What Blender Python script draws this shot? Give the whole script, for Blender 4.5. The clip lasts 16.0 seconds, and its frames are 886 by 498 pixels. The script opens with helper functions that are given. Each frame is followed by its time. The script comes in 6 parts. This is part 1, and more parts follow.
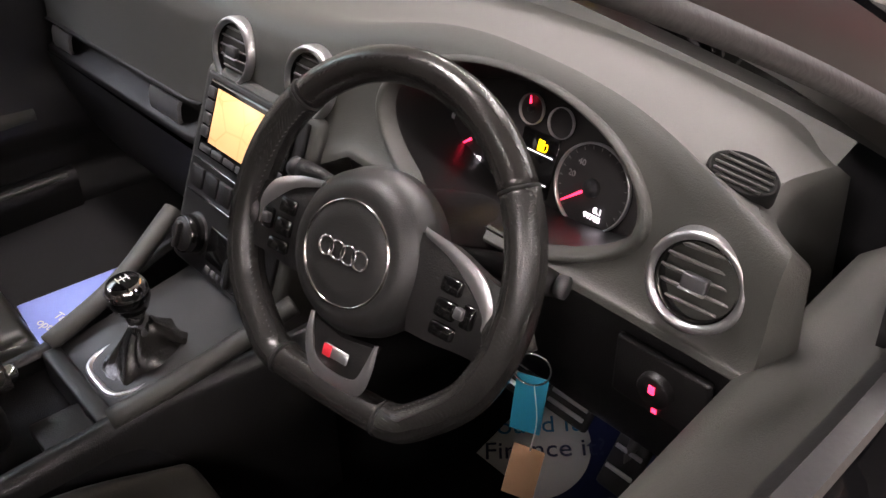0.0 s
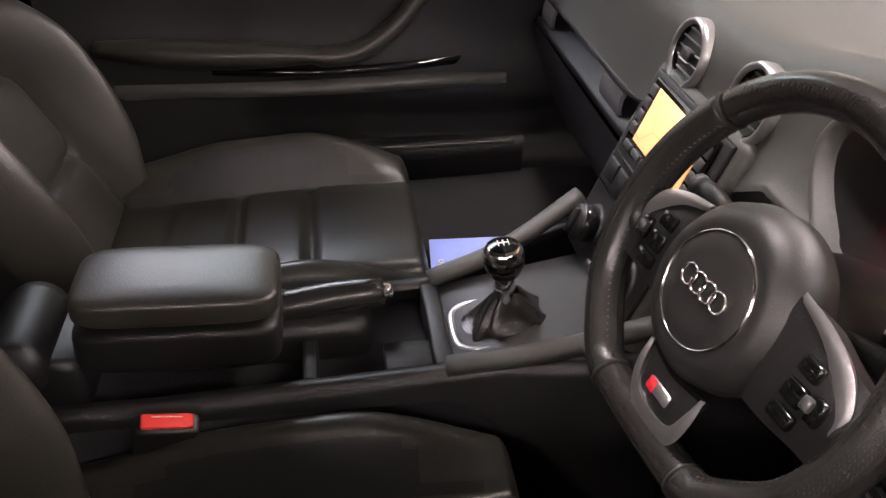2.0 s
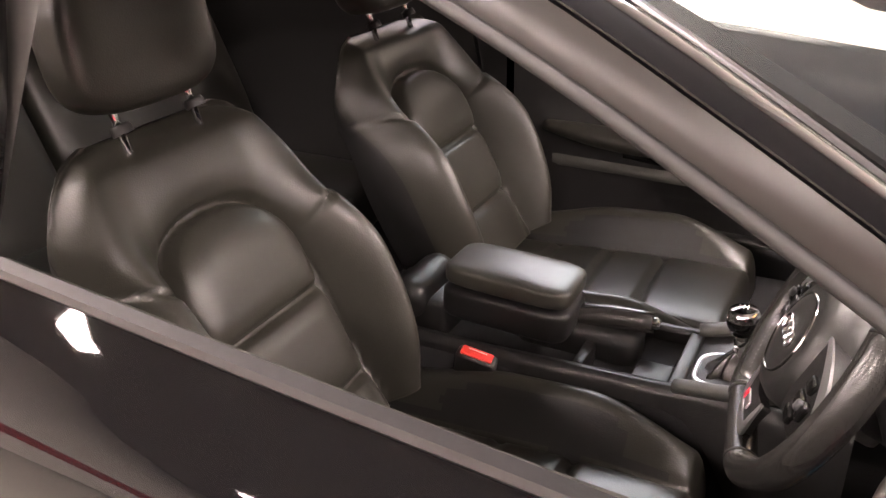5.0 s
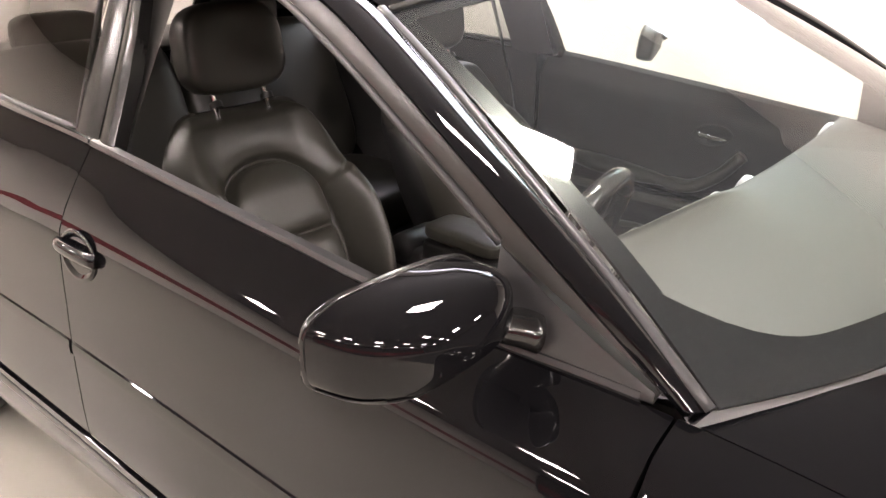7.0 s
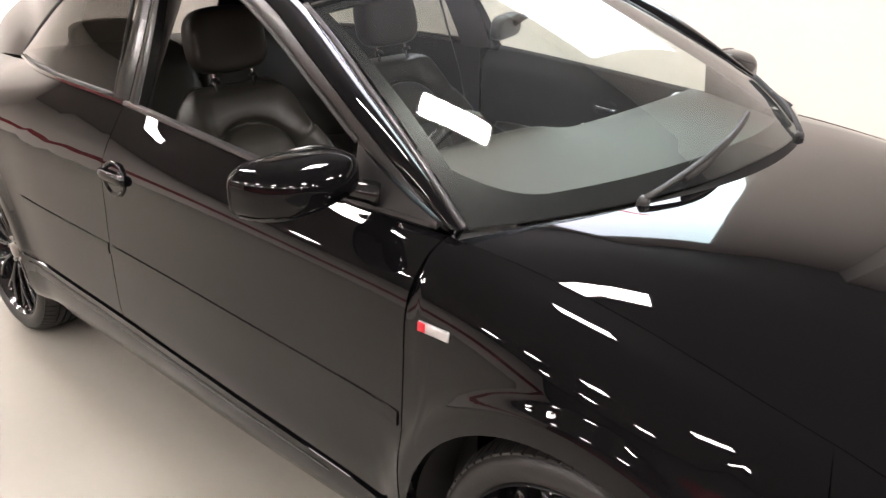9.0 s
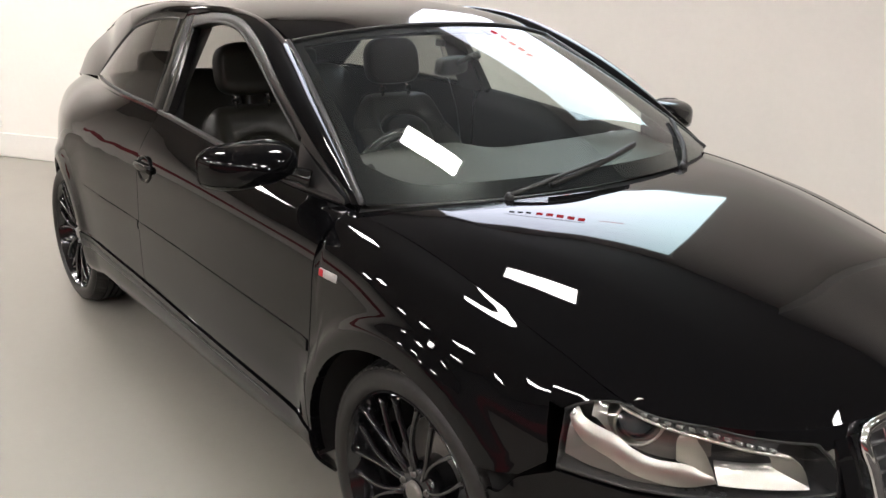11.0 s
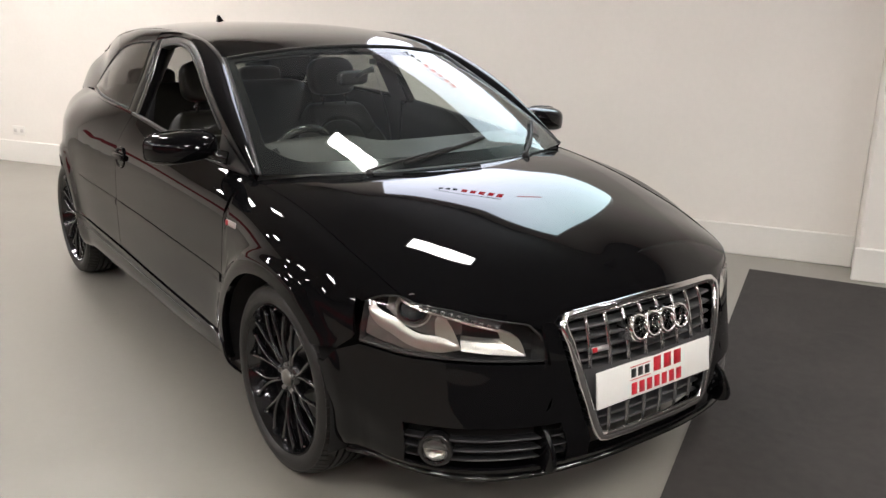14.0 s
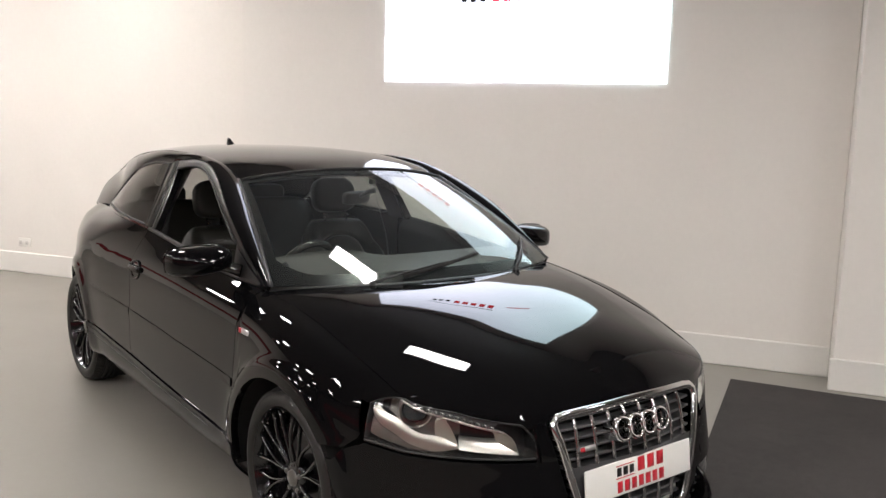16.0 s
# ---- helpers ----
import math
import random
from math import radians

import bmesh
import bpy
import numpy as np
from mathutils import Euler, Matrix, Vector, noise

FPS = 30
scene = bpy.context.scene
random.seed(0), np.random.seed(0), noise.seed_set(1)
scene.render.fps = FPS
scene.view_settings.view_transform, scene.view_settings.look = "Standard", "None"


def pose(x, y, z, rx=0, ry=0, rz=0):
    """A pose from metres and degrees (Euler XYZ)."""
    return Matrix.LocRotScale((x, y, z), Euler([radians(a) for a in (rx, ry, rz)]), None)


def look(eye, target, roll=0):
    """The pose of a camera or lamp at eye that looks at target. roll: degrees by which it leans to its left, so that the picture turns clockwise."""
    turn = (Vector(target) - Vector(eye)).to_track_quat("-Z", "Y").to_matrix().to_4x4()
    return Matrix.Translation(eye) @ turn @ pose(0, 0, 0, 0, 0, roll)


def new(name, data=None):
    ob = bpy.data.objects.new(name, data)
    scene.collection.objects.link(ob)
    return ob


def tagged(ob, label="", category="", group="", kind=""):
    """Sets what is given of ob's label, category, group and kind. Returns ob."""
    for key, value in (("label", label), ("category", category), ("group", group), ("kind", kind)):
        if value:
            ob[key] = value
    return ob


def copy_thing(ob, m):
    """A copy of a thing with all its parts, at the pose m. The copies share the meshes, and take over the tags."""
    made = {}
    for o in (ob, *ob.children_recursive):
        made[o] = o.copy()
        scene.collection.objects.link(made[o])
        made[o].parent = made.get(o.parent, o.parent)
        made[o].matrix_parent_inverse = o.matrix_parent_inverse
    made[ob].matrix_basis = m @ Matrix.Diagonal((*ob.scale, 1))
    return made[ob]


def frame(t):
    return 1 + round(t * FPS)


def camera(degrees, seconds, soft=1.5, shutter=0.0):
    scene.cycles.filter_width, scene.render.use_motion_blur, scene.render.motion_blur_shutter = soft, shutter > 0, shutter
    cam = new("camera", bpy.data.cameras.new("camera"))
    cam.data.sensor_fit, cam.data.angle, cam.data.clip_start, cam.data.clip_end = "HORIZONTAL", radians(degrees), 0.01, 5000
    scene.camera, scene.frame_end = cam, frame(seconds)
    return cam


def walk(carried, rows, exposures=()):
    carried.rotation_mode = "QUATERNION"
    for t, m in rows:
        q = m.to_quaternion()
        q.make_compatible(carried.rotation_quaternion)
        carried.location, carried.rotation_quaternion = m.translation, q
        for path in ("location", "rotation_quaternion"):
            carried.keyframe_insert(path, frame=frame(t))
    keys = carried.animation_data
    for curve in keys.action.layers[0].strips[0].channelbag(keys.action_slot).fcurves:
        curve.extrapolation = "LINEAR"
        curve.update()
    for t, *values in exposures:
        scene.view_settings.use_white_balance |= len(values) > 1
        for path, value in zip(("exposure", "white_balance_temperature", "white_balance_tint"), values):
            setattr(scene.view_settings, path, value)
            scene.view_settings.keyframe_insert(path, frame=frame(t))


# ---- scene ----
cam = camera(55.3, 16.0)
PATH = [
    (0, (-1.111, -0.837, 1.283), (0.019, 0.376, 0.164), 0.4),
    (0.5, (-1.094, -0.836, 1.281), (-0.007, 0.413, 0.159), 0.2),
    (1, (-1.032, -0.839, 1.265), (-0.135, 0.563, 0.156), 2.0),
    (1.5, (-0.998, -0.851, 1.264), (-0.456, 0.719, 0.15), 2.0),
    (2, (-1.038, -0.827, 1.251), (-0.797, 0.823, 0.148), 0.8),
    (2.5, (-1.03, -0.84, 1.27), (-1.2, 0.841, 0.2), 0.8),
    (3, (-0.971, -0.869, 1.288), (-1.527, 0.76, 0.269), 0.2),
    (3.5, (-0.949, -0.92, 1.296), (-1.673, 0.673, 0.327), -1.2),
    (3.7, (-0.943, -0.961, 1.312), (-1.675, 0.634, 0.351), -1.3),
    (5.8, (-0.509, -1.314, 1.398), (-1.5, 0.218, 0.579), -0.7),
    (6, (-0.445, -1.35, 1.413), (-1.478, 0.161, 0.608), -0.2),
    (6.5, (-0.215, -1.403, 1.412), (-1.379, 0.026, 0.634), 1.4),
    (7, (-0.038, -1.492, 1.423), (-1.249, -0.091, 0.667), 0.3),
    (7.5, (0.118, -1.626, 1.432), (-1.093, -0.219, 0.687), -0.4),
    (8, (0.332, -1.659, 1.434), (-0.892, -0.255, 0.706), -0.2),
    (8.5, (0.517, -1.72, 1.448), (-0.735, -0.342, 0.716), 0.1),
    (8.7, (0.571, -1.762, 1.449), (-0.698, -0.402, 0.716), -0.4),
    (10.8, (1.33, -1.86, 1.459), (-0.139, -0.647, 0.852), 1.1),
    (11, (1.375, -1.854, 1.449), (-0.101, -0.643, 0.852), 1.3),
    (11.5, (1.597, -1.827, 1.456), (0.091, -0.643, 0.88), 2.6),
    (12, (1.783, -1.814, 1.46), (0.25, -0.654, 0.907), 2.6),
    (12.5, (1.92, -1.899, 1.466), (0.401, -0.72, 0.914), 1.7),
    (13, (2.03, -1.936, 1.475), (0.526, -0.749, 0.903), 2.2),
    (13.5, (2.211, -1.901, 1.468), (0.692, -0.734, 0.891), 2.3),
    (14, (2.336, -1.955, 1.488), (0.809, -0.786, 0.941), 1.3),
    (14.5, (2.434, -2.097, 1.486), (0.908, -0.911, 0.972), 0.9),
    (15, (2.497, -2.15, 1.491), (0.972, -0.956, 0.994), 1.0),
    (15.5, (2.506, -2.15, 1.492), (0.971, -0.954, 1.029), 1.2),
    (16, (2.503, -2.129, 1.532), (0.945, -0.908, 1.245), 1.7),
]
walk(cam, [(t, look(eye, target, roll)) for t, eye, target, roll in PATH],
     exposures=[(0, 1.72, 6500, 18), (1.5, 1.87, 6600, 20), (2.5, 2.06, 6700, 22), (3.7, 2.35, 6900, 25), (5.8, 2.75, 7100, 20), (7.0, 2.15, 6700, 16), (8.7, 1.5, 6500, 13), (10.8, .66, 6250, 7), (12.0, .41, 6250, 7), (14.5, .35, 6250, 7), (16, .21, 6250, 8)])

# ---- world, lights ----
world = bpy.data.worlds.new("showroom_ambient")
scene.world = world
world.use_nodes = True
world.node_tree.nodes["Background"].inputs[0].default_value = (0.9, 0.92, 1.0, 1)
world.node_tree.nodes["Background"].inputs[1].default_value = 0.15


# ---- small tools ----
def hermite(xs, ys):
    """A smooth curve through (xs, ys), flat beyond its ends."""
    xs, ys = np.array(xs, float), np.array(ys, float)
    if xs[0] > xs[-1]:
        xs, ys = xs[::-1], ys[::-1]
    h = np.diff(xs)
    d = np.diff(ys, axis=0) / (h if ys.ndim == 1 else h[:, None])
    m = np.empty_like(ys)
    m[0], m[-1] = d[0], d[-1]
    w = (h[:-1] / (h[:-1] + h[1:])) if ys.ndim == 1 else (h[:-1] / (h[:-1] + h[1:]))[:, None]
    m[1:-1] = d[:-1] * (1 - w) + d[1:] * w

    def at(x):
        x = min(max(float(x), xs[0]), xs[-1])
        i = int(min(max(np.searchsorted(xs, x) - 1, 0), len(xs) - 2))
        t = (x - xs[i]) / h[i]
        return ((2 * t**3 - 3 * t**2 + 1) * ys[i] + (t**3 - 2 * t**2 + t) * h[i] * m[i]
                + (-2 * t**3 + 3 * t**2) * ys[i + 1] + (t**3 - t**2) * h[i] * m[i + 1])

    return at


def line3(pts, n):
    """n points, evenly spaced, on a smooth curve through pts."""
    p = np.array(pts, float)
    s = np.r_[0, np.cumsum(np.linalg.norm(np.diff(p, axis=0), axis=1))]
    at = hermite(s, p)
    return [Vector(at(v)) for v in np.linspace(0, s[-1], n)]


def poly3(pts, n):
    """n points on the straight-edged line through pts."""
    p = np.array(pts, float)
    s = np.r_[0, np.cumsum(np.linalg.norm(np.diff(p, axis=0), axis=1))]
    return [Vector([np.interp(v, s, p[:, k]) for k in range(p.shape[1])]) for v in np.linspace(0, s[-1], n)]


def smooth(a, b, x):
    t = min(max((x - a) / (b - a), 0), 1)
    return t * t * (3 - 2 * t)


RIM = {}


def part(name, bm, material, parent=None, label="", flat=False, auto=None):
    """Links a bmesh as one mesh object, under a thing or a part."""
    bmesh.ops.recalc_face_normals(bm, faces=bm.faces)
    for f in bm.faces:
        f.smooth = not flat
    if auto is not None:
        for e in bm.edges:
            if len(e.link_faces) == 2 and e.calc_face_angle(0) > radians(auto):
                e.smooth = False
    me = bpy.data.meshes.new(name)
    bm.edges.index_update()
    rim = {e.index for e in bm.edges if e.is_boundary}
    bm.to_mesh(me)
    bm.free()
    me.materials.append(material)
    ob = new(name, me)
    RIM[ob.name] = rim
    if parent:
        ob.parent = parent
    if label:
        ob["label"] = label
    return ob


def thing(name, label, category, group="", at=None):
    ob = new(name)
    ob.empty_display_size = 0.05
    if at is not None:
        ob.matrix_basis = at
    return tagged(ob, label, category, group)


def thick(ob, t, offset=-1.0):
    for e in ob.data.edges:
        e.use_edge_sharp = e.index in RIM.get(ob.name, ())
    m = ob.modifiers.new("thickness", "SOLIDIFY")
    m.thickness, m.offset = t, offset
    return ob


def grid(rows, bm=None, close=False):
    """Quads between rows of points of equal number."""
    bm = bm or bmesh.new()
    vs = [[bm.verts.new(p) for p in row] for row in rows]
    for a, b in zip(vs, vs[1:]):
        n = len(a)
        for i in range(n if close else n - 1):
            j = (i + 1) % n
            try:
                bm.faces.new((a[i], a[j], b[j], b[i]))
            except ValueError:
                pass
    return bm


def ribbon(a, b, n=6, bulge=0.0, way=None):
    """Rows from curve a to curve b, pushed out by bulge in the middle along way (or the ribbon's own normal)."""
    rows = []
    for k in range(n + 1):
        w = k / n
        row = []
        for i, (p, q) in enumerate(zip(a, b)):
            m = p.lerp(q, w)
            if bulge:
                if way is None:
                    t = (a[min(i + 1, len(a) - 1)] - a[max(i - 1, 0)]).cross(q - p)
                    t = t.normalized() if t.length > 1e-9 else Vector((0, 0, 1))
                    c = m - Vector((-1.3, 0, 0.6))
                    t = t if t.dot(c) > 0 else -t
                else:
                    t = Vector(way)
                m = m + t * bulge * 4 * w * (1 - w)
            row.append(m)
        rows.append(row)
    return rows


def box(bm, lo, hi, m=None):
    """A box from corner lo to corner hi."""
    c, d = (Vector(lo) + Vector(hi)) / 2, Vector(hi) - Vector(lo)
    made = bmesh.ops.create_cube(bm, size=1, matrix=(m or Matrix()) @ Matrix.Translation(c) @ Matrix.Diagonal((*d, 1)))
    return made["verts"]


def bevel(bm, width, segments=2, angle=30):
    es = [e for e in bm.edges if len(e.link_faces) == 2 and e.calc_face_angle(0) > radians(angle)]
    bmesh.ops.bevel(bm, geom=es, offset=width, segments=segments, profile=0.5, affect="EDGES", clamp_overlap=True)
    return bm


def rbox(lo, hi, r=0.005, seg=2, m=None):
    bm = bmesh.new()
    box(bm, lo, hi, m)
    return bevel(bm, min(r, min(abs(b - a) for a, b in zip(lo, hi)) * 0.45), seg)


def tube(path, radius, sides=8, bm=None, closed=False, flat=1.0, up=(0, 0, 1), caps=True):
    """A round (or flattened) tube along points; radius may be a list."""
    bm = bm or bmesh.new()
    n = len(path)
    rings = []
    for i, p in enumerate(path):
        a, b = (path[(i - 1) % n], path[(i + 1) % n]) if closed else (path[max(i - 1, 0)], path[min(i + 1, n - 1)])
        t = (Vector(b) - Vector(a)).normalized()
        u = t.cross(Vector(up))
        u = u.normalized() if u.length > 1e-6 else t.orthogonal().normalized()
        v = u.cross(t)
        r = float(radius[i] if isinstance(radius, (list, tuple)) else radius)
        rings.append([bm.verts.new(Vector(p) + r * (math.cos(g) * u + flat * math.sin(g) * v))
                      for g in np.linspace(0, 2 * math.pi, sides, endpoint=False)])
    for i in range(n if closed else n - 1):
        a, b = rings[i], rings[(i + 1) % n]
        for k in range(sides):
            bm.faces.new((a[k], a[(k + 1) % sides], b[(k + 1) % sides], b[k]))
    if not closed and caps:
        bm.faces.new(rings[0][::-1])
        bm.faces.new(rings[-1])
    return bm


def lathe(profile, n=32, m=None, bm=None, closed=False):
    """Turns a profile of (radius, height) round the z axis of m."""
    bm = bm or bmesh.new()
    m = m or Matrix()
    rows = [[m @ Vector((r * math.cos(a), r * math.sin(a), h)) for a in np.linspace(0, 2 * math.pi, n, endpoint=False)] for r, h in profile]
    return grid(rows + ([rows[0]] if closed else []), bm, close=True)


def axes(origin, x, z):
    """A pose with the given local x and z."""
    z = Vector(z).normalized()
    x = Vector(x)
    x = (x - x.dot(z) * z).normalized()
    y = z.cross(x)
    m = Matrix((x, y, z)).transposed().to_4x4()
    m.translation = Vector(origin)
    return m


# ---- materials ----
def material(name, colour, rough=0.5, metal=0.0, grain=0.0, scale=60.0, bump=0.0, bump_scale=200.0, coat=0.0, blotch=0.0, spec=0.5,
             emit=None, strength=0.0, rough_var=0.0):
    """A surface with fine grain and wide blotches of colour, uneven gloss and relief."""
    mat = bpy.data.materials.new(name)
    mat.use_nodes = True
    n, l = mat.node_tree.nodes, mat.node_tree.links
    b = n["Principled BSDF"]
    b.inputs["Base Color"].default_value = (*colour, 1)
    b.inputs["Roughness"].default_value = rough
    b.inputs["Metallic"].default_value = metal
    b.inputs["Coat Weight"].default_value = coat
    b.inputs["Coat Roughness"].default_value = 0.022
    b.inputs["Coat IOR"].default_value = 1.36
    b.inputs["Specular IOR Level"].default_value = spec
    if emit:
        b.inputs["Emission Color"].default_value = (*emit, 1)
        b.inputs["Emission Strength"].default_value = strength
    co = n.new("ShaderNodeTexCoord")
    if grain or blotch:
        fine, wide = n.new("ShaderNodeTexNoise"), n.new("ShaderNodeTexNoise")
        fine.inputs["Scale"].default_value, fine.inputs["Detail"].default_value = scale, 4
        wide.inputs["Scale"].default_value, wide.inputs["Detail"].default_value = scale / 14, 3
        mix = n.new("ShaderNodeMath")
        mix.operation = "MULTIPLY_ADD"
        mix.inputs[1].default_value = grain
        add = n.new("ShaderNodeMath")
        add.operation = "MULTIPLY_ADD"
        add.inputs[1].default_value, add.inputs[2].default_value = blotch, 1 - (grain + blotch) / 2
        hsv = n.new("ShaderNodeHueSaturation")
        hsv.inputs["Color"].default_value = (*colour, 1)
        for tex in (fine, wide):
            l.new(co.outputs["Object"], tex.inputs["Vector"])
        l.new(wide.outputs["Fac"], add.inputs[0])
        l.new(fine.outputs["Fac"], mix.inputs[0])
        l.new(add.outputs[0], mix.inputs[2])
        l.new(mix.outputs[0], hsv.inputs["Value"])
        l.new(hsv.outputs["Color"], b.inputs["Base Color"])
        if rough_var:
            mr = n.new("ShaderNodeMapRange")
            mr.inputs["To Min"].default_value, mr.inputs["To Max"].default_value = max(rough - rough_var, 0.01), rough + rough_var
            l.new(wide.outputs["Fac"], mr.inputs["Value"])
            l.new(mr.outputs[0], b.inputs["Roughness"])
    if bump:
        tex, bp = n.new("ShaderNodeTexNoise"), n.new("ShaderNodeBump")
        tex.inputs["Scale"].default_value, tex.inputs["Detail"].default_value = bump_scale, 3
        bp.inputs["Strength"].default_value, bp.inputs["Distance"].default_value = bump, 0.002
        l.new(co.outputs["Object"], tex.inputs["Vector"])
        l.new(tex.outputs["Fac"], bp.inputs["Height"])
        l.new(bp.outputs["Normal"], b.inputs["Normal"])
    return mat


def leather(name, colour, rough=0.42):
    """Leather: small cells in relief, uneven sheen."""
    mat = material(name, colour, rough, grain=0.25, scale=40, blotch=0.3, rough_var=0.08)
    n, l = mat.node_tree.nodes, mat.node_tree.links
    co = [x for x in n if x.type == "TEX_COORD"][0]
    v, bp = n.new("ShaderNodeTexVoronoi"), n.new("ShaderNodeBump")
    v.inputs["Scale"].default_value = 420
    bp.inputs["Strength"].default_value, bp.inputs["Distance"].default_value = 0.16, 0.001
    l.new(co.outputs["Object"], v.inputs["Vector"])
    l.new(v.outputs["Distance"], bp.inputs["Height"])
    l.new(bp.outputs["Normal"], n["Principled BSDF"].inputs["Normal"])
    return mat


def clear_glass(name, tint, gloss_ior=1.5, veil=0.0):
    """A thin pane: what is behind shows through its tint, and both its faces mirror more at a slant."""
    mat = bpy.data.materials.new(name)
    mat.use_nodes = True
    n, l = mat.node_tree.nodes, mat.node_tree.links
    n.remove(n["Principled BSDF"])
    tr, gl, mx = n.new("ShaderNodeBsdfTransparent"), n.new("ShaderNodeBsdfGlossy"), n.new("ShaderNodeMixShader")
    lw, pw, fr = n.new("ShaderNodeLayerWeight"), n.new("ShaderNodeMath"), n.new("ShaderNodeMath")
    tr.inputs["Color"].default_value = (*tint, 1)
    gl.inputs["Roughness"].default_value = 0.0
    f0 = 1.7 * ((gloss_ior - 1) / (gloss_ior + 1)) ** 2
    pw.operation, pw.inputs[1].default_value = "POWER", 5.0
    fr.operation, fr.inputs[1].default_value, fr.inputs[2].default_value = "MULTIPLY_ADD", 1 - f0, f0
    lw.inputs["Blend"].default_value = 0.5
    l.new(lw.outputs["Facing"], pw.inputs[0])
    l.new(pw.outputs[0], fr.inputs[0])
    l.new(fr.outputs[0], mx.inputs[0])
    l.new(tr.outputs[0], mx.inputs[1])
    l.new(gl.outputs[0], mx.inputs[2])
    last = mx
    if veil:
        # a thin, uneven bluish veil, mixed in for the haze the pane reflects
        df, m2, tex, mr = n.new("ShaderNodeBsdfDiffuse"), n.new("ShaderNodeMixShader"), n.new("ShaderNodeTexNoise"), n.new("ShaderNodeMapRange")
        df.inputs["Color"].default_value = (0.66, 0.75, 0.84, 1)
        tex.inputs["Scale"].default_value, tex.inputs["Detail"].default_value = 3.5, 6
        mr.inputs["To Min"].default_value, mr.inputs["To Max"].default_value = veil * .6, veil * 1.4
        l.new(n.new("ShaderNodeTexCoord").outputs["Object"], tex.inputs["Vector"])
        l.new(tex.outputs["Fac"], mr.inputs["Value"])
        l.new(mr.outputs[0], m2.inputs[0])
        l.new(mx.outputs[0], m2.inputs[1])
        l.new(df.outputs[0], m2.inputs[2])
        last = m2
    l.new(last.outputs[0], n["Material Output"].inputs["Surface"])
    return mat


PAINT = material("black_car_paint", (0.003, 0.003, 0.0035), 0.3, grain=0.4, scale=900, coat=1.0, spec=0.0)
GLOSS = material("gloss_black_plastic", (0.008, 0.008, 0.008), 0.12, grain=0.3, scale=300, spec=0.5)
RUBBER = material("black_rubber", (0.012, 0.012, 0.012), 0.6, grain=0.4, scale=120, bump=0.2)
TYRE = material("tyre_rubber", (0.011, 0.0105, 0.010), 0.5, grain=0.4, scale=90, blotch=0.5, bump=0.3, bump_scale=150)
TRIM_BLACK = material("black_satin_trim", (0.02, 0.02, 0.021), 0.38, grain=0.3, scale=200, bump=0.1)
FRAME_BLACK = material("satin_black_window_frame", (0.016, 0.015, 0.014), 0.34, grain=0.1, scale=120, spec=0.35)
PILLAR_BLACK = material("black_pillar_film", (0.008, 0.008, 0.008), 0.20, grain=0.2, scale=200, spec=0.2)
WELL = material("wheel_well_felt", (0.006, 0.006, 0.006), 0.95, grain=0.5, scale=80)
CHROME = material("polished_chrome", (0.78, 0.78, 0.78), 0.09, 1.0, grain=0.08, scale=90, rough_var=0.03, blotch=0.1)
SATIN_ALU = material("satin_aluminium", (0.60, 0.60, 0.61), 0.30, 0.92, grain=0.12, scale=160, bump=0.05, rough_var=0.05, blotch=0.1)
WHEEL_BLACK = material("gloss_black_alloy", (0.008, 0.008, 0.009), 0.14, grain=0.3, scale=200, coat=0.6)
DARK_METAL = material("brake_steel", (0.2, 0.19, 0.18), 0.4, 0.9, grain=0.3, scale=80)
GREY_SLAT = material("dark_grey_grille_plastic", (0.05, 0.05, 0.052), 0.4, grain=0.3, scale=150)
SCREEN_GLASS = clear_glass("windscreen_glass", (0.80, 0.87, 0.83), veil=0.010)
SIDE_GLASS = clear_glass("side_window_glass", (0.86, 0.89, 0.87))
TINT_GLASS = clear_glass("tinted_rear_glass", (0.33, 0.33, 0.32), 1.34)
LAMP_GLASS = clear_glass("headlamp_lens", (0.93, 0.94, 0.93))
LAMP_GREY = material("grey_lamp_metal", (0.20, 0.19, 0.175), 0.3, 0.6, grain=0.1, scale=60)
MIRROR = material("mirror_glass", (0.9, 0.9, 0.9), 0.01, 1.0)

# ---- the showroom ----
# The wall behind the car runs at an angle to it; u goes along the wall, n towards the car.
WALL_U = Vector((math.cos(radians(31)), math.sin(radians(31)), 0))
WALL_N = Vector((WALL_U.y, -WALL_U.x, 0))
CEIL = 3.3
WALL_PAINT = material("off_white_wall_paint", (0.80, 0.765, 0.72), 0.75, grain=0.05, scale=30, blotch=0.06, bump=0.15, bump_scale=90)
WHITE_TRIM = material("white_gloss_skirting", (0.78, 0.76, 0.72), 0.35, grain=0.05, scale=40, blotch=0.05)
CEILING_PAINT = material("dark_grey_ceiling_paint", (0.20, 0.182, 0.164), 0.9, grain=0.08, scale=60)
LAMP_ON = material("ceiling_panel_diffuser", (0.9, 0.9, 0.9), 0.5, emit=(1.0, 0.915, 0.86), strength=70.0)
PROJECTED = material("projected_white_picture", (0.9, 0.9, 0.9), 0.6, emit=(0.80, 0.87, 1.0), strength=4.2)
GREY_PAINT = material("dark_grey_wall_paint", (0.06, 0.057, 0.055), 0.8, grain=0.08, scale=30, blotch=0.1)
RED_BAND = material("red_wall_band", (0.30, 0.014, 0.024), 0.5, grain=0.1, scale=30)


def floor_material():
    """Grey resin floor: soft gloss, broad clouds, faint scuffs."""
    mat = material("grey_resin_floor", (0.255, 0.242, 0.213), 0.38, grain=0.06, scale=25, blotch=0.16, rough_var=0.10, bump=0.03, bump_scale=30)
    return mat


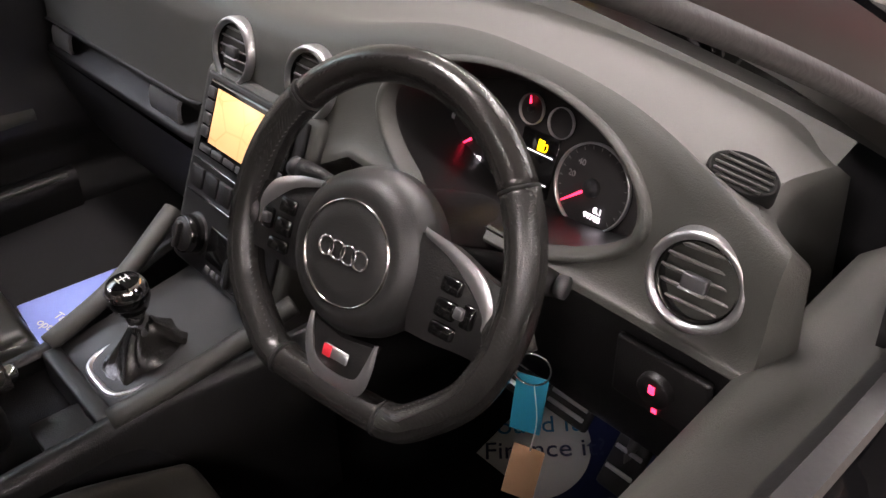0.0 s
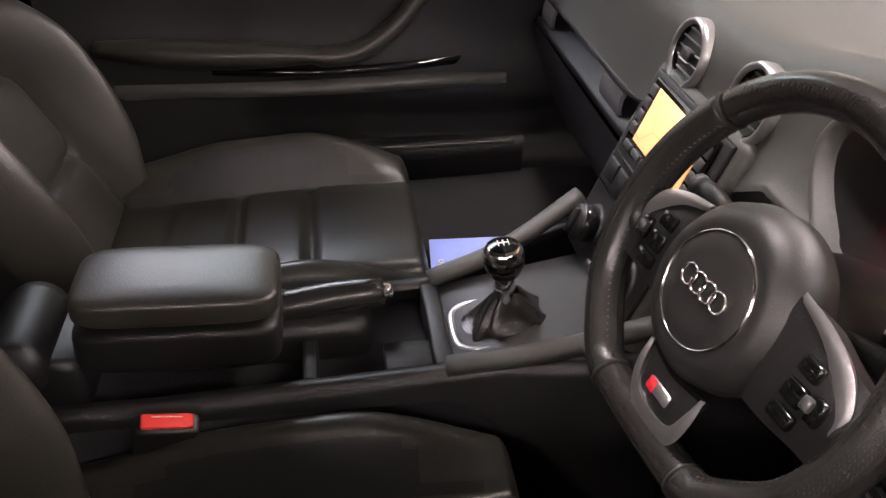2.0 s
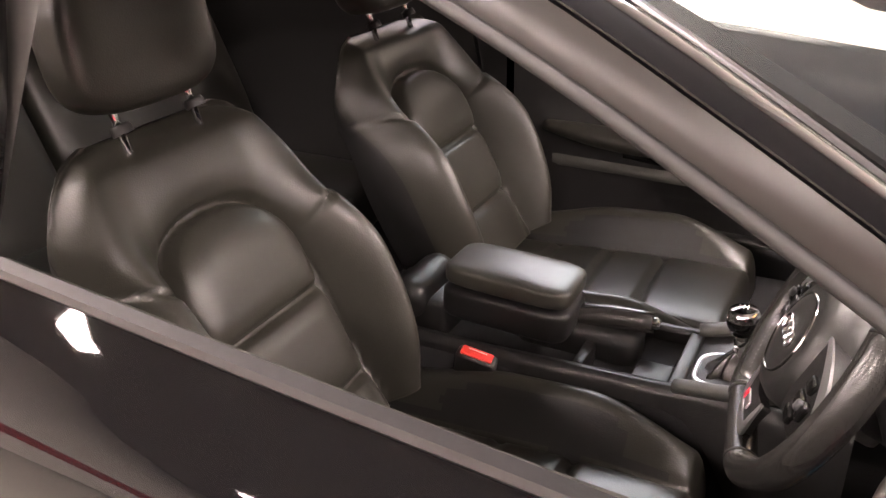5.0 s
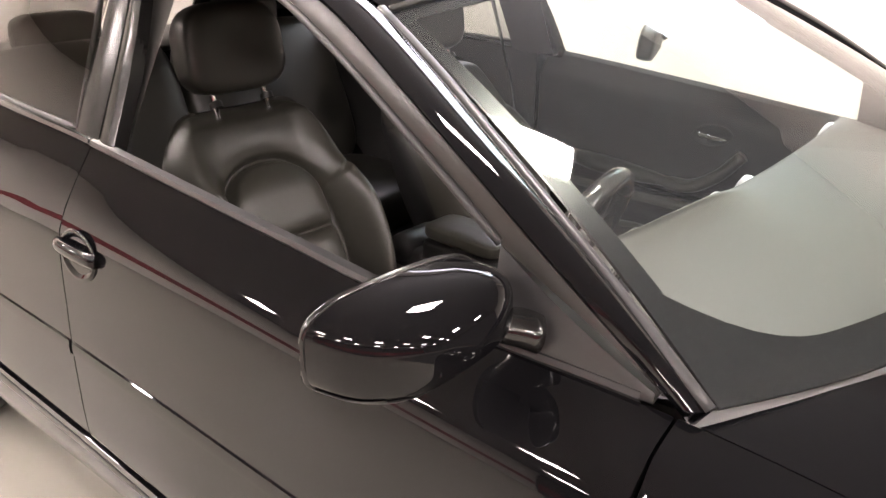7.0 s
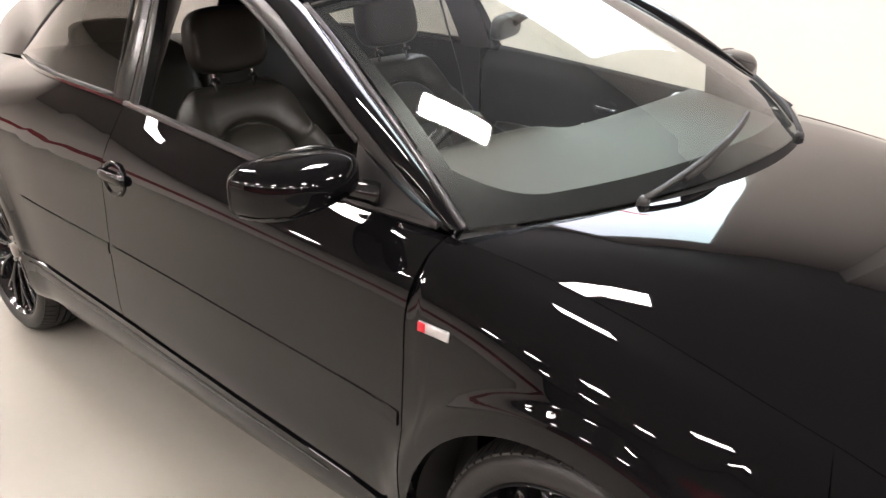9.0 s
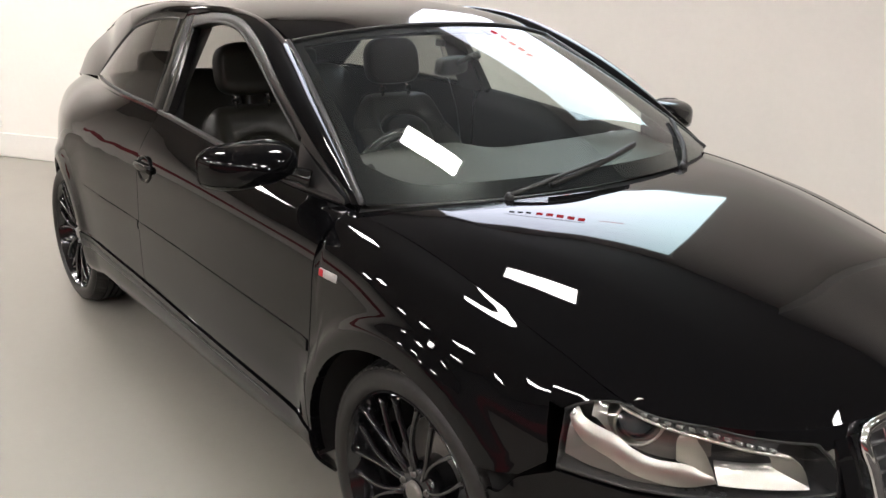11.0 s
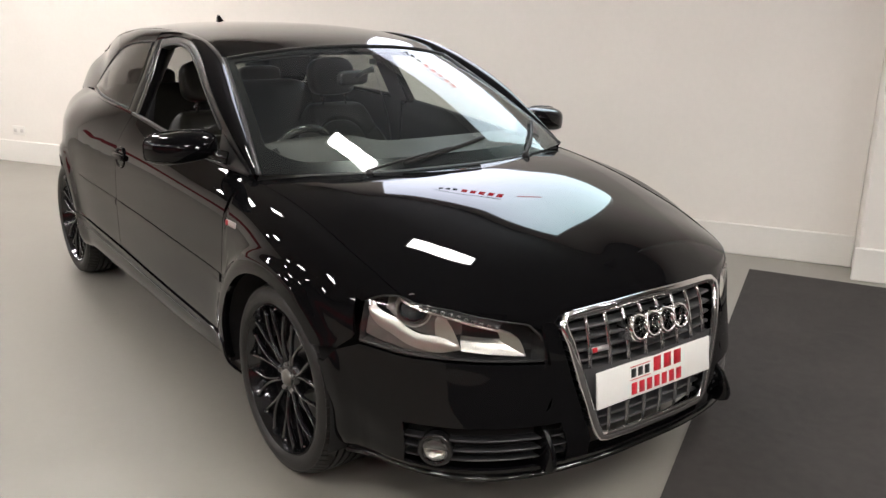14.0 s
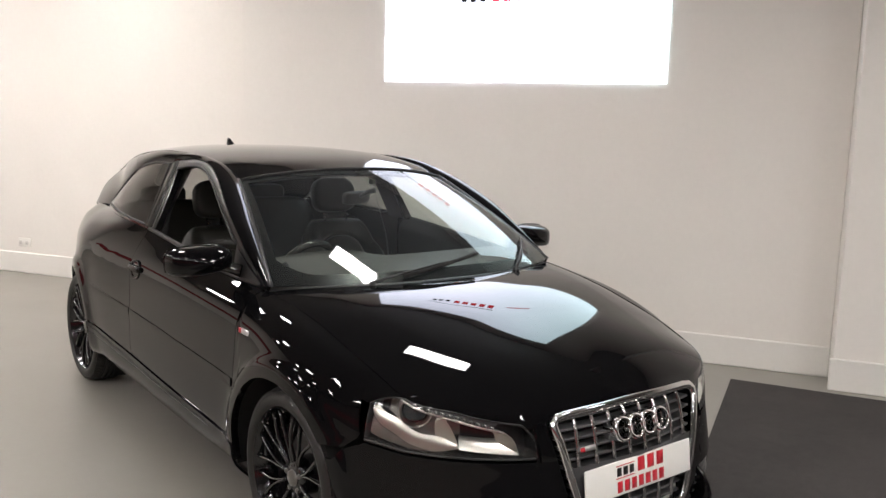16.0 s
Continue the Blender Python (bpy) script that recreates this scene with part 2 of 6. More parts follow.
def mat_material():
    """Dark carpet tiles with a coarse weave."""
    return material("charcoal_carpet", (0.034, 0.030, 0.028), 0.95, grain=0.6, scale=22, blotch=1.1, bump=0.9, bump_scale=500)


def wall_point(u, n, z):
    return WALL_U * u + WALL_N * n + Vector((0, 0, z))


def wall_slab(name, u0, u1, n0, n1, z0, z1, mat, label, category="wall", r=0.004):
    m = Matrix((WALL_U, WALL_N, Vector((0, 0, 1)))).transposed().to_4x4()
    ob = part(name, rbox((u0, n0, z0), (u1, n1, z1), r, 1, m), mat, None, label, auto=30)
    return tagged(ob, label, category, kind="structure")


BACK_N = -2.74      # the wall section that bears the projection
LEFT_N = -3.03      # the wall section set back beyond it
bm = bmesh.new()
box(bm, (-14, -12, -0.12), (14, 12, 0))
tagged(part("floor", bm, floor_material(), None, flat=True), "smooth grey resin showroom floor with soft sheen", "floor", kind="structure")
bm = bmesh.new()
box(bm, (-14, -12, CEIL), (14, 12, CEIL + 0.15))
tagged(part("ceiling", bm, CEILING_PAINT, None, flat=True), "plain dark grey showroom ceiling with recessed light panels", "ceiling", kind="structure")
wall_slab("wall_north", -2.95, 1.50, BACK_N - 0.2, BACK_N, 0, CEIL, WALL_PAINT, "plain off-white painted wall with a projected picture")
wall_slab("wall_north_recess", -13, -2.951, LEFT_N - 0.2, LEFT_N, 0, CEIL, WALL_PAINT, "plain warm off-white painted showroom wall")
wall_slab("pilaster", 1.501, 4.4, BACK_N - 0.2, BACK_N + 0.29, 0, CEIL, WALL_PAINT, "off-white painted pilaster standing proud of the wall", "pilaster")
wall_slab("wall_north_far", 4.401, 12, BACK_N - 0.2, BACK_N, 0, CEIL, WALL_PAINT, "plain off-white painted showroom wall")
wall_slab("skirting_recess", -13, -2.96, LEFT_N, LEFT_N + 0.022, 0, 0.20, WHITE_TRIM, "white painted skirting board along the wall", "skirting", 0.006)
wall_slab("skirting_north", -2.95, 1.50, BACK_N, BACK_N + 0.022, 0, 0.20, WHITE_TRIM, "white painted skirting board along the wall", "skirting", 0.006)
wall_slab("skirting_pilaster", 1.48, 4.42, BACK_N + 0.29, BACK_N + 0.312, 0, 0.20, WHITE_TRIM, "white painted skirting board round the pilaster", "skirting", 0.006)
# Unseen walls added to close the room, coloured for what the car reflects.
wall_slab("wall_south", -13, 13, 7.0, 7.2, 0, CEIL, GREY_PAINT, "unseen dark grey wall with a red band, added for reflections")
wall_slab("wall_east", 8.0, 8.2, -5, 7.2, 0, CEIL, GREY_PAINT, "unseen dark grey end wall, added for reflections")
wall_slab("wall_west", -10.2, -10.0, -5, 7.2, 0, CEIL, WALL_PAINT, "unseen off-white end wall, added for reflections")
# Red bands out of view, added for the red mirrored in paint and glass.
wall_slab("wall_band", -9.9, 7.9, 6.975, 6.998, .62, 1.50, RED_BAND, "unseen red band along the wall, added for reflections", "wall band")
wall_slab("wall_band_west", -9.998, -9.975, -2.6, 6.97, 1.0, 1.45, RED_BAND, "unseen red band along the end wall, added for reflections", "wall band")

# dark carpet beside the car's nose
bm = bmesh.new()
mc = [Vector((-0.44, 2.52, 0)), Vector((0.58, 0.62, 0)), Vector((2.6, -3.2, 0)), Vector((6.5, -1.0, 0)), Vector((3.6, 4.6, 0))]
top = [bm.verts.new(p + Vector((0, 0, 0.006))) for p in mc]
low = [bm.verts.new(p + Vector((0, 0, 0.0005))) for p in mc]
bm.faces.new(top)
for i in range(len(mc)):
    bm.faces.new((top[i], top[(i + 1) % len(mc)], low[(i + 1) % len(mc)], low[i]))
tagged(part("carpet", bm, mat_material(), None, flat=True), "large dark charcoal carpet lying on the grey floor", "carpet")

# projection on the wall
SCR_U0, SCR_U1, SCR_Z0, SCR_Z1 = -1.69, 0.36, 1.855, 3.05
wall_slab("projection_screen", SCR_U0, SCR_U1, BACK_N + 0.002, BACK_N + 0.012, SCR_Z0, SCR_Z1, PROJECTED, "bright white projected picture with a small red and black logo", "screen", 0.002)


def picture_light():
    """The projected sheet runs from lavender white to pale turquoise."""
    n, l = PROJECTED.node_tree.nodes, PROJECTED.node_tree.links
    b, co = n["Principled BSDF"], [x for x in n if x.type == "TEX_COORD"][0]
    sep, mr, mix = n.new("ShaderNodeSeparateXYZ"), n.new("ShaderNodeMapRange"), n.new("ShaderNodeMix")
    mix.data_type = "RGBA"
    a, e = wall_point(SCR_U0, BACK_N, 0).x, wall_point(SCR_U1, BACK_N, 0).x
    mr.inputs["From Min"].default_value, mr.inputs["From Max"].default_value = a + .45 * (e - a), e + .25 * (e - a)
    mix.inputs[6].default_value, mix.inputs[7].default_value = (0.84, 0.85, 1.0, 1), (0.66, 0.94, 0.94, 1)
    l.new(co.outputs["Object"], sep.inputs[0])
    l.new(sep.outputs["X"], mr.inputs["Value"])
    l.new(mr.outputs[0], mix.inputs[0])
    l.new(mix.outputs[2], b.inputs["Emission Color"])


picture_light()
SCREEN_INK = material("projected_dark_mark", (0.02, 0.02, 0.025), 0.6, grain=0.1, scale=40)
SCREEN_RED = material("projected_red_mark", (0.5, 0.02, 0.03), 0.6, grain=0.1, scale=40, emit=(0.9, 0.03, 0.05), strength=1.6)
picture = bpy.data.objects["projection_screen"]
wm = Matrix((WALL_U, WALL_N, Vector((0, 0, 1)))).transposed().to_4x4()
for k in range(3):
    part("logo_bar", rbox((-1.10 + k * .07, BACK_N + .0125, 2.41), (-1.10 + k * .07 + .045, BACK_N + .0135, 2.48), .002, 1, wm), SCREEN_INK, picture)
for k in range(5):
    part("logo_bar", rbox((-.87 + k * .085, BACK_N + .0125, 2.41), (-.87 + k * .085 + .055, BACK_N + .0135, 2.50), .002, 1, wm), SCREEN_RED, picture)
part("logo_line", tube([wm @ Vector((u, BACK_N + .013, z)) for u, z in ((-1.14, 2.53), (-1.05, 2.57), (-.92, 2.59), (-.76, 2.58), (-.62, 2.55), (-.46, 2.545))], .008, 6), SCREEN_INK, picture)
part("logo_line", rbox((-.36, BACK_N + .0125, 2.42), (-.16, BACK_N + .0135, 2.435), .002, 1, wm), SCREEN_RED, picture)


SOCKET_GREY = material("pale_grey_plastic", (0.6, 0.58, 0.55), 0.4, grain=0.05, scale=60)


def socket():
    ob = thing("wall_socket", "white double wall socket above the skirting", "socket")
    m = Matrix((WALL_U, WALL_N, Vector((0, 0, 1)))).transposed().to_4x4()
    u = -5.65
    part("faceplate", rbox((u - 0.073, LEFT_N, 0.255), (u + 0.073, LEFT_N + 0.012, 0.34), 0.004, 2, m), WHITE_TRIM, ob)
    for k in (-0.04, 0.04):
        part("outlet", rbox((u + k - 0.02, LEFT_N + 0.0125, 0.28), (u + k + 0.02, LEFT_N + 0.015, 0.315), 0.002, 1, m), SOCKET_GREY, ob)
    return ob


socket()


def ceiling_light(x, y, turn=31.0, a=0.58, b=0.29):
    ob = thing("ceiling_light", "recessed white LED ceiling panel, switched on", "ceiling light", "ceiling panels", pose(x, y, CEIL, 0, 0, turn))
    bm = bmesh.new()
    for lo, hi in (((-a / 2, -b / 2, -0.012), (a / 2, -b / 2 + 0.02, -0.001)), ((-a / 2, b / 2 - 0.02, -0.012), (a / 2, b / 2, -0.001)),
                   ((-a / 2, -b / 2 + 0.02, -0.012), (-a / 2 + 0.02, b / 2 - 0.02, -0.001)), ((a / 2 - 0.02, -b / 2 + 0.02, -0.012), (a / 2, b / 2 - 0.02, -0.001))):
        box(bm, lo, hi)
    part("frame", bm, WHITE_TRIM, ob, flat=True)
    part("diffuser", rbox((-a / 2 + 0.02, -b / 2 + 0.02, -0.010), (a / 2 - 0.02, b / 2 - 0.02, -0.002), 0.001, 1), LAMP_ON, ob)
    return ob


# The last three panels are added, unseen, to brighten the walls.
LIGHTS = [(u, -.66) for u in (-7.2, -4.95, -2.7, -.45, 4.3)] + [(u, n) for u in (-7.2, -5.0, -2.8, -.6, 1.6, 3.8, 6.0) for n in (1.3, 3.3, 5.3) if not (n < 2 and -3 < u < 0)] + [(-4.2, -1.9), (-6.4, -1.9), (3.3, .1)]
for u, n in LIGHTS:
    p = wall_point(u, n, 0)
    ceiling_light(p.x, p.y)

# ---- the car: x forward from the front axle, y to the car's left, z up ----
TYRE_R, AXLE_F, AXLE_R = 0.318, 0.0, -2.578
PLAN = [(0.853, 0), (0.851, -0.15), (0.838, -0.28), (0.795, -0.45), (0.708, -0.602), (0.582, -0.714), (0.456, -0.780), (0.30, -0.836),
        (0.15, -0.862), (0, -0.870), (-0.36, -0.858), (-1.0, -0.857), (-1.55, -0.856), (-2.2, -0.857), (-2.5, -0.838), (-2.75, -0.788),
        (-2.97, -0.715), (-3.13, -0.62), (-3.25, -0.47), (-3.32, -0.25), (-3.34, 0)]
_p = np.array(PLAN)
_s = np.r_[0, np.cumsum(np.linalg.norm(np.diff(_p, axis=0), axis=1))]
PLAN_AT = hermite(_s, _p)
_fine = np.linspace(0, _s[-1], 1500)
_fx = np.array([PLAN_AT(s) for s in _fine])


def s_x(x):
    return float(np.interp(-x, -_fx[:, 0], _fine))


def s_y(y):
    """On the front face, by the distance from the middle."""
    k = _fx[:, 0] > 0
    return float(np.interp(abs(y), -_fx[k, 1], _fine[k]))


# sections: inset from the plan line and height, from the underside to the top edge
SECTIONS = [
    (0.0, [(.13, .17), (.04, .20), (.004, .28), (0, .40), (.004, .50), (.016, .56), (.028, .60), (.047, .645), (.070, .680)]),
    (s_y(.30), [(.13, .17), (.04, .20), (.003, .27), (.003, .38), (.012, .49), (.022, .56), (.031, .60), (.046, .642), (.066, .676)]),
    (s_x(.69), [(.11, .17), (.03, .205), (.001, .27), (.006, .37), (.022, .48), (.033, .56), (.038, .61), (.046, .66), (.056, .695)]),
    (s_x(.53), [(.10, .18), (.03, .22), (.001, .30), (.005, .40), (.016, .51), (.025, .59), (.032, .64), (.046, .69), (.066, .715)]),
    (s_x(.40), [(.09, .19), (.03, .24), (.004, .35), (0, .47), (.005, .57), (.017, .645), (.030, .68), (.064, .735), (.106, .762)]),
    (s_x(.25), [(.09, .20), (.03, .25), (.006, .37), (0, .50), (.006, .61), (.020, .70), (.034, .73), (.078, .780), (.138, .801)]),
    (s_x(.0), [(.09, .20), (.035, .25), (.008, .37), (0, .52), (.005, .66), (.018, .757), (.030, .787), (.080, .838), (.154, .857)]),
    (s_x(-.36), [(.09, .18), (.035, .24), (.008, .36), (0, .52), (.005, .68), (.016, .795), (.027, .825), (.073, .880), (.125, .906)]),
    (s_x(-.62), [(.09, .18), (.035, .24), (.008, .36), (0, .52), (.004, .68), (.014, .81), (.024, .838), (.065, .888), (.107, .916)]),
    (s_x(-1.0), [(.09, .18), (.035, .24), (.008, .36), (0, .52), (.004, .68), (.013, .825), (.022, .853), (.060, .908), (.099, .950)]),
    (s_x(-1.55), [(.09, .19), (.035, .25), (.008, .37), (0, .54), (.004, .70), (.013, .84), (.022, .868), (.062, .938), (.101, .995)]),
    (s_x(-2.2), [(.09, .21), (.035, .26), (.009, .38), (0, .55), (.003, .70), (.012, .845), (.020, .873), (.072, .952), (.138, 1.014)]),
    (s_x(-2.6), [(.09, .22), (.035, .27), (.009, .38), (0, .55), (.004, .71), (.016, .845), (.026, .875), (.090, .962), (.195, 1.024)]),
    (s_x(-3.0), [(.07, .24), (.025, .29), (.005, .40), (0, .55), (.010, .70), (.024, .82), (.034, .860), (.064, .935), (.125, .995)]),
    (s_x(-3.2), [(.06, .24), (.02, .29), (.0, .40), (0, .52), (.02, .63), (.05, .75), (.065, .82), (.10, .90), (.14, .955)]),
    (_s[-1], [(.06, .24), (.02, .29), (.0, .40), (0, .52), (.02, .63), (.06, .75), (.08, .82), (.12, .90), (.16, .95)]),
]
_ss = [a for a, _ in SECTIONS]
_rows = [hermite(_ss, np.array([sec[k] for _, sec in SECTIONS])) for k in range(9)]
_vk = np.array([0, .06, .17, .34, .51, .66, .72, .86, 1.0])
_cache = {}


_tab = np.linspace(0, 1, 241)
_unit = hermite(_vk, np.eye(9))
_basis = np.array([_unit(v) for v in _tab])


def section(s):
    """Inset and height along the section at s, as a function of v."""
    key = round(s, 5)
    if key not in _cache:
        x, y = PLAN_AT(s)
        t = np.array(PLAN_AT(min(s + .004, _s[-1]))) - np.array(PLAN_AT(max(s - .004, 0)))
        t /= np.linalg.norm(t)
        n = np.array([-t[1], t[0]]) if s > .003 else np.array([1.0, 0.0])
        n = n if n @ np.array([x + 1.2, y * 3]) > 0 else -n
        table = _basis @ np.array([r(s) for r in _rows])
        _cache[key] = ((x, y), n, table[:, 0], table[:, 1], np.maximum.accumulate(table[:, 1]))
    return _cache[key]


def flare(x, z):
    """How far the skin swells out round the wheel arches."""
    out = 0.0
    for ax in (AXLE_F, AXLE_R):
        r = math.hypot(x - ax, z - 0.325)
        out = max(out, 0.012 * (1 - smooth(0.385, 0.425, r)) + 0.010 * math.exp(-((max(r - 0.355, 0) / 0.09) ** 2)))
    return out


def body(s, v, side=-1, out=0.0):
    """A point of the lower body's skin, on the car's right side (side -1) or left (1)."""
    (x, y), n, ds, zs, _ = section(s)
    d, z = float(np.interp(v, _tab, ds)), float(np.interp(v, _tab, zs))
    lift = flare(x, z) if S_FL0 < s < S_FL1 else 0.0
    k = d - lift - out
    return Vector((x - n[0] * k, side * -(y - n[1] * k), z))


S_FL0, S_FL1 = s_x(.45), s_x(-3.0)


def v_z(s, z):
    return float(np.interp(z, section(s)[4], _tab))


def sv(x, z):
    """(s, v) of a place on the flank given by x and z; z None: the top edge."""
    s = s_x(x)
    return (s, 1.0 if z is None else v_z(s, z))


def patch(a, b, n, side=-1, rows=14, out=0.0):
    """Skin between two lines in (s, v), each resampled to n points."""
    a = a if len(a) == n else [tuple(p) for p in poly3([(*p, 0) for p in a], n)]
    b = b if len(b) == n else [tuple(p) for p in poly3([(*p, 0) for p in b], n)]
    return [[body(p[0] + (q[0] - p[0]) * w, p[1] + (q[1] - p[1]) * w, side, out) for p, q in zip(a, b)] for w in np.linspace(0, 1, rows)]


def arch(ax, deg0, deg1, n, r=0.347):
    """Points on the wheel arch, by the angle from the front."""
    return [sv(ax + r * math.cos(radians(g)), 0.325 + r * math.sin(radians(g))) for g in np.linspace(deg0, deg1, n)]


car = thing("car", "glossy black three-door hatchback with the driver window down", "car")


def panel(name, rows, mat=PAINT, label="", t=0.010, parent=None):
    ob = part(name, grid(rows), mat, parent or car, label)
    return thick(ob, t)


G = 0.002   # half a shut line, in metres
DOOR_F, DOOR_R = -0.36, -1.555
door_low = [sv(x, z) for x, z in ((DOOR_F - G, .335), (-.7, .352), (-1.1, .375), (DOOR_R + G, .405))]


def flank(side):
    """Wing, door, sill and quarter of one side."""
    # front wing: from the arch out to the door, the bonnet edge and the headlamp
    top = [(s_x(x), 1.0) for x in np.linspace(DOOR_F + G, .40, 26)]
    outer = [sv(DOOR_F + G, z) for z in np.linspace(.268, .80, 15)] + [(s_x(DOOR_F + G), v) for v in (.86, .92, .97)] + top \
        + [sv(.395, .72), sv(.398, .69), sv(.40, .66), sv(.405, .63), sv(.41, .60), sv(.41, .585), sv(.385, .565), sv(.36, .545)]
    n = len(outer)
    inner = arch(AXLE_F, 189, 38, n)
    w = panel("wing", patch(inner, outer, n, side, 34))
    lip = [[body(*p, side) for p in inner], [body(*p, side) + Vector((0, -side * 0.028, 0)) for p in inner]]
    part("arch_lip", grid(lip), PAINT, w)
    # door
    cols = 40
    low = [tuple(p)[:2] for p in poly3([(*p, 0) for p in door_low], cols)]
    high = [(s_x(x), 1.0) for x in np.linspace(DOOR_F - G, DOOR_R + G, cols)]
    door = panel("door", patch(low, high, cols, side, 40), PAINT, "black painted door with a lowered window" if side < 0 else "")
    # sill
    slo = [(s_x(x), 0.0) for x in np.linspace(-.355, -2.225, cols)]
    shi = [(p[0], p[1]) for p in [sv(x, z - .004) for x, z in zip(np.linspace(-.355, -2.225, cols), np.linspace(.333, .43, cols))]]
    panel("sill", patch(slo, shi, cols, side, 8, 0.006))
    # raised, stepped dark strip for the sill's shaded recess, deepest by the rear wheel
    xs = np.linspace(-.62, -2.19, 40)
    zt = [float(np.interp(-x, [.6, 1.3, 2.2], [.322, .352, .405])) for x in xs]
    dp = [float(np.interp(-x, [.6, 1.3, 2.2], [.004, .014, .034])) for x in xs]
    rows = [[body(*sv(x, z - k * h), side, o) for x, z, h in zip(xs, zt, dp)] for k, o in ((0, .0070), (.15, .0082), (.85, .0082), (1, .0070))]
    part("sill_recess_strip", grid(rows), TRIM_BLACK, car, "raised dark strip standing in for the sill's shaded recess", auto=40)
    # rear quarter
    top = [(s_x(x), 1.0) for x in np.linspace(DOOR_R - G, -3.0, 30)]
    outer = [sv(-2.2, .428)] + [sv(x, .398 - .046 * (x + 1.557)) for x in np.linspace(-2.1, DOOR_R - G, 8)] + [sv(DOOR_R - G, z) for z in np.linspace(.42, .93, 14)] + top \
        + [sv(-3.02, z) for z in np.linspace(.99, .30, 16)]
    n = len(outer)
    q = panel("rear_quarter", patch(arch(AXLE_R, 18, 186, n), outer, n, side, 34))
    lip = arch(AXLE_R, 18, 190, 40)
    part("arch_lip", grid([[body(*p, side) for p in lip], [body(*p, side) + Vector((0, -side * 0.03, 0)) for p in lip]]), PAINT, q)
    # tail half
    a = [(s, 0.0) for s in np.linspace(s_x(-3.024), _s[-1], 18)]
    b = [(s, 1.0) for s in np.linspace(s_x(-3.024), _s[-1], 18)]
    panel("tail_panel", patch(a, b, 18, side, 20))
    # moulding along door and quarter: a raised rib with a groove above it
    for x0, x1 in ((DOOR_F - .012, DOOR_R + .006), (DOOR_R - .006, -2.17)):
        xs = np.linspace(x0, x1, 40)
        zt = [np.interp(-x, [.36, 1.2, 2.2], [.580, .612, .640]) for x in xs]
        sec = ((0, .0005), (-.0014, .0030), (-.012, .0042), (-.030, .0036), (-.0325, .0005))
        rows = [[body(*sv(x, z + dz), side, o) for x, z in zip(xs, zt)] for dz, o in sec]
        bmm = grid(rows)
        bmesh.ops.holes_fill(bmm, edges=bmm.edges)
        part("side_moulding", bmm, PAINT, door if x0 > -1 else q, auto=35)
    return door, q


DOOR_RIGHT, QUARTER_RIGHT = flank(-1)
DOOR_LEFT, QUARTER_LEFT = flank(1)


# ---- bumper and nose ----
# the headlamp's outline: bottom and top edges, by y on the front and x on the corner
S_HL0, S_HL1 = s_y(.405), s_x(.424)
S_GR = lambda z: s_y(float(np.interp(z, [.29, .40, .50, .60, .68], [.245, .285, .318, .345, .362])))


def hl_low(s):
    return v_z(s, float(np.interp(s, [S_HL0 - .08, S_HL0, s_x(.55), S_HL1], [.545, .550, .560, .578])))


def hl_top(s):
    return float(np.interp(s, [S_HL0, S_HL0 + .05, s_x(.66), s_x(.52), S_HL1], [v_z(S_HL0, .60), v_z(S_HL0 + .05, .655), .985, .975, v_z(S_HL1, .685)]))


C0, C1 = .10, .70      # the lower opening, as shares of the way from grille to wheel arch


def s_arch(z):
    return s_x(math.sqrt(max(.351**2 - (z - .325) ** 2, .25**2)))


FOG_SILVER = material("fog_lamp_silver", (0.55, 0.53, 0.50), 0.22, 0.95, grain=0.1, scale=60)


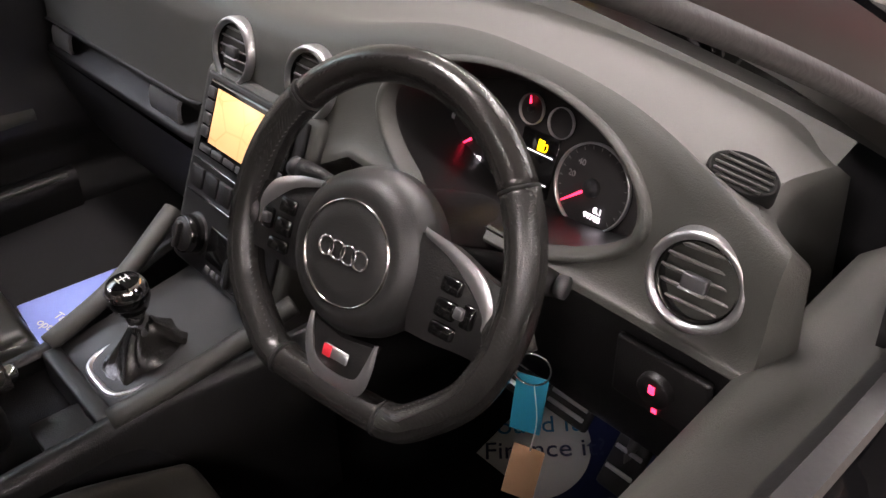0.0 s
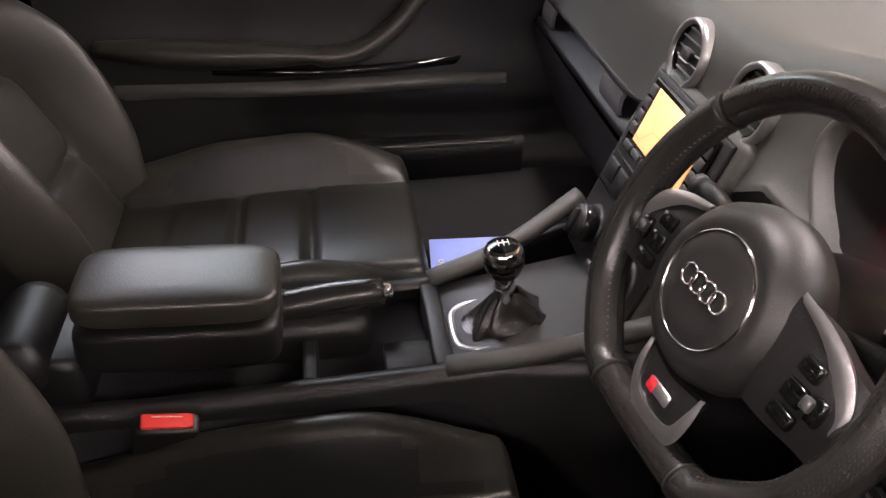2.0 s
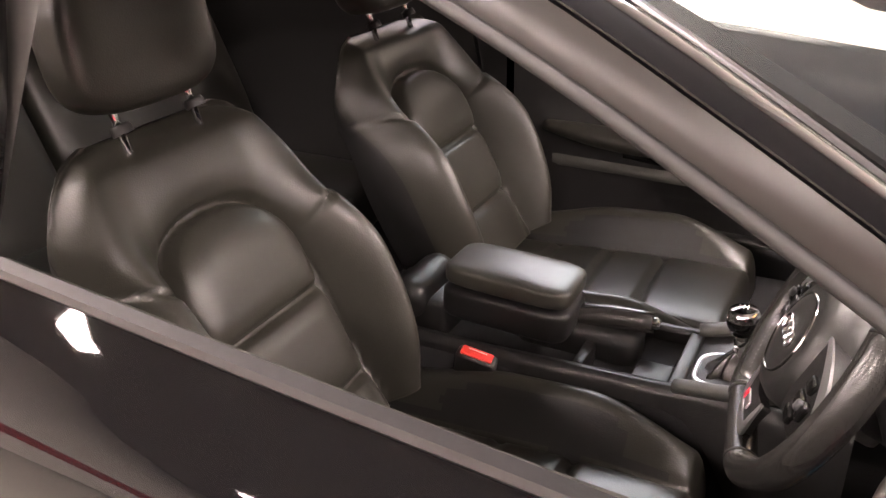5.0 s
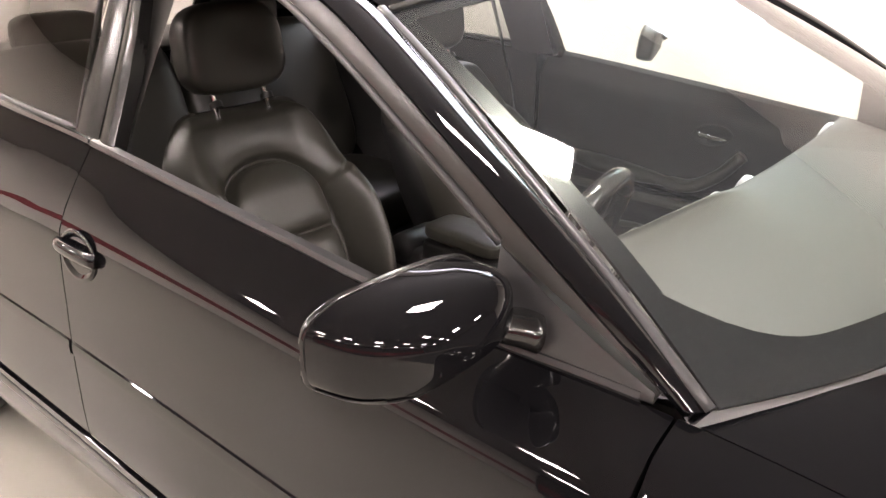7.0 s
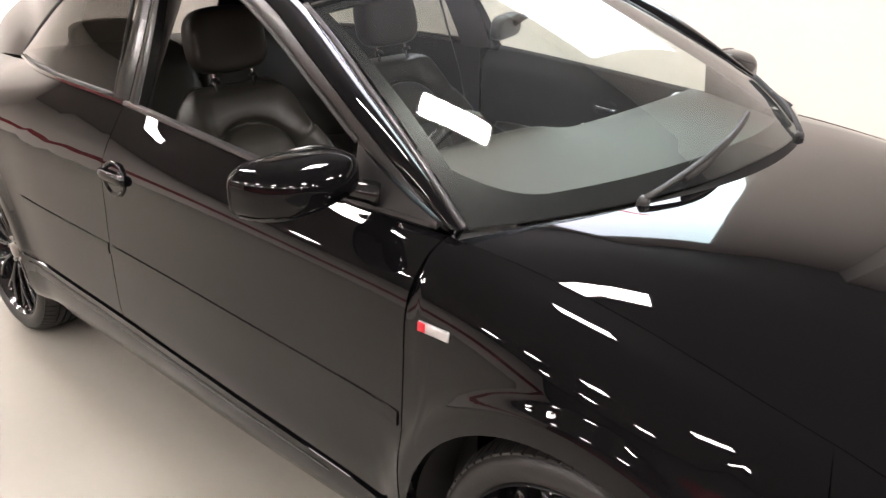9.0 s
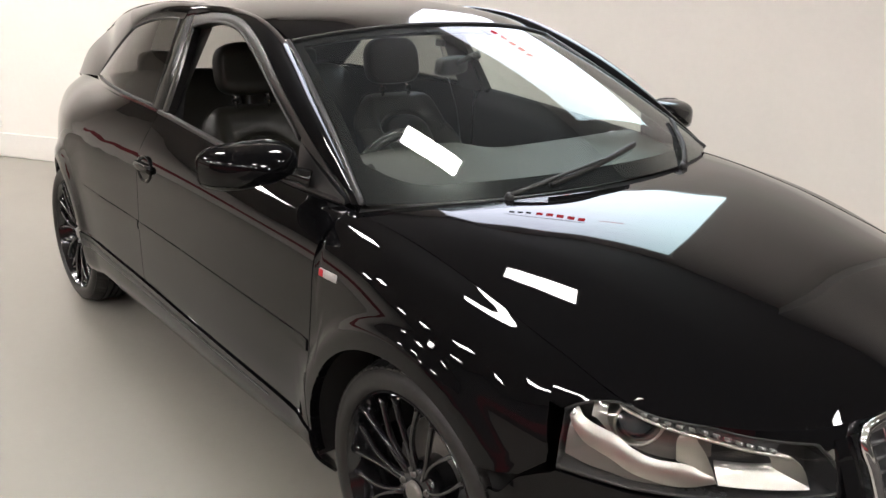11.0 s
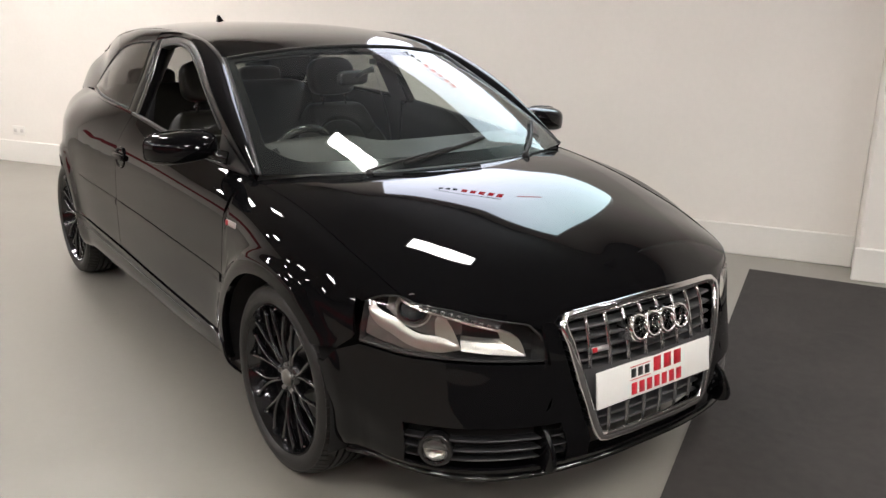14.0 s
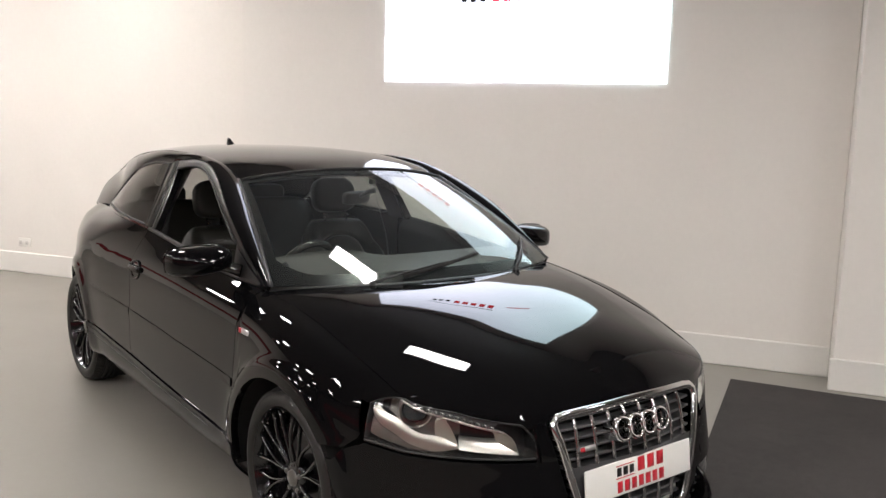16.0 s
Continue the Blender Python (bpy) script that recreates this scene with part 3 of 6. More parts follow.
def nose(side):
    cols = np.r_[np.linspace(0, C0, 8)[:-1], np.linspace(C0, C1, 26)[:-1], np.linspace(C1, 1, 22)]

    def place(c, z):
        a = S_GR(z) + .010
        return a + (s_arch(z) - a) * c

    zs = list(np.linspace(.240, .366, 8)) + list(np.linspace(.366, 1, 15)[1:])
    rows = []
    for z in zs:
        row = []
        for c in cols:
            if z <= .367:
                s = place(c, z)
                row.append(body(s, v_z(s, z), side))
            else:
                w = (z - .366) / .634
                s = place(c, .366)
                for _ in range(3):
                    tz = .655 if s < S_HL0 - .012 else float(np.interp(s, [S_HL0, s_x(.55), S_HL1, S_HL1 + .10], [.543, .553, .571, .50]))
                    zz = .366 + (tz - .366) * w
                    s = place(c, zz)
                row.append(body(s, v_z(s, zz), side))
        rows.append(row)
    bm = grid(rows)
    k0, k1 = 7, 32
    bm.faces.ensure_lookup_table()
    per = len(cols) - 1
    bmesh.ops.delete(bm, geom=[f for i, f in enumerate(bm.faces) if i // per < 7 and k0 <= i % per < k1], context="FACES")
    ob = part("front_bumper", bm, PAINT, car, "gloss black front bumper with slatted lower openings")
    thick(ob, .01)
    op0, op1 = place(C0, .30), place(C1, .30)
    # lower edge and lip
    sl = np.linspace(0.0005, s_x(.36), 50)
    lowr = [(s, v_z(s, .20)) for s in sl]
    lowh = [(s, v_z(s, .238)) for s in sl]
    thick(part("bumper_lower", grid(patch(lowr, lowh, 50, side, 5)), PAINT, ob), .01)
    lip = [[body(s, v_z(s, z), side, o) for s in sl] for z, o in ((.212, .001), (.205, .022), (.195, .028), (.187, .022), (.187, -.05))]
    thick(part("splitter_lip", grid(lip), GLOSS, ob), .004)
    # recessed opening: back plate, slats, fog lamp
    so = np.linspace(op0 - .012, op1 + .012, 24)
    back = patch([(s, v_z(s, .234)) for s in so], [(s, v_z(s, .366)) for s in so], 24, side, 5, -.055)
    part("lower_opening", grid(back), WELL, ob)
    for z in (.262, .292, .322):
        rows = [[body(s, v_z(s, z + dz), side, o) for s in so] for dz, o in ((.0, -.05), (.003, -.016), (0, -.012), (-.003, -.016), (0, -.05))]
        part("slat", grid(rows), TRIM_BLACK, ob)
    rim = [[body(s, v_z(s, z), side, o) for s in so] for z, o in ((.366, 0), (.364, -.055))]
    part("opening_edge", grid(rim), PAINT, ob)
    rim = [[body(s, v_z(s, z), side, o) for s in so] for z, o in ((.236, 0), (.236, -.055))]
    part("opening_edge", grid(rim), PAINT, ob)
    sf = s_x(.640)
    c = body(sf, v_z(sf, .292), side)
    nrm = (body(sf, v_z(sf, .292), side, .02) - c).normalized()
    m = axes(c - nrm * .012, Vector((0, 0, 1)), nrm)
    part("fog_lamp", lathe([(.050, -.03), (.050, .006), (.044, .010), (.037, .005)], 28, m), GLOSS, ob)
    part("fog_reflector", lathe([(.032, .005), (.028, -.006), (.016, -.013), (.001, -.016)], 24, m), FOG_SILVER, ob, "silver reflector bowl")
    part("fog_lens", lathe([(.037, .007), (.024, .010), (.001, .012)], 24, m), LAMP_GLASS, ob).visible_shadow = False
    # upright fin between the opening and the grille, swept forward at its foot
    bm = bmesh.new()
    prof = ((.755, .222), (.826, .226), (.850, .236), (.856, .258), (.846, .295), (.824, .332), (.795, .356), (.755, .366))
    a = [bm.verts.new((x, side * (.392 + .10 * (x - .80)), z)) for x, z in prof]
    b = [bm.verts.new((x, side * (.410 + .14 * (x - .80)), z)) for x, z in prof]
    bm.faces.new(a)
    bm.faces.new(b[::-1])
    for i in range(len(a)):
        bm.faces.new((a[i], b[i], b[(i + 1) % len(a)], a[(i + 1) % len(a)]))
    bmesh.ops.recalc_face_normals(bm, faces=bm.faces)
    bevel(bm, .005, 2)
    part("bumper_fin", bm, PAINT, ob)
    return ob


nose(-1)
nose(1)
for side in (-1, 1):
    ss = np.linspace(s_x(.53), s_x(.397), 12)
    panel("wing_tip", patch([(s, min(hl_top(s) + .006, .995)) for s in ss], [(s, 1.0) for s in ss], 12, side, 6))
    ss = np.linspace(.0005, s_x(.53), 40)
    top = [(s, .998) for s in ss]
    low = [(s, max(hl_top(s), v_z(s, .64)) + .004 if s > S_HL0 else v_z(s, .655)) for s in ss]
    low = [(s, min(v, .994)) for s, v in low]
    panel("nose_strip", patch(low, top, 40, side, 4, -.002), PAINT)


# ---- bonnet ----
def bonnet_rows(cols=44, across=44):
    us = np.linspace(0, 1, cols)
    s0, s1 = 0.0, s_x(-.335)
    mid = hermite([0, .12, .3, .5, .7, .85, 1], np.array([(.783, .684), (.695, .744), (.535, .810), (.315, .866), (.12, .902), (-.01, .918), (-.090, .925)]))
    rows = []
    for k in range(across + 1):
        w = k / across
        row = []
        for u in us:
            s = s0 + (s1 - s0) * (u ** .9)
            e = body(s, 1.0, -1)
            e.z -= 0.001
            e.y += 0.0035
            mx, mz = mid(u)
            y = e.y * (1 - w)
            x = e.x + (mx - e.x) * (1 - (1 - w) ** 2)
            # two soft creases run from the grille's corners to the screen
            off = abs(abs(y) - float(np.interp(x, [-.10, .42, .80], [.575, .465, .35])))
            ridge = .0016 * math.exp(-off / .050) * smooth(0, .10, w) * smooth(.84, .62, x)
            z = e.z + (mz - e.z) * (1 - (1 - w) ** (3.0 + 1.3 * smooth(.35, -.05, x))) + ridge
            row.append(Vector((x, y, z)))
        rows.append(row)
    full = rows + [[Vector((p.x, -p.y, p.z)) for p in row] for row in rows[-2::-1]]
    return full


bonnet = panel("bonnet", bonnet_rows(), PAINT)


# ---- pillars, roof, glass ----
def belt(x):
    p = body(s_x(x), 1.0, -1)
    return p.y, p.z


_slope = hermite([-3.0, -2.58, -2.0, -1.5, -1.0, -.6, -.33], [.50, .50, .52, .50, .33, .12, .10])


def side_y(x, z, side=-1):
    """The plane of the side windows."""
    y, zb = belt(x)
    d = z - zb
    return -side * (y + _slope(x) * d + .05 * d * d) if side > 0 else y + _slope(x) * d + .05 * d * d


def on_side(pts, n, side=-1, out=0.0):
    return [Vector((p[0], (side_y(p[0], p[1]) - out) * (1 if side < 0 else -1), p[1])) for p in line3([(a, b, 0) for a, b in pts], n)]


DLO_TOP = [(-.603, 1.043), (-.70, 1.103), (-.82, 1.165), (-1.0, 1.242), (-1.15, 1.292), (-1.3, 1.309), (-1.43, 1.305), (-1.555, 1.288)]
FRAME_TOP = [(-.40, .945), (-.52, 1.028), (-.68, 1.132), (-.82, 1.206), (-1.0, 1.284), (-1.15, 1.326), (-1.38, 1.342), (-1.600, 1.326)]
RAIL = [(-.325, -.722, .922), (-.45, -.690, .998), (-.70, -.626, 1.138), (-.85, -.586, 1.216), (-.973, -.556, 1.274), (-1.10, -.543, 1.318), (-1.3, -.542, 1.352),
        (-1.6, -.545, 1.370), (-2.0, -.540, 1.360), (-2.35, -.525, 1.325), (-2.62, -.505, 1.272), (-2.80, -.485, 1.218)]


def greenhouse(side, door, quarter):
    f = lambda pts: [Vector((p[0], p[1] if side < 0 else -p[1], p[2])) for p in pts]
    n = 48
    # door window frame, upper part
    top, outer = on_side(DLO_TOP, n, side), on_side(FRAME_TOP, n, side)
    frame = thick(part("window_frame", grid(ribbon(top, outer, 5, .004)), FRAME_BLACK, door, "satin black window frame"), .035)
    part("window_seal", tube([p for p in on_side([(a, b + .004) for a, b in DLO_TOP], n, side, .003)], .006, 6), RUBBER, door)
    # rear upright of the frame, and the pillar behind it
    a = on_side([(-1.478, 1.0), (-1.505, 1.15), (-1.555, 1.288)], 14, side)
    b = on_side([(-1.530, 1.002), (-1.555, 1.15), (-1.600, 1.326)], 14, side)
    thick(part("frame_upright", grid(ribbon(a, b, 3, .003)), PILLAR_BLACK, door), .03)
    a = on_side([(-1.536, .998), (-1.561, 1.15), (-1.606, 1.328)], 14, side)
    b = on_side([(-1.625, 1.004), (-1.640, 1.15), (-1.672, 1.312)], 14, side)
    thick(part("centre_pillar", grid(ribbon(a, b, 3, .003)), PILLAR_BLACK, car), .03)
    # mirror triangle
    lo = [Vector((x, side_y(x, belt(x)[1] + .004) * (1 if side < 0 else -1), belt(x)[1] + .004)) for x in np.linspace(-.605, -.385, 10)]
    hi = on_side([(-.603, 1.043), (-.52, .992), (-.44, .95), (-.385, .925)], 10, side)
    thick(part("mirror_base", grid(ribbon(lo, hi, 4, .002)), TRIM_BLACK, door, "matt black mirror triangle"), .03)
    # belt strip of door and quarter
    for x0, x1, own in ((DOOR_F - .04, DOOR_R + .004, door), (DOOR_R - .004, -2.50, quarter)):
        xs = np.linspace(x0, x1, 40)
        rows = []
        for du, dz in ((-.004, -.004), (.004, .006), (.002, .014), (-.012, .016), (-.022, .006)):
            row = []
            for x in xs:
                y, z = belt(x)
                row.append(Vector((x, (y - du) * (1 if side < 0 else -1), z + dz)))
            rows.append(row)
        part("belt_strip", grid(rows), TRIM_BLACK if own is door else GLOSS, own, "satin black belt strip", auto=50)
    # the pillar and the roof's side rail
    rail = [Vector(p) for p in f(line3(RAIL[:8], 60))]
    fo = on_side([(a, b + .004) for a, b in FRAME_TOP] + [(-1.672, 1.314)], 60, side)
    fo[0] = Vector((-.36, side_y(-.36, .918) * (1 if side < 0 else -1), .918))
    thick(part("windscreen_pillar", grid(ribbon(fo, rail, 8, .012)), PAINT, car), .03)
    part("pillar_strip", tube([p + Vector((0, 0, .003)) for p in f(line3(RAIL[:5], 30))], .009, 6, flat=.6), TRIM_BLACK, car, "satin trim strip beside the windscreen")
    # quarter: rail above the window, sail behind it, and the glass
    q_top = [(-1.672, 1.310), (-1.85, 1.305), (-2.05, 1.282), (-2.18, 1.252)]
    q_rear = [(-2.18, 1.252), (-2.30, 1.185), (-2.45, 1.092), (-2.545, 1.030)]
    q_low = [(-1.625, 1.016), (-2.0, 1.026), (-2.3, 1.034), (-2.545, 1.030)]
    up = on_side(q_top, 18, side) + on_side(q_rear, 22, side)
    # strip above the glass, then the sail behind it, down to the belt
    yb, zb = belt(-3.0)
    thick(part("roof_rail", grid(ribbon(on_side(q_top, 24, side), f(line3(RAIL[7:10], 24)), 8, .012)), PAINT, quarter), .012)
    rear = f(line3([*RAIL[9:], (-2.905, -.552, 1.125), (-3.0, yb, zb)], 26))
    inner = on_side(q_rear, 26, side)
    sail = ribbon(inner, rear, 10, .008)
    thick(part("rear_pillar", grid(sail), PAINT, quarter), .012)
    # the tailgate's frame beside its window
    k = 1 if side < 0 else -1
    b = [Vector((p.x - .05 + .03 * i / 15, p.y - (.15 - .07 * i / 15) * (-k), p.z - .01)) for i, p in enumerate(rear[10:][::-1])]
    thick(part("tailgate_frame", grid(ribbon(rear[10:][::-1], b, 4, .006)), PAINT, car), .01)
    a, b = on_side(q_low, 24, side, -.004), [*on_side(q_top, 12, side, -.004), *on_side(q_rear, 12, side, -.004)]
    part("quarter_glass", grid(ribbon(a, b, 10, .006)), TINT_GLASS, quarter, "dark tinted fixed side glass").visible_shadow = False
    part("quarter_seal", tube([*a, *b[::-1][1:-1]], .006, 6, closed=True, up=(0, 1, 0)), RUBBER, quarter)
    if side > 0:
        lowg = [Vector((x, -side_y(x, belt(x)[1] + .01) - .012, belt(x)[1] + .008)) for x in np.linspace(-.61, -1.49, 24)]
        topg = [Vector((p.x, p.y - .010, p.z)) for p in on_side(DLO_TOP, 24, side)]
        part("window_glass", grid(ribbon(lowg, topg, 8, .004)), SIDE_GLASS, door).visible_shadow = False


greenhouse(-1, DOOR_RIGHT, QUARTER_RIGHT)
greenhouse(1, DOOR_LEFT, QUARTER_LEFT)


def header(y):
    """The windscreen's upper edge."""
    w = abs(y) / .548
    return Vector((-.880 - .085 * w**2.2, y, 1.322 - .050 * w**2.4))


def scuttle(y):
    """The windscreen's lower edge."""
    w = abs(y) / .712
    return Vector((-.120 - .200 * w**2.3, y, .934 - .010 * w**2))


def screen_rows(y0=-1.0, y1=1.0, n=40, lo=0.0, hi=1.0, rows=16, drop=0.0):
    out = []
    for v in np.linspace(lo, hi, rows):
        row = []
        for k in np.linspace(y0, y1, n):
            a, b = scuttle(k * .712), header(k * .548)
            p = a.lerp(b, v)
            p += Vector((.35, 0, .9)) * (.022 * 4 * v * (1 - v) - drop)
            row.append(p)
        out.append(row)
    return out


screen = part("windscreen", grid(screen_rows()), SCREEN_GLASS, car, "clear windscreen with a black border")
screen.visible_shadow = False
FRIT = material("black_glass_border", (0.004, 0.004, 0.004), 0.25, grain=0.1, scale=100, spec=0.2)
border = []
for v0 in (0, .33, .66, 1.0):
    row = []
    for k in np.linspace(-1, 1, 60):
        h = .074 + .19 * max((abs(k) - .74) / .26, 0) ** 2.4
        r = screen_rows(k, k, 1, v0 * h, v0 * h, 1, .004)[0][0]
        row.append(r)
    border.append(row)
part("screen_border", grid(border), FRIT, screen, "black printed border along the foot of the screen")
part("screen_border", grid(screen_rows(-1, 1, 40, .955, 1, 3, .004)), FRIT, screen)
for y0, y1 in ((-1, -.955), (.955, 1)):
    part("screen_border", grid(screen_rows(y0, y1, 3, .2, .956, 14, .004)), FRIT, screen)

# roof
mid = hermite([0, .1, .25, .45, .65, .85, 1], np.array([(-.880, 1.324), (-1.05, 1.358), (-1.40, 1.391), (-1.85, 1.401), (-2.28, 1.387), (-2.62, 1.355), (-2.88, 1.310)]))
edge = hermite([0, .1, .25, .45, .65, .85, 1], np.array([(-.968, -.548, 1.274), (-1.10, -.543, 1.319), (-1.40, -.543, 1.358), (-1.85, -.542, 1.368), (-2.28, -.530, 1.335), (-2.60, -.506, 1.277), (-2.80, -.485, 1.220)]))
rows = []
for u in np.linspace(0, 1, 40):
    ex, ey, ez = edge(u)
    mx, mz = mid(u)
    row = []
    for k in np.linspace(-1, 1, 37):
        w = abs(k)
        row.append(Vector((mx + (ex - mx) * w**2.2, -ey * k, mz + (ez - mz) * w**2.6)))
    rows.append(row)
roof = thick(part("roof", grid(rows), PAINT, car), .03)
part("header_strip", tube([header(y) + Vector((.0, 0, .003)) for y in np.linspace(-.545, .545, 40)], .006, 5), RUBBER, roof)
tail = rows[-1]
thick(part("roof_spoiler", grid(ribbon(tail, [p + Vector((-.06, 0, -.03)) for p in tail], 5, .006)), PAINT, roof), .02)
# tailgate glass
low = [Vector((-3.17 + .05 * (abs(k) ** 2), k * .47, .955)) for k in np.linspace(-1, 1, 37)]
part("rear_window", grid(ribbon(low, [p + Vector((-.02, 0, -.03)) for p in tail], 10, .02)), TINT_GLASS, car, "dark tinted rear window").visible_shadow = False
# aerial fin
fin = []
for k in range(7):
    w = k / 6
    z = w * .042
    x0, x1 = -2.235 - .085 * w**.8, -2.355 + .004 * w
    t = .016 * (1 - w) ** .7 + .0015
    c, h = (x0 + x1) / 2, (x0 - x1) / 2
    fin.append([Vector((c + h * math.cos(a), t * math.sin(a), 1.384 + z)) for a in np.linspace(0, 2 * math.pi, 20, endpoint=False)])
bm = grid(fin, close=True)
bm.faces.new([v for v in bm.verts][-20:])
part("aerial_fin", bm, PAINT, roof, "black shark-fin aerial")

# underbody, wheel wells
bm = bmesh.new()
box(bm, (-3.0, -.66, .19), (.42, .66, .25))
part("underbody", bm, WELL, car, flat=True)
for ax in (AXLE_F, AXLE_R):
    for side in (-1, 1):
        angs = np.linspace(radians(-20), radians(192), 24)
        rows = [[Vector((ax + .362 * math.cos(a), side * y, .325 + .362 * math.sin(a))) for a in angs] for y in ((.845 if ax > -1 else .755), .74, .52)]
        rows.append([Vector((ax, side * .52, .325))] * 24)
        bm = grid(rows[:3])
        c = [bm.verts.new(p) for p in rows[2]]
        bm.faces.new(c)
        part("wheel_well", bm, WELL, car)


# ---- wheels ----
def wheel(x, side, group="road wheels"):
    """Black cross-spoke alloy with a low tyre; built facing -y."""
    w = part("wheel", lathe([(.246, -.107), (.253, -.100), (.253, -.090), (.240, -.080), (.226, -.05), (.222, .02), (.232, .09), (.252, .10), (.246, .105), (.218, .02), (.218, -.05), (.237, -.085), (.242, -.098)], 64, closed=True), WHEEL_BLACK, None)
    w.parent = car
    prof = [(.248, -.094), (.256, -.110), (.274, -.116), (.292, -.112), (.303, -.102), (.3075, -.090), (.3110, -.06), (.3115, -.03), (.3115, .0), (.3115, .03), (.3110, .06), (.3075, .090), (.303, .102), (.27, .112), (.256, .110), (.248, .094)]
    part("tyre", lathe(prof, 96), TYRE, w, "low-profile black tyre with tread blocks")
    # tread: ribs round the tyre and shoulder blocks
    bm = bmesh.new()
    for k in range(72):
        a = 2 * math.pi * k / 72
        m = Matrix.Rotation(a, 4, "Z")
        for z0, z1, r0, lean in ((-.103, -.060, .3125, .006), (.060, .103, .3125, -.006)):
            vs = [m @ Vector((r, t, z)) for r, t, z in ((r0 - .006, -.0095, z0), (r0 - .006, .0108, z0), (.3205, .0108 + lean, z1), (.3205, -.0095 + lean, z1))]
            low = [m @ Vector((r - .012, t, z)) for r, t, z in ((r0 - .006, -.0095, z0), (r0 - .006, .0108, z0), (.3205, .0108 + lean, z1), (.3205, -.0095 + lean, z1))]
            a4, b4 = [bm.verts.new(p) for p in vs], [bm.verts.new(p) for p in low]
            bm.faces.new(a4)
            for i in range(4):
                bm.faces.new((a4[i], a4[(i + 1) % 4], b4[(i + 1) % 4], b4[i]))
    for z in (-.042, -.014, .014, .042):
        lathe([(.312, z - .010), (.3205, z - .0095), (.3205, z + .0095), (.312, z + .010)], 72, None, bm)
    part("tread", bm, TYRE, w, flat=True)
    # spokes: ten crossing pairs
    for k in range(10):
        for sgn in (-1, 1):
            pts, rad = [], []
            for t in np.linspace(0, 1, 9):
                r = .050 + (.234 - .050) * t
                a = math.tau * k / 10 + sgn * radians(1.6 + 9.0 * smooth(.15, 1.05, t))
                z = -.070 - .012 * math.sin(t * math.pi * .9) + (.004 if sgn > 0 else 0) - .012 * t
                pts.append(Vector((r * math.cos(a), r * math.sin(a), z)))
                rad.append(.0072 - .0022 * math.sin(math.pi * t) if t < .98 else .0085)
            bm = tube(pts, rad, 8, flat=1.6)
            part("spoke", bm, WHEEL_BLACK, w)
    part("hub", lathe([(.001, -.072), (.030, -.074), (.058, -.076), (.066, -.068), (.070, -.045), (.070, .03)], 40), WHEEL_BLACK, w)
    part("centre_cap", lathe([(.001, -.088), (.020, -.087), (.027, -.084), (.029, -.076)], 32), LAMP_GREY, w, "silver-grey centre cap")
    for k in range(5):
        a = math.tau * (k + .5) / 5
        m = Matrix.Translation((.047 * math.cos(a), .047 * math.sin(a), -.078))
        part("wheel_bolt", lathe([(.001, -.004), (.007, -.004), (.009, 0), (.009, .01)], 6, m), DARK_METAL, w)
    for k in range(20):
        a = math.tau * (k + .5) / 20
        m = Matrix.Translation((.229 * math.cos(a), .229 * math.sin(a), -.083))
        part("rim_bolt", lathe([(.001, -.006), (.004, -.005), (.005, 0)], 6, m), CHROME, w)
    part("brake_disc", lathe([(.06, .0), (.155, .0), (.155, .022), (.06, .022)], 48, closed=True), DARK_METAL, w)
    part("caliper", rbox((.085, -.06, -.03), (.17, .06, .045), .015, 3), TRIM_BLACK, w)
    return w


first = wheel(AXLE_F, -1)
FACE = {-1: Matrix.Rotation(radians(-90), 4, "X"), 1: Matrix.Rotation(radians(90), 4, "X")}
first.matrix_basis = Matrix.Translation((AXLE_F + .018, -.732, TYRE_R)) @ Matrix.Rotation(radians(-90), 4, "X") @ Matrix.Rotation(radians(12), 4, "Z")
for ax, side, turn in ((AXLE_F, 1, 20), (AXLE_R, -1, 5), (AXLE_R, 1, 33)):
    o = copy_thing(first, Matrix.Translation((ax + (.018 if ax > -1 else 0), side * (.732 if ax > -1 else .704), TYRE_R)) @ FACE[side] @ Matrix.Rotation(radians(turn), 4, "Z"))
    o.parent = car


# ---- headlamps ----
LAMP_BODY = material("headlamp_housing", (0.03, 0.03, 0.032), 0.25, grain=0.2, scale=100)
REFLECTOR = material("headlamp_reflector", (0.60, 0.58, 0.54), 0.28, 1.0, grain=0.1, scale=60, rough_var=0.05, blotch=0.1)
LAMP_SILVER = material("lamp_silver_paint", (0.50, 0.485, 0.455), 0.30, 1.0, grain=0.1, scale=60, rough_var=0.05, blotch=0.1)
LED_LENS = material("led_strip_lens", (0.10, 0.10, 0.105), 0.15, 0.3, grain=0.2, scale=200)
LED_CLEAR = material("clear_led_lens", (0.35, 0.35, 0.35), 0.12, 0.7, grain=0.2, scale=200)
LENS_BALL = material("projector_lens", (0.03, 0.035, 0.04), 0.03, grain=0.2, scale=40, coat=1.0)


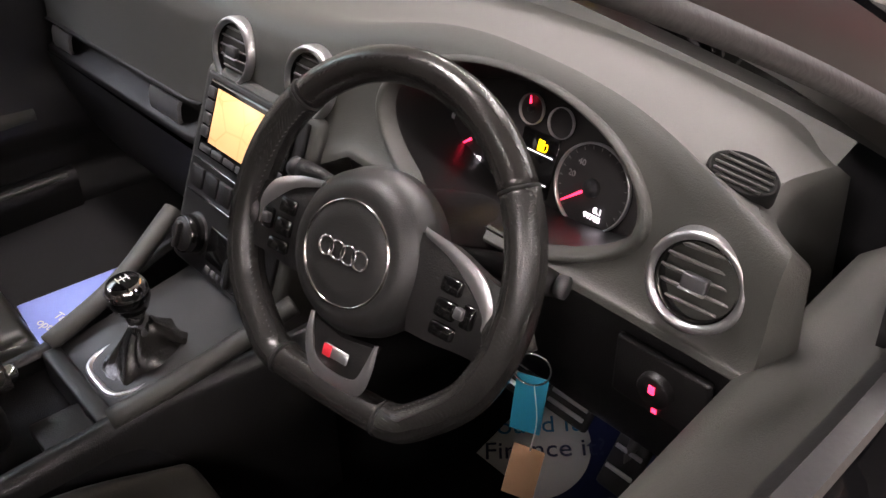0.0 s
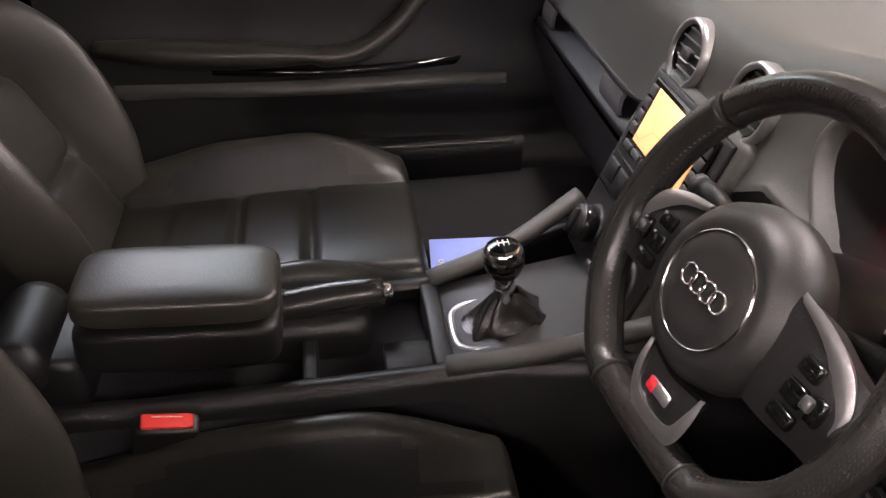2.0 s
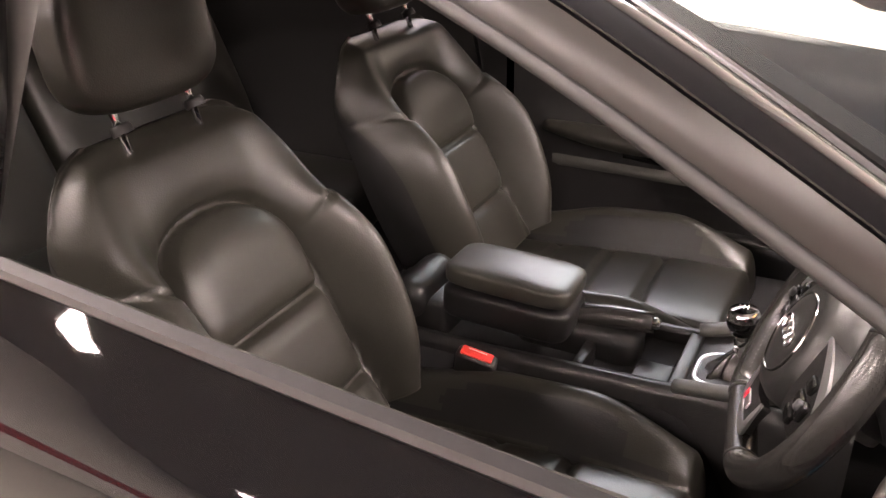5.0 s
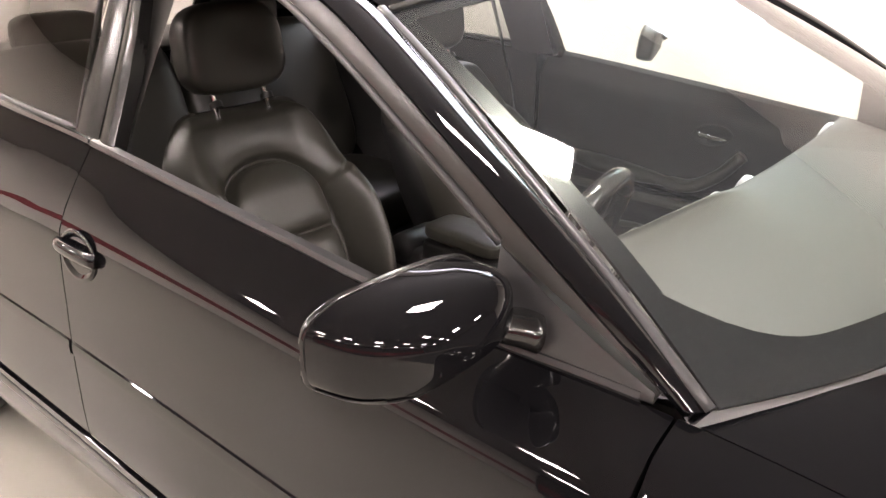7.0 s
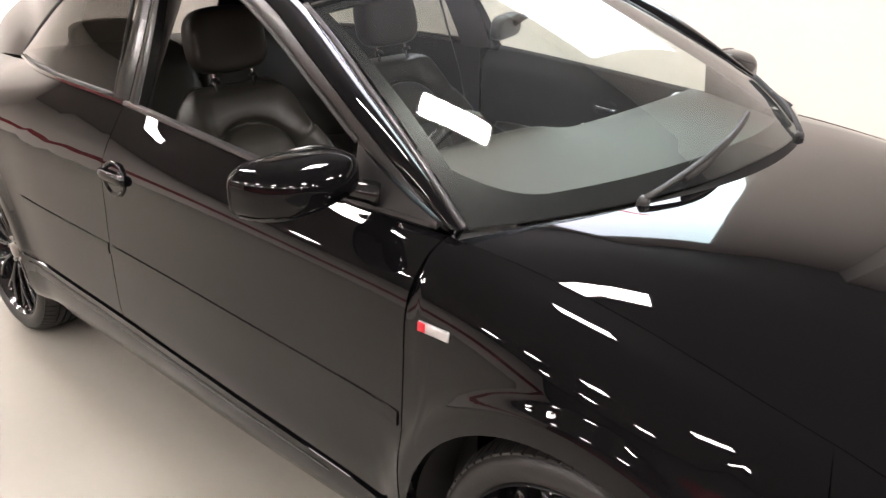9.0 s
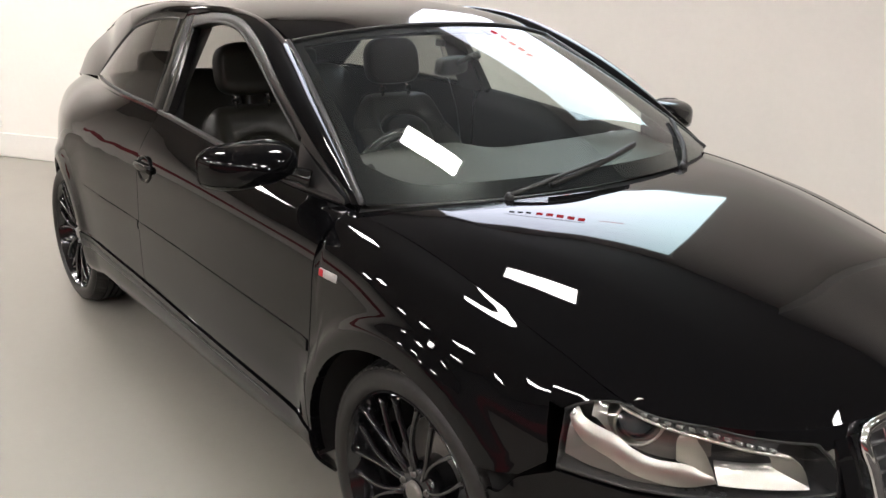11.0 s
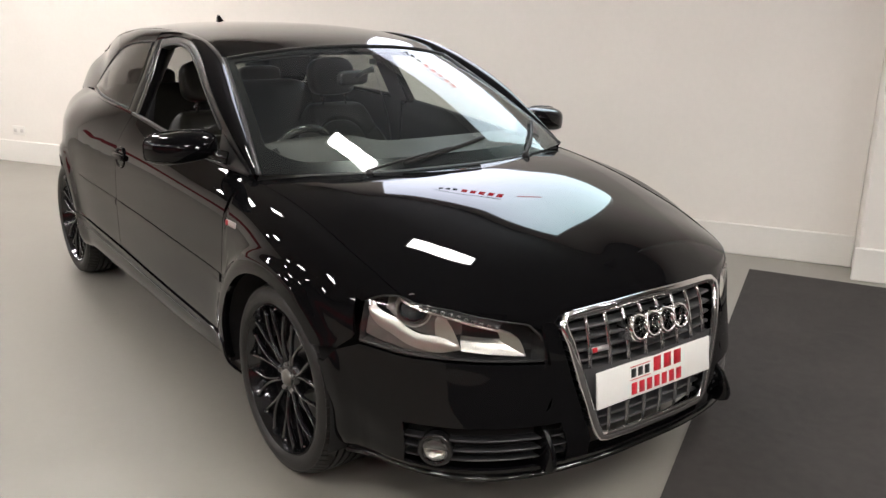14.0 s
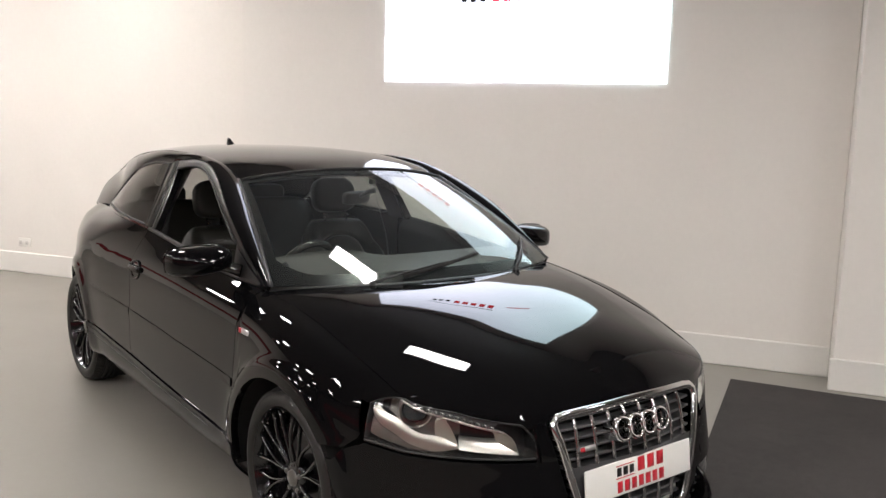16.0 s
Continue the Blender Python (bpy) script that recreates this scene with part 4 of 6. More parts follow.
def headlamp(side):
    n = 40
    ss = np.linspace(S_HL0 + .004, S_HL1 - .004, n)
    lo, hi = [(s, hl_low(s) + .004) for s in ss], [(s, max(hl_top(s) - .006, hl_low(s) + .012)) for s in ss]
    # housing: back and walls
    back = patch(lo, hi, n, side, 8, -.085)
    front = patch(lo, hi, n, side, 2, -.003)
    bm = grid(back)
    grid([front[0], back[0]], bm)
    grid([front[-1], back[-1]], bm)
    for k in (0, -1):
        grid([[r[k] for r in patch(lo, hi, n, side, 8, -.003)], [r[k] for r in back]], bm)
    ob = part("headlamp", bm, LAMP_BODY, car, "headlamp with chrome reflectors behind a clear lens")
    part("lens", grid(patch(lo, hi, n, side, 14, .001)), LAMP_GLASS, ob, "clear lens").visible_shadow = False

    def at(f, g, out):
        """f from the grille to the corner, g from bottom to top."""
        s = S_HL0 + .004 + (S_HL1 - S_HL0 - .008) * f
        a, b = hl_low(s) + .004, max(hl_top(s) - .006, hl_low(s) + .012)
        return body(s, a + (b - a) * g, side, out)

    def strip(p, out, count=26):
        """Points of the lamp's inside along (f, g) marks."""
        q = line3([(f, g, 0) for f, g in p], count)
        return [at(v.x, v.y, out) for v in q]

    # smooth dark grey inner panel behind the sweep
    a, b = strip([(.985, .20), (.90, .08), (.76, .03), (.60, .02)], -.022), strip([(.985, .80), (.92, .50), (.80, .26), (.60, .12)], -.034)
    part("corner_panel", grid(ribbon(a, b, 6, .004, (0, side, 0))), LAMP_GREY, ob)
    a, b = strip([(.93, .55), (.80, .22), (.60, .14), (.46, .20)], -.060), strip([(.93, .90), (.80, .88), (.60, .74), (.46, .70)], -.066)
    part("back_panel", grid(ribbon(a, b, 4)), LAMP_GREY, ob)
    # bright wave: down from the corner, under the projector, to a tip in the middle
    lowc = [(.985, .84), (.955, .55), (.90, .32), (.80, .15), (.68, .07), (.57, .05), (.455, .10)]
    highc = [(.962, .90), (.925, .62), (.86, .42), (.77, .27), (.67, .20), (.58, .20), (.470, .15)]
    thick(part("bright_sweep", grid(ribbon(strip(lowc, -.010), strip(highc, -.018), 6, .005, (0, side * .7, .3))), REFLECTOR, ob, "bright curved reflector trim"), .003)
    a, b = strip([(.455, .10), (.49, .28), (.520, .48), (.545, .70)], -.014), strip([(.60, .20), (.605, .36), (.60, .54), (.575, .72)], -.026)
    thick(part("bright_fin", grid(ribbon(a, b, 6, .006, (0, side * .7, .3))), REFLECTOR, ob), .003)
    # silver tray under the main-beam box, rising beside the grille
    a, b = strip([(.45, .09), (.30, .08), (.10, .07)], -.010), strip([(.46, .22), (.32, .24), (.20, .27)], -.040)
    thick(part("lower_tray", grid(ribbon(a, b, 5, .005, (0, side * .5, .5))), LAMP_SILVER, ob, "silver lower tray"), .003)
    a, b = strip([(.10, .07), (.13, .30), (.19, .54)], -.012), strip([(.225, .20), (.24, .38), (.265, .57)], -.034)
    thick(part("side_tray", grid(ribbon(a, b, 5, .005, (0, side * .7, .3))), LAMP_SILVER, ob), .003)
    # dark main-beam box with its small reflector
    a, b = strip([(.50, .64), (.42, .60), (.32, .56)], -.030), strip([(.49, .50), (.42, .47), (.35, .44)], -.062)
    thick(part("main_reflector", grid(ribbon(a, b, 5, -.006, (0, side, 0))), REFLECTOR, ob, "main-beam reflector"), .003)
    # projector
    o = at(.755, .50, -.056)
    nrm = (at(.755, .50, 0) - o).normalized()
    nrm = (nrm + Vector((.8, 0, 0))).normalized()
    m = axes(o, Vector((0, 0, 1)), nrm)
    part("projector_bezel", lathe([(.052, -.03), (.052, .006), (.050, .013), (.046, .010), (.041, -.012)], 40, m), REFLECTOR, ob, "silver projector ring")
    part("projector_lens", lathe([(.043, -.006), (.039, .008), (.029, .019), (.015, .025), (.0005, .027)], 36, m), LENS_BALL, ob)
    # bright line below the LEDs, and the clear scalloped LED strip
    part("bright_line", tube(strip([(.82, .88), (.76, .84), (.55, .71), (.25, .60), (.19, .53)], -.008, 40), .0032, 8), REFLECTOR, ob)
    a, b = strip([(.74, .87), (.55, .76), (.25, .65)], -.012), strip([(.76, .97), (.55, .97), (.22, .95)], -.012)
    part("led_strip", grid(ribbon(a, b, 3)), LED_LENS, ob, "clear strip of daytime LEDs along the top")
    for f in np.linspace(.26, .73, 12):
        p = at(f, .66 + (f - .25) * .42 + .07, -.006)
        part("led", rbox((-.007, -.005, -.004), (.007, .005, .005), .002, 1, Matrix.Translation(p)), LED_CLEAR, ob)
    side_low = [at(f, 1.0, -.004) for f in np.linspace(0, 1, 40)]
    part("seal", tube(side_low, .0035, 5), RUBBER, ob)
    part("seal", tube([at(f, 0.0, -.004) for f in np.linspace(0, 1, 40)], .0035, 5), RUBBER, ob)
    return ob


headlamp(-1)
headlamp(1)

# ---- grille ----


def face(y, z, out=0.0):
    s = max(s_y(abs(y)), .0005)
    p = body(s, v_z(s, z), -1 if y < 0 else 1, out)
    return p


def gr_half(z):
    return float(np.interp(z, [.29, .40, .50, .60, .68], [.233, .272, .306, .334, .352]))


loop = []
for y, z in ((-.30, .668), (-.15, .672), (0, .674), (.15, .672), (.30, .668), (.335, .664), (.350, .650), (.346, .63)):
    loop.append((y, z))
for z in np.linspace(.60, .345, 8):
    loop.append((gr_half(z), z))
loop += [(.240, .318), (.228, .302), (.205, .296), (.10, .293), (0, .292), (-.10, .293), (-.205, .296), (-.228, .302), (-.240, .318)]
for z in np.linspace(.345, .60, 8):
    loop.append((-gr_half(z), z))
loop += [(-.346, .63), (-.350, .650), (-.335, .664)]
frame_pts = [face(y, z, .012) for y, z in loop]
grille = part("radiator_grille", tube(frame_pts, .0150, 10, closed=True, flat=.7, up=(1, 0, 0)), CHROME, car, "tall chrome-framed grille with upright chrome ribs")
part("grille_back", grid([[face(k * (gr_half(z) - .004), z, -.075) for k in np.linspace(-1, 1, 21)] for z in np.linspace(.296, .666, 12)]), WELL, grille)
for z in np.linspace(.318, .652, 12):
    h = gr_half(z) - .004
    ys = np.linspace(-h, h, 20)
    rows = [[face(y, z + dz, o) for y in ys] for dz, o in ((.004, -.05), (.006, -.012), (.003, -.006), (-.002, -.010), (-.004, -.05))]
    part("slat", grid(rows), GREY_SLAT, grille)
for y0 in np.linspace(-.262, .262, 8):
    zs = [z for z in np.linspace(.302, .664, 24) if abs(y0) < gr_half(z) - .012]
    pts = [face(y0, z, -.004) for z in zs]
    part("chrome_rib", tube(pts, .0042, 8, flat=1.8, up=(0, 1, 0)), CHROME, grille, "upright chrome rib")
# panel round the number plate
rows = [[face(y * (gr_half(z) - .006), z, .004) for y in np.linspace(-1, 1, 24)] for z in (.392, .43, .47, .512)]
part("plate_carrier", grid(rows), GREY_SLAT, grille)
# rings
RING_C = [(k - 1.5) * .0610 for k in range(4)]
for y in RING_C:
    c = face(y, .602, .018)
    nrm = Vector((.95, 0, .31))
    part("emblem_ring", lathe([(.0412, -.040), (.0412, .012), (.0385, .0175), (.0325, .0185), (.0292, .012), (.0302, -.040)], 36, axes(c, Vector((0, 1, 0)), nrm), closed=True), CHROME, grille, "chrome emblem ring")

# number plate with dealer lettering as bars
WHITE_PLATE = material("white_plate_plastic", (0.82, 0.82, 0.78), 0.3, grain=0.03, scale=60)
RED_INK = material("red_print", (0.55, 0.02, 0.035), 0.4, grain=0.1, scale=80)
BLACK_INK = material("black_print", (0.01, 0.01, 0.01), 0.4, grain=0.1, scale=80)
PL = axes((.856, 0, .447), Vector((0, 1, 0)), Vector((.985, 0, .12)))
plate = part("number_plate", rbox((-.26, -.0555, -.004), (.26, .0555, .003), .004, 2, PL), WHITE_PLATE, car, "white dealer plate with black and red lettering bars")


def bars(x0, x1, y0, y1, count, mat, gap=.28):
    w = (x1 - x0) / count
    for k in range(count):
        part("lettering_bar", rbox((x0 + w * (k + gap / 2), y0, .0032), (x0 + w * (k + 1 - gap / 2), y1, .0042), .0015, 1, PL), mat, plate)


bars(-.120, -.030, .007, .034, 3, BLACK_INK)
bars(-.022, .120, .004, .049, 3, RED_INK)
bars(-.120, .120, -.046, -.010, 7, RED_INK)
bars(-.120, -.030, .0385, .0415, 1, RED_INK, 0)
bars(-.120, -.030, -.001, .0018, 1, RED_INK, 0)

# trim badges on the grille and the front wings
m = axes(face(-.232, .565, .008), Vector((0, 1, 0)), Vector((.93, -.2, .3)))
badge = part("grille_badge", rbox((-.030, -.008, -.003), (.030, .008, .003), .002, 1, m), SATIN_ALU, car, "small silver and red trim badge")
part("badge_red", rbox((-.029, -.007, .0031), (-.012, .007, .0042), .001, 1, m), RED_INK, badge)
for side in (-1, 1):
    c = body(*sv(-.283, .776), side, .002)
    m = axes(c, Vector((1, 0, 0)), Vector((0, side, .12)))
    b = part("wing_badge", rbox((-.038, -.010, -.003), (.038, .010, .003), .002, 1, m), SATIN_ALU, car, "small silver and red badge")
    part("badge_red", rbox((-.037, -.009, .0031), (-.018, .009, .0042), .001, 1, m), RED_INK, b)


# ---- door mirrors, handles, wipers ----
def door_mirror(side):
    """Shell lofted from its flat opening forward to a blunt nose; taller at the outer end."""
    def outline(a):
        ca, sa = math.cos(a), math.sin(a)
        y = abs(ca) ** .44 * (1 if ca > 0 else -1)
        z = abs(sa) ** .50 * (1 if sa > 0 else -1)
        tall = .90 - .22 * max(-y - .1, 0) ** 1.5 - .04 * max(y, 0) ** 3
        drop = .010 * (y - .3)
        return .118 * y, (.062 if z > 0 else .056) * z * tall - drop

    rows = []
    for d in np.linspace(0, 1, 22):
        k = max(1 - d ** 3.2, 0) ** .52
        cy, cz, cx = .888 - .022 * d, .990 - .004 * d, -.632 + .108 * d
        row = []
        for a in np.linspace(0, 2 * math.pi, 44, endpoint=False):
            y, z = outline(a)
            row.append(Vector((cx - .16 * y * (1 - d), side * (cy + y * k), cz + z * k)))
        rows.append(row)
    ob = part("door_mirror", grid(rows, close=True), PAINT, car, "gloss black door mirror on a short stalk")
    c = Vector((-.632, side * .888, .990))
    edge = rows[0]
    part("rear_rim", tube([p.lerp(c, .015) for p in edge], .0045, 6, closed=True), GLOSS, ob, "gloss black rim round the mirror glass")
    low = [[p + Vector((0, side * .0008, -.0022)) for p in r[23:44]] for r in rows[1:17]]
    bm = grid(low)
    bmesh.ops.delete(bm, geom=[f for f in bm.faces if f.calc_center_median().z > .951], context="FACES")
    part("lower_shell", bm, TRIM_BLACK, ob, "satin black lower edge")
    bm = bmesh.new()
    bm.faces.new([bm.verts.new(p.lerp(c, .06) + Vector((.006, 0, 0))) for p in edge])
    part("mirror_glass", bm, MIRROR, ob)
    pts = line3([(-.592, side * .800, .970), (-.572, side * .772, .962), (-.545, side * .736, .950)], 10)
    part("stalk", tube(pts, [.028, .028, .028, .028, .028, .029, .030, .031, .033, .036], 16, flat=.75), GLOSS, ob)
    return ob


door_mirror(-1)
door_mirror(1)


def door_handle(side):
    ob = DOOR_RIGHT if side < 0 else DOOR_LEFT
    c = body(*sv(-1.482, .822), side, .001)
    m = axes(c, Vector((1, 0, 0)), Vector((0, side, .10)))
    bm = lathe([(.058, .0005), (.055, .004), (.050, .003), (.038, -.005), (.016, -.010), (.0005, -.0105)], 36, m @ Matrix.Diagonal((1.12, .84, 1, 1)))
    part("handle_recess", bm, PAINT, ob)
    pts = [m @ Vector((x, .006, .002 + .009 * (1 - (x / .070) ** 2) ** .5)) for x in np.linspace(-.0699, .0699, 15)]
    part("door_handle", tube(pts, .011, 10, flat=1.3, up=m.to_3x3() @ Vector((0, 1, 0))), PAINT, ob)
    return ob


door_handle(-1)
door_handle(1)


def on_screen(k, v, lift):
    return screen_rows(k, k, 1, v, v, 1, -lift)[0][0]


def wiper(k0, v0, k1, v1, label):
    """Arm from its pivot, blade along the glass."""
    p0, p1 = on_screen(k0, v0, .004), on_screen(k1, v1, .012)
    d = p1 - p0
    arm = [on_screen(k0 + (k1 - k0) * t, v0 + (v1 - v0) * t, .010 + .012 * math.sin(math.pi * min(t * 1.25, 1))) for t in np.linspace(0, .72, 12)]
    ob = part("wiper", tube(arm, [.0085 - .0045 * t for t in np.linspace(0, 1, 12)], 8, flat=.7), RUBBER, car, label)
    blade = [on_screen(k0 + (k1 - k0) * t, v0 + (v1 - v0) * t - .012 * (1 - t), .010) for t in np.linspace(.24, 1.04, 16)]
    part("blade", tube(blade, .0065, 6, flat=1.4), RUBBER, ob)
    part("pivot", lathe([(.0005, .010), (.010, .009), (.013, .0), (.013, -.02)], 16, axes(p0, Vector((1, 0, 0)), Vector((.3, 0, 1)))), TRIM_BLACK, ob)


wiper(-.53, -.010, .25, .125, "long black driver-side wiper parked along the screen")
wiper(.50, -.01, .890, .190, "short black passenger-side wiper parked by the pillar")

# scuttle panel between bonnet and screen
back = [Vector((r[-1].x + .02, r[-1].y, r[-1].z - .012)) for r in bonnet_rows()]
foot = [scuttle(p.y) + Vector((-.02, 0, -.016)) for p in back]
part("scuttle_panel", grid(ribbon(back, foot, 4, -.012, (0, 0, 1))), TRIM_BLACK, car)


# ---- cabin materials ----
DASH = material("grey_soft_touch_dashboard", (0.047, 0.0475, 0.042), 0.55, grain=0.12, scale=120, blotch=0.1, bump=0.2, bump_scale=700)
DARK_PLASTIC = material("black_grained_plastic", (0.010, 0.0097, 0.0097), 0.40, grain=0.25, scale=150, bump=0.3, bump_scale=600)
LEATHER = leather("dark_grey_leather", (0.022, 0.0212, 0.0172), 0.36)
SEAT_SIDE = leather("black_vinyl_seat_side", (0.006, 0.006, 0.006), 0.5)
SEAM = material("seam_shadow", (0.006, 0.006, 0.005), 0.8, grain=0.3, scale=100)
WHEEL_LEATHER = leather("smooth_black_leather", (0.018, 0.017, 0.016), 0.22)
CARPET = material("black_cabin_carpet", (0.006, 0.006, 0.007), 0.98, grain=0.6, scale=300, bump=0.8, bump_scale=900)
HEADLINER = material("dark_headliner_cloth", (0.05, 0.048, 0.045), 0.95, grain=0.1, scale=200, bump=0.08, bump_scale=800)
PIANO = material("piano_black", (0.004, 0.004, 0.004), 0.08, grain=0.2, scale=200, coat=0.5)


def perforated():
    """Leather with a grid of small holes."""
    mat = material("perforated_black_leather", (0.018, 0.0175, 0.0165), 0.27, grain=0.2, scale=60)
    n, l = mat.node_tree.nodes, mat.node_tree.links
    co = [x for x in n if x.type == "TEX_COORD"][0]
    v, r, bp = n.new("ShaderNodeTexVoronoi"), n.new("ShaderNodeMapRange"), n.new("ShaderNodeBump")
    v.inputs["Scale"].default_value, v.inputs["Randomness"].default_value = 520, 0.15
    r.inputs["From Max"].default_value = 0.35
    bp.inputs["Strength"].default_value, bp.inputs["Distance"].default_value = 0.5, 0.0008
    l.new(co.outputs["Object"], v.inputs["Vector"])
    l.new(v.outputs["Distance"], r.inputs["Value"])
    l.new(r.outputs[0], bp.inputs["Height"])
    l.new(bp.outputs["Normal"], n["Principled BSDF"].inputs["Normal"])
    return mat


PERFORATED = perforated()
HUB_GREY = material("soft_grey_black_cover", (0.016, 0.016, 0.0155), 0.42, grain=0.15, scale=200, bump=0.15, bump_scale=800)
RED_GLOW = material("red_instrument_light", (0.3, 0.01, 0.02), 0.4, emit=(1.0, 0.02, 0.06), strength=2.5)
AMBER_GLOW = material("amber_warning_light", (0.4, 0.2, 0.0), 0.4, emit=(1.0, 0.55, 0.0), strength=2.0)
WHITE_GLOW = material("white_instrument_light", (0.5, 0.5, 0.5), 0.4, emit=(0.95, 0.85, 0.9), strength=1.3)
DIAL_FACE = material("instrument_face", (0.012, 0.011, 0.011), 0.5, grain=0.2, scale=200)
DIAL_INK = material("dial_print", (0.16, 0.15, 0.15), 0.5, grain=0.1, scale=200)


def map_material():
    """A lit navigation map: orange ground with paler and darker streets."""
    mat = material("navigation_map", (0.6, 0.35, 0.15), 0.25)
    n, l = mat.node_tree.nodes, mat.node_tree.links
    b, co = n["Principled BSDF"], [x for x in n if x.type == "TEX_COORD"][0]
    w, ramp, tex = n.new("ShaderNodeTexVoronoi"), n.new("ShaderNodeValToRGB"), n.new("ShaderNodeTexNoise")
    w.feature, w.inputs["Scale"].default_value = "DISTANCE_TO_EDGE", 26
    ramp.color_ramp.elements[0].position, ramp.color_ramp.elements[0].color = 0.0, (0.75, 0.30, 0.10, 1)
    ramp.color_ramp.elements[1].position, ramp.color_ramp.elements[1].color = 0.05, (1.0, 0.52, 0.22, 1)
    l.new(co.outputs["Object"], w.inputs["Vector"])
    l.new(w.outputs["Distance"], ramp.inputs["Fac"])
    l.new(ramp.outputs["Color"], b.inputs["Emission Color"])
    b.inputs["Emission Strength"].default_value = 0.36
    return mat


def words(text, size, mat, m, parent, name="lettering", centre=False, lift=0.0004):
    """Lettering as a thin mesh, in the x-y plane of m."""
    cu = bpy.data.curves.new(name, "FONT")
    cu.body, cu.size, cu.extrude = text, size, lift
    cu.align_x = "CENTER" if centre else "LEFT"
    ob = bpy.data.objects.new(name, cu)
    me = bpy.data.meshes.new_from_object(ob)
    bpy.data.objects.remove(ob)
    me.transform(m)
    me.materials.clear()
    me.materials.append(mat)
    o = new(name, me)
    o.parent = parent
    return o


# ---- dashboard ----
dash = thing("dashboard", "grey soft-touch dashboard with round chrome air vents", "dashboard")
PROFILE = [(-.20, .900), (-.32, .922), (-.45, .944), (-.53, .956), (-.575, .957), (-.600, .945), (-.614, .922), (-.622, .890), (-.632, .845), (-.640, .815)]
_pt = np.linspace(0, 1, len(PROFILE))
_pf = hermite(_pt, np.array(PROFILE))
BIN_Y, BIN_Z = -.362, .922


def dash_low(y):
    return float(np.interp(y, [-.68, -.46, -.40, -.18, -.12, .10, .18, .68], [.862, .858, .860, .860, .825, .825, .808, .800]))


def dash_point(y, t):
    x, z = _pf(t)
    x -= .15 * (abs(y) / .7) ** 2.2 * (1 - t) ** 1.5          # follows the screen's curve
    z -= .012 * (abs(y) / .7) ** 3 * (1 - .4 * t)
    if t > .78:
        z = z + (dash_low(y) - .815) * smooth(.78, 1, t)
    hump = math.exp(-((abs(y - BIN_Y) / .235) ** 3))
    z += hump * (.050 * smooth(.10, .50, t) * (1 - smooth(.62, .95, t)))
    x += hump * .048 * smooth(.28, .50, t) * (1 - smooth(.60, .97, t))
    if y < 0:
        z += .010 * smooth(.42, .62, -y) * smooth(.12, .34, t) * (1 - smooth(.40, .62, t))
    return Vector((x, y * (1 - (.14 * (1 - smooth(.10, .46, t)) if y < 0 else 0) * smooth(.45, .66, abs(y))), z))


def dash_x(y, z):
    ts = np.linspace(.5, 1, 60)
    p = [dash_point(y, t) for t in ts]
    return float(np.interp(-z, [-q.z for q in p], [q.x for q in p]))


ys = np.linspace(-.655, .672, 220)
bm = grid([[dash_point(y, t) for y in ys] for t in np.linspace(0, 1, 100)])
gone = [f for i, f in enumerate(bm.faces) if i // 219 >= 45 and ((f.calc_center_median().y - BIN_Y) / .170) ** 2 + ((f.calc_center_median().z - BIN_Z) / .066) ** 2 < 1]
bmesh.ops.delete(bm, geom=gone, context="FACES")
part("upper_panel", bm, DASH, dash)
shelf = [dash_point(y, 0) for y in ys[::4]]
part("screen_shelf", grid([[p + Vector((-.004, 0, .0005)) for p in shelf], [scuttle(p.y) + Vector((-.045, 0, -.020)) for p in shelf]]), DASH, dash)


def bin_loop(r, dx, n=64):
    out = []
    for a in np.linspace(0, 2 * math.pi, n, endpoint=False):
        y, z = BIN_Y + .167 * r * math.cos(a), BIN_Z + .066 * r * math.sin(a)
        z = max(z, BIN_Z - .063 * r) if math.sin(a) < 0 else z
        out.append(Vector((dash_x(y, z) + dx, y, z)))
    return out


hood = [bin_loop(1.07, .010), bin_loop(1.05, -.001), bin_loop(1.01, -.006), bin_loop(.975, -.004), bin_loop(.955, .012)]
part("binnacle_rim", grid(hood, close=True), DASH, dash)
deep = [Vector((-.507 + (p.z - BIN_Z) * .25, BIN_Y + (p.y - BIN_Y) * 1.0, BIN_Z - .03 + (p.z - BIN_Z) * (.85 if p.z > BIN_Z else 1.0))) for p in bin_loop(.955, .02)]
part("binnacle_tunnel", grid([hood[-1], [a.lerp(b, .5) for a, b in zip(hood[-1], deep)], deep], close=True), DARK_PLASTIC, dash)

# instrument cluster
cluster = thing("instrument_cluster", "instrument cluster with red needles and lit displays", "instruments")
CL = axes((-.512, -.36, .866), Vector((0, -1, 0)), Vector((-1, 0, .26)))
bm = bmesh.new()
bm.faces.new([bm.verts.new(CL @ Vector((-.010 + .170 * math.cos(a), .012 + .070 * math.sin(a), -.004))) for a in np.linspace(0, 2 * math.pi, 48, endpoint=False)])
part("face", bm, DIAL_FACE, cluster)


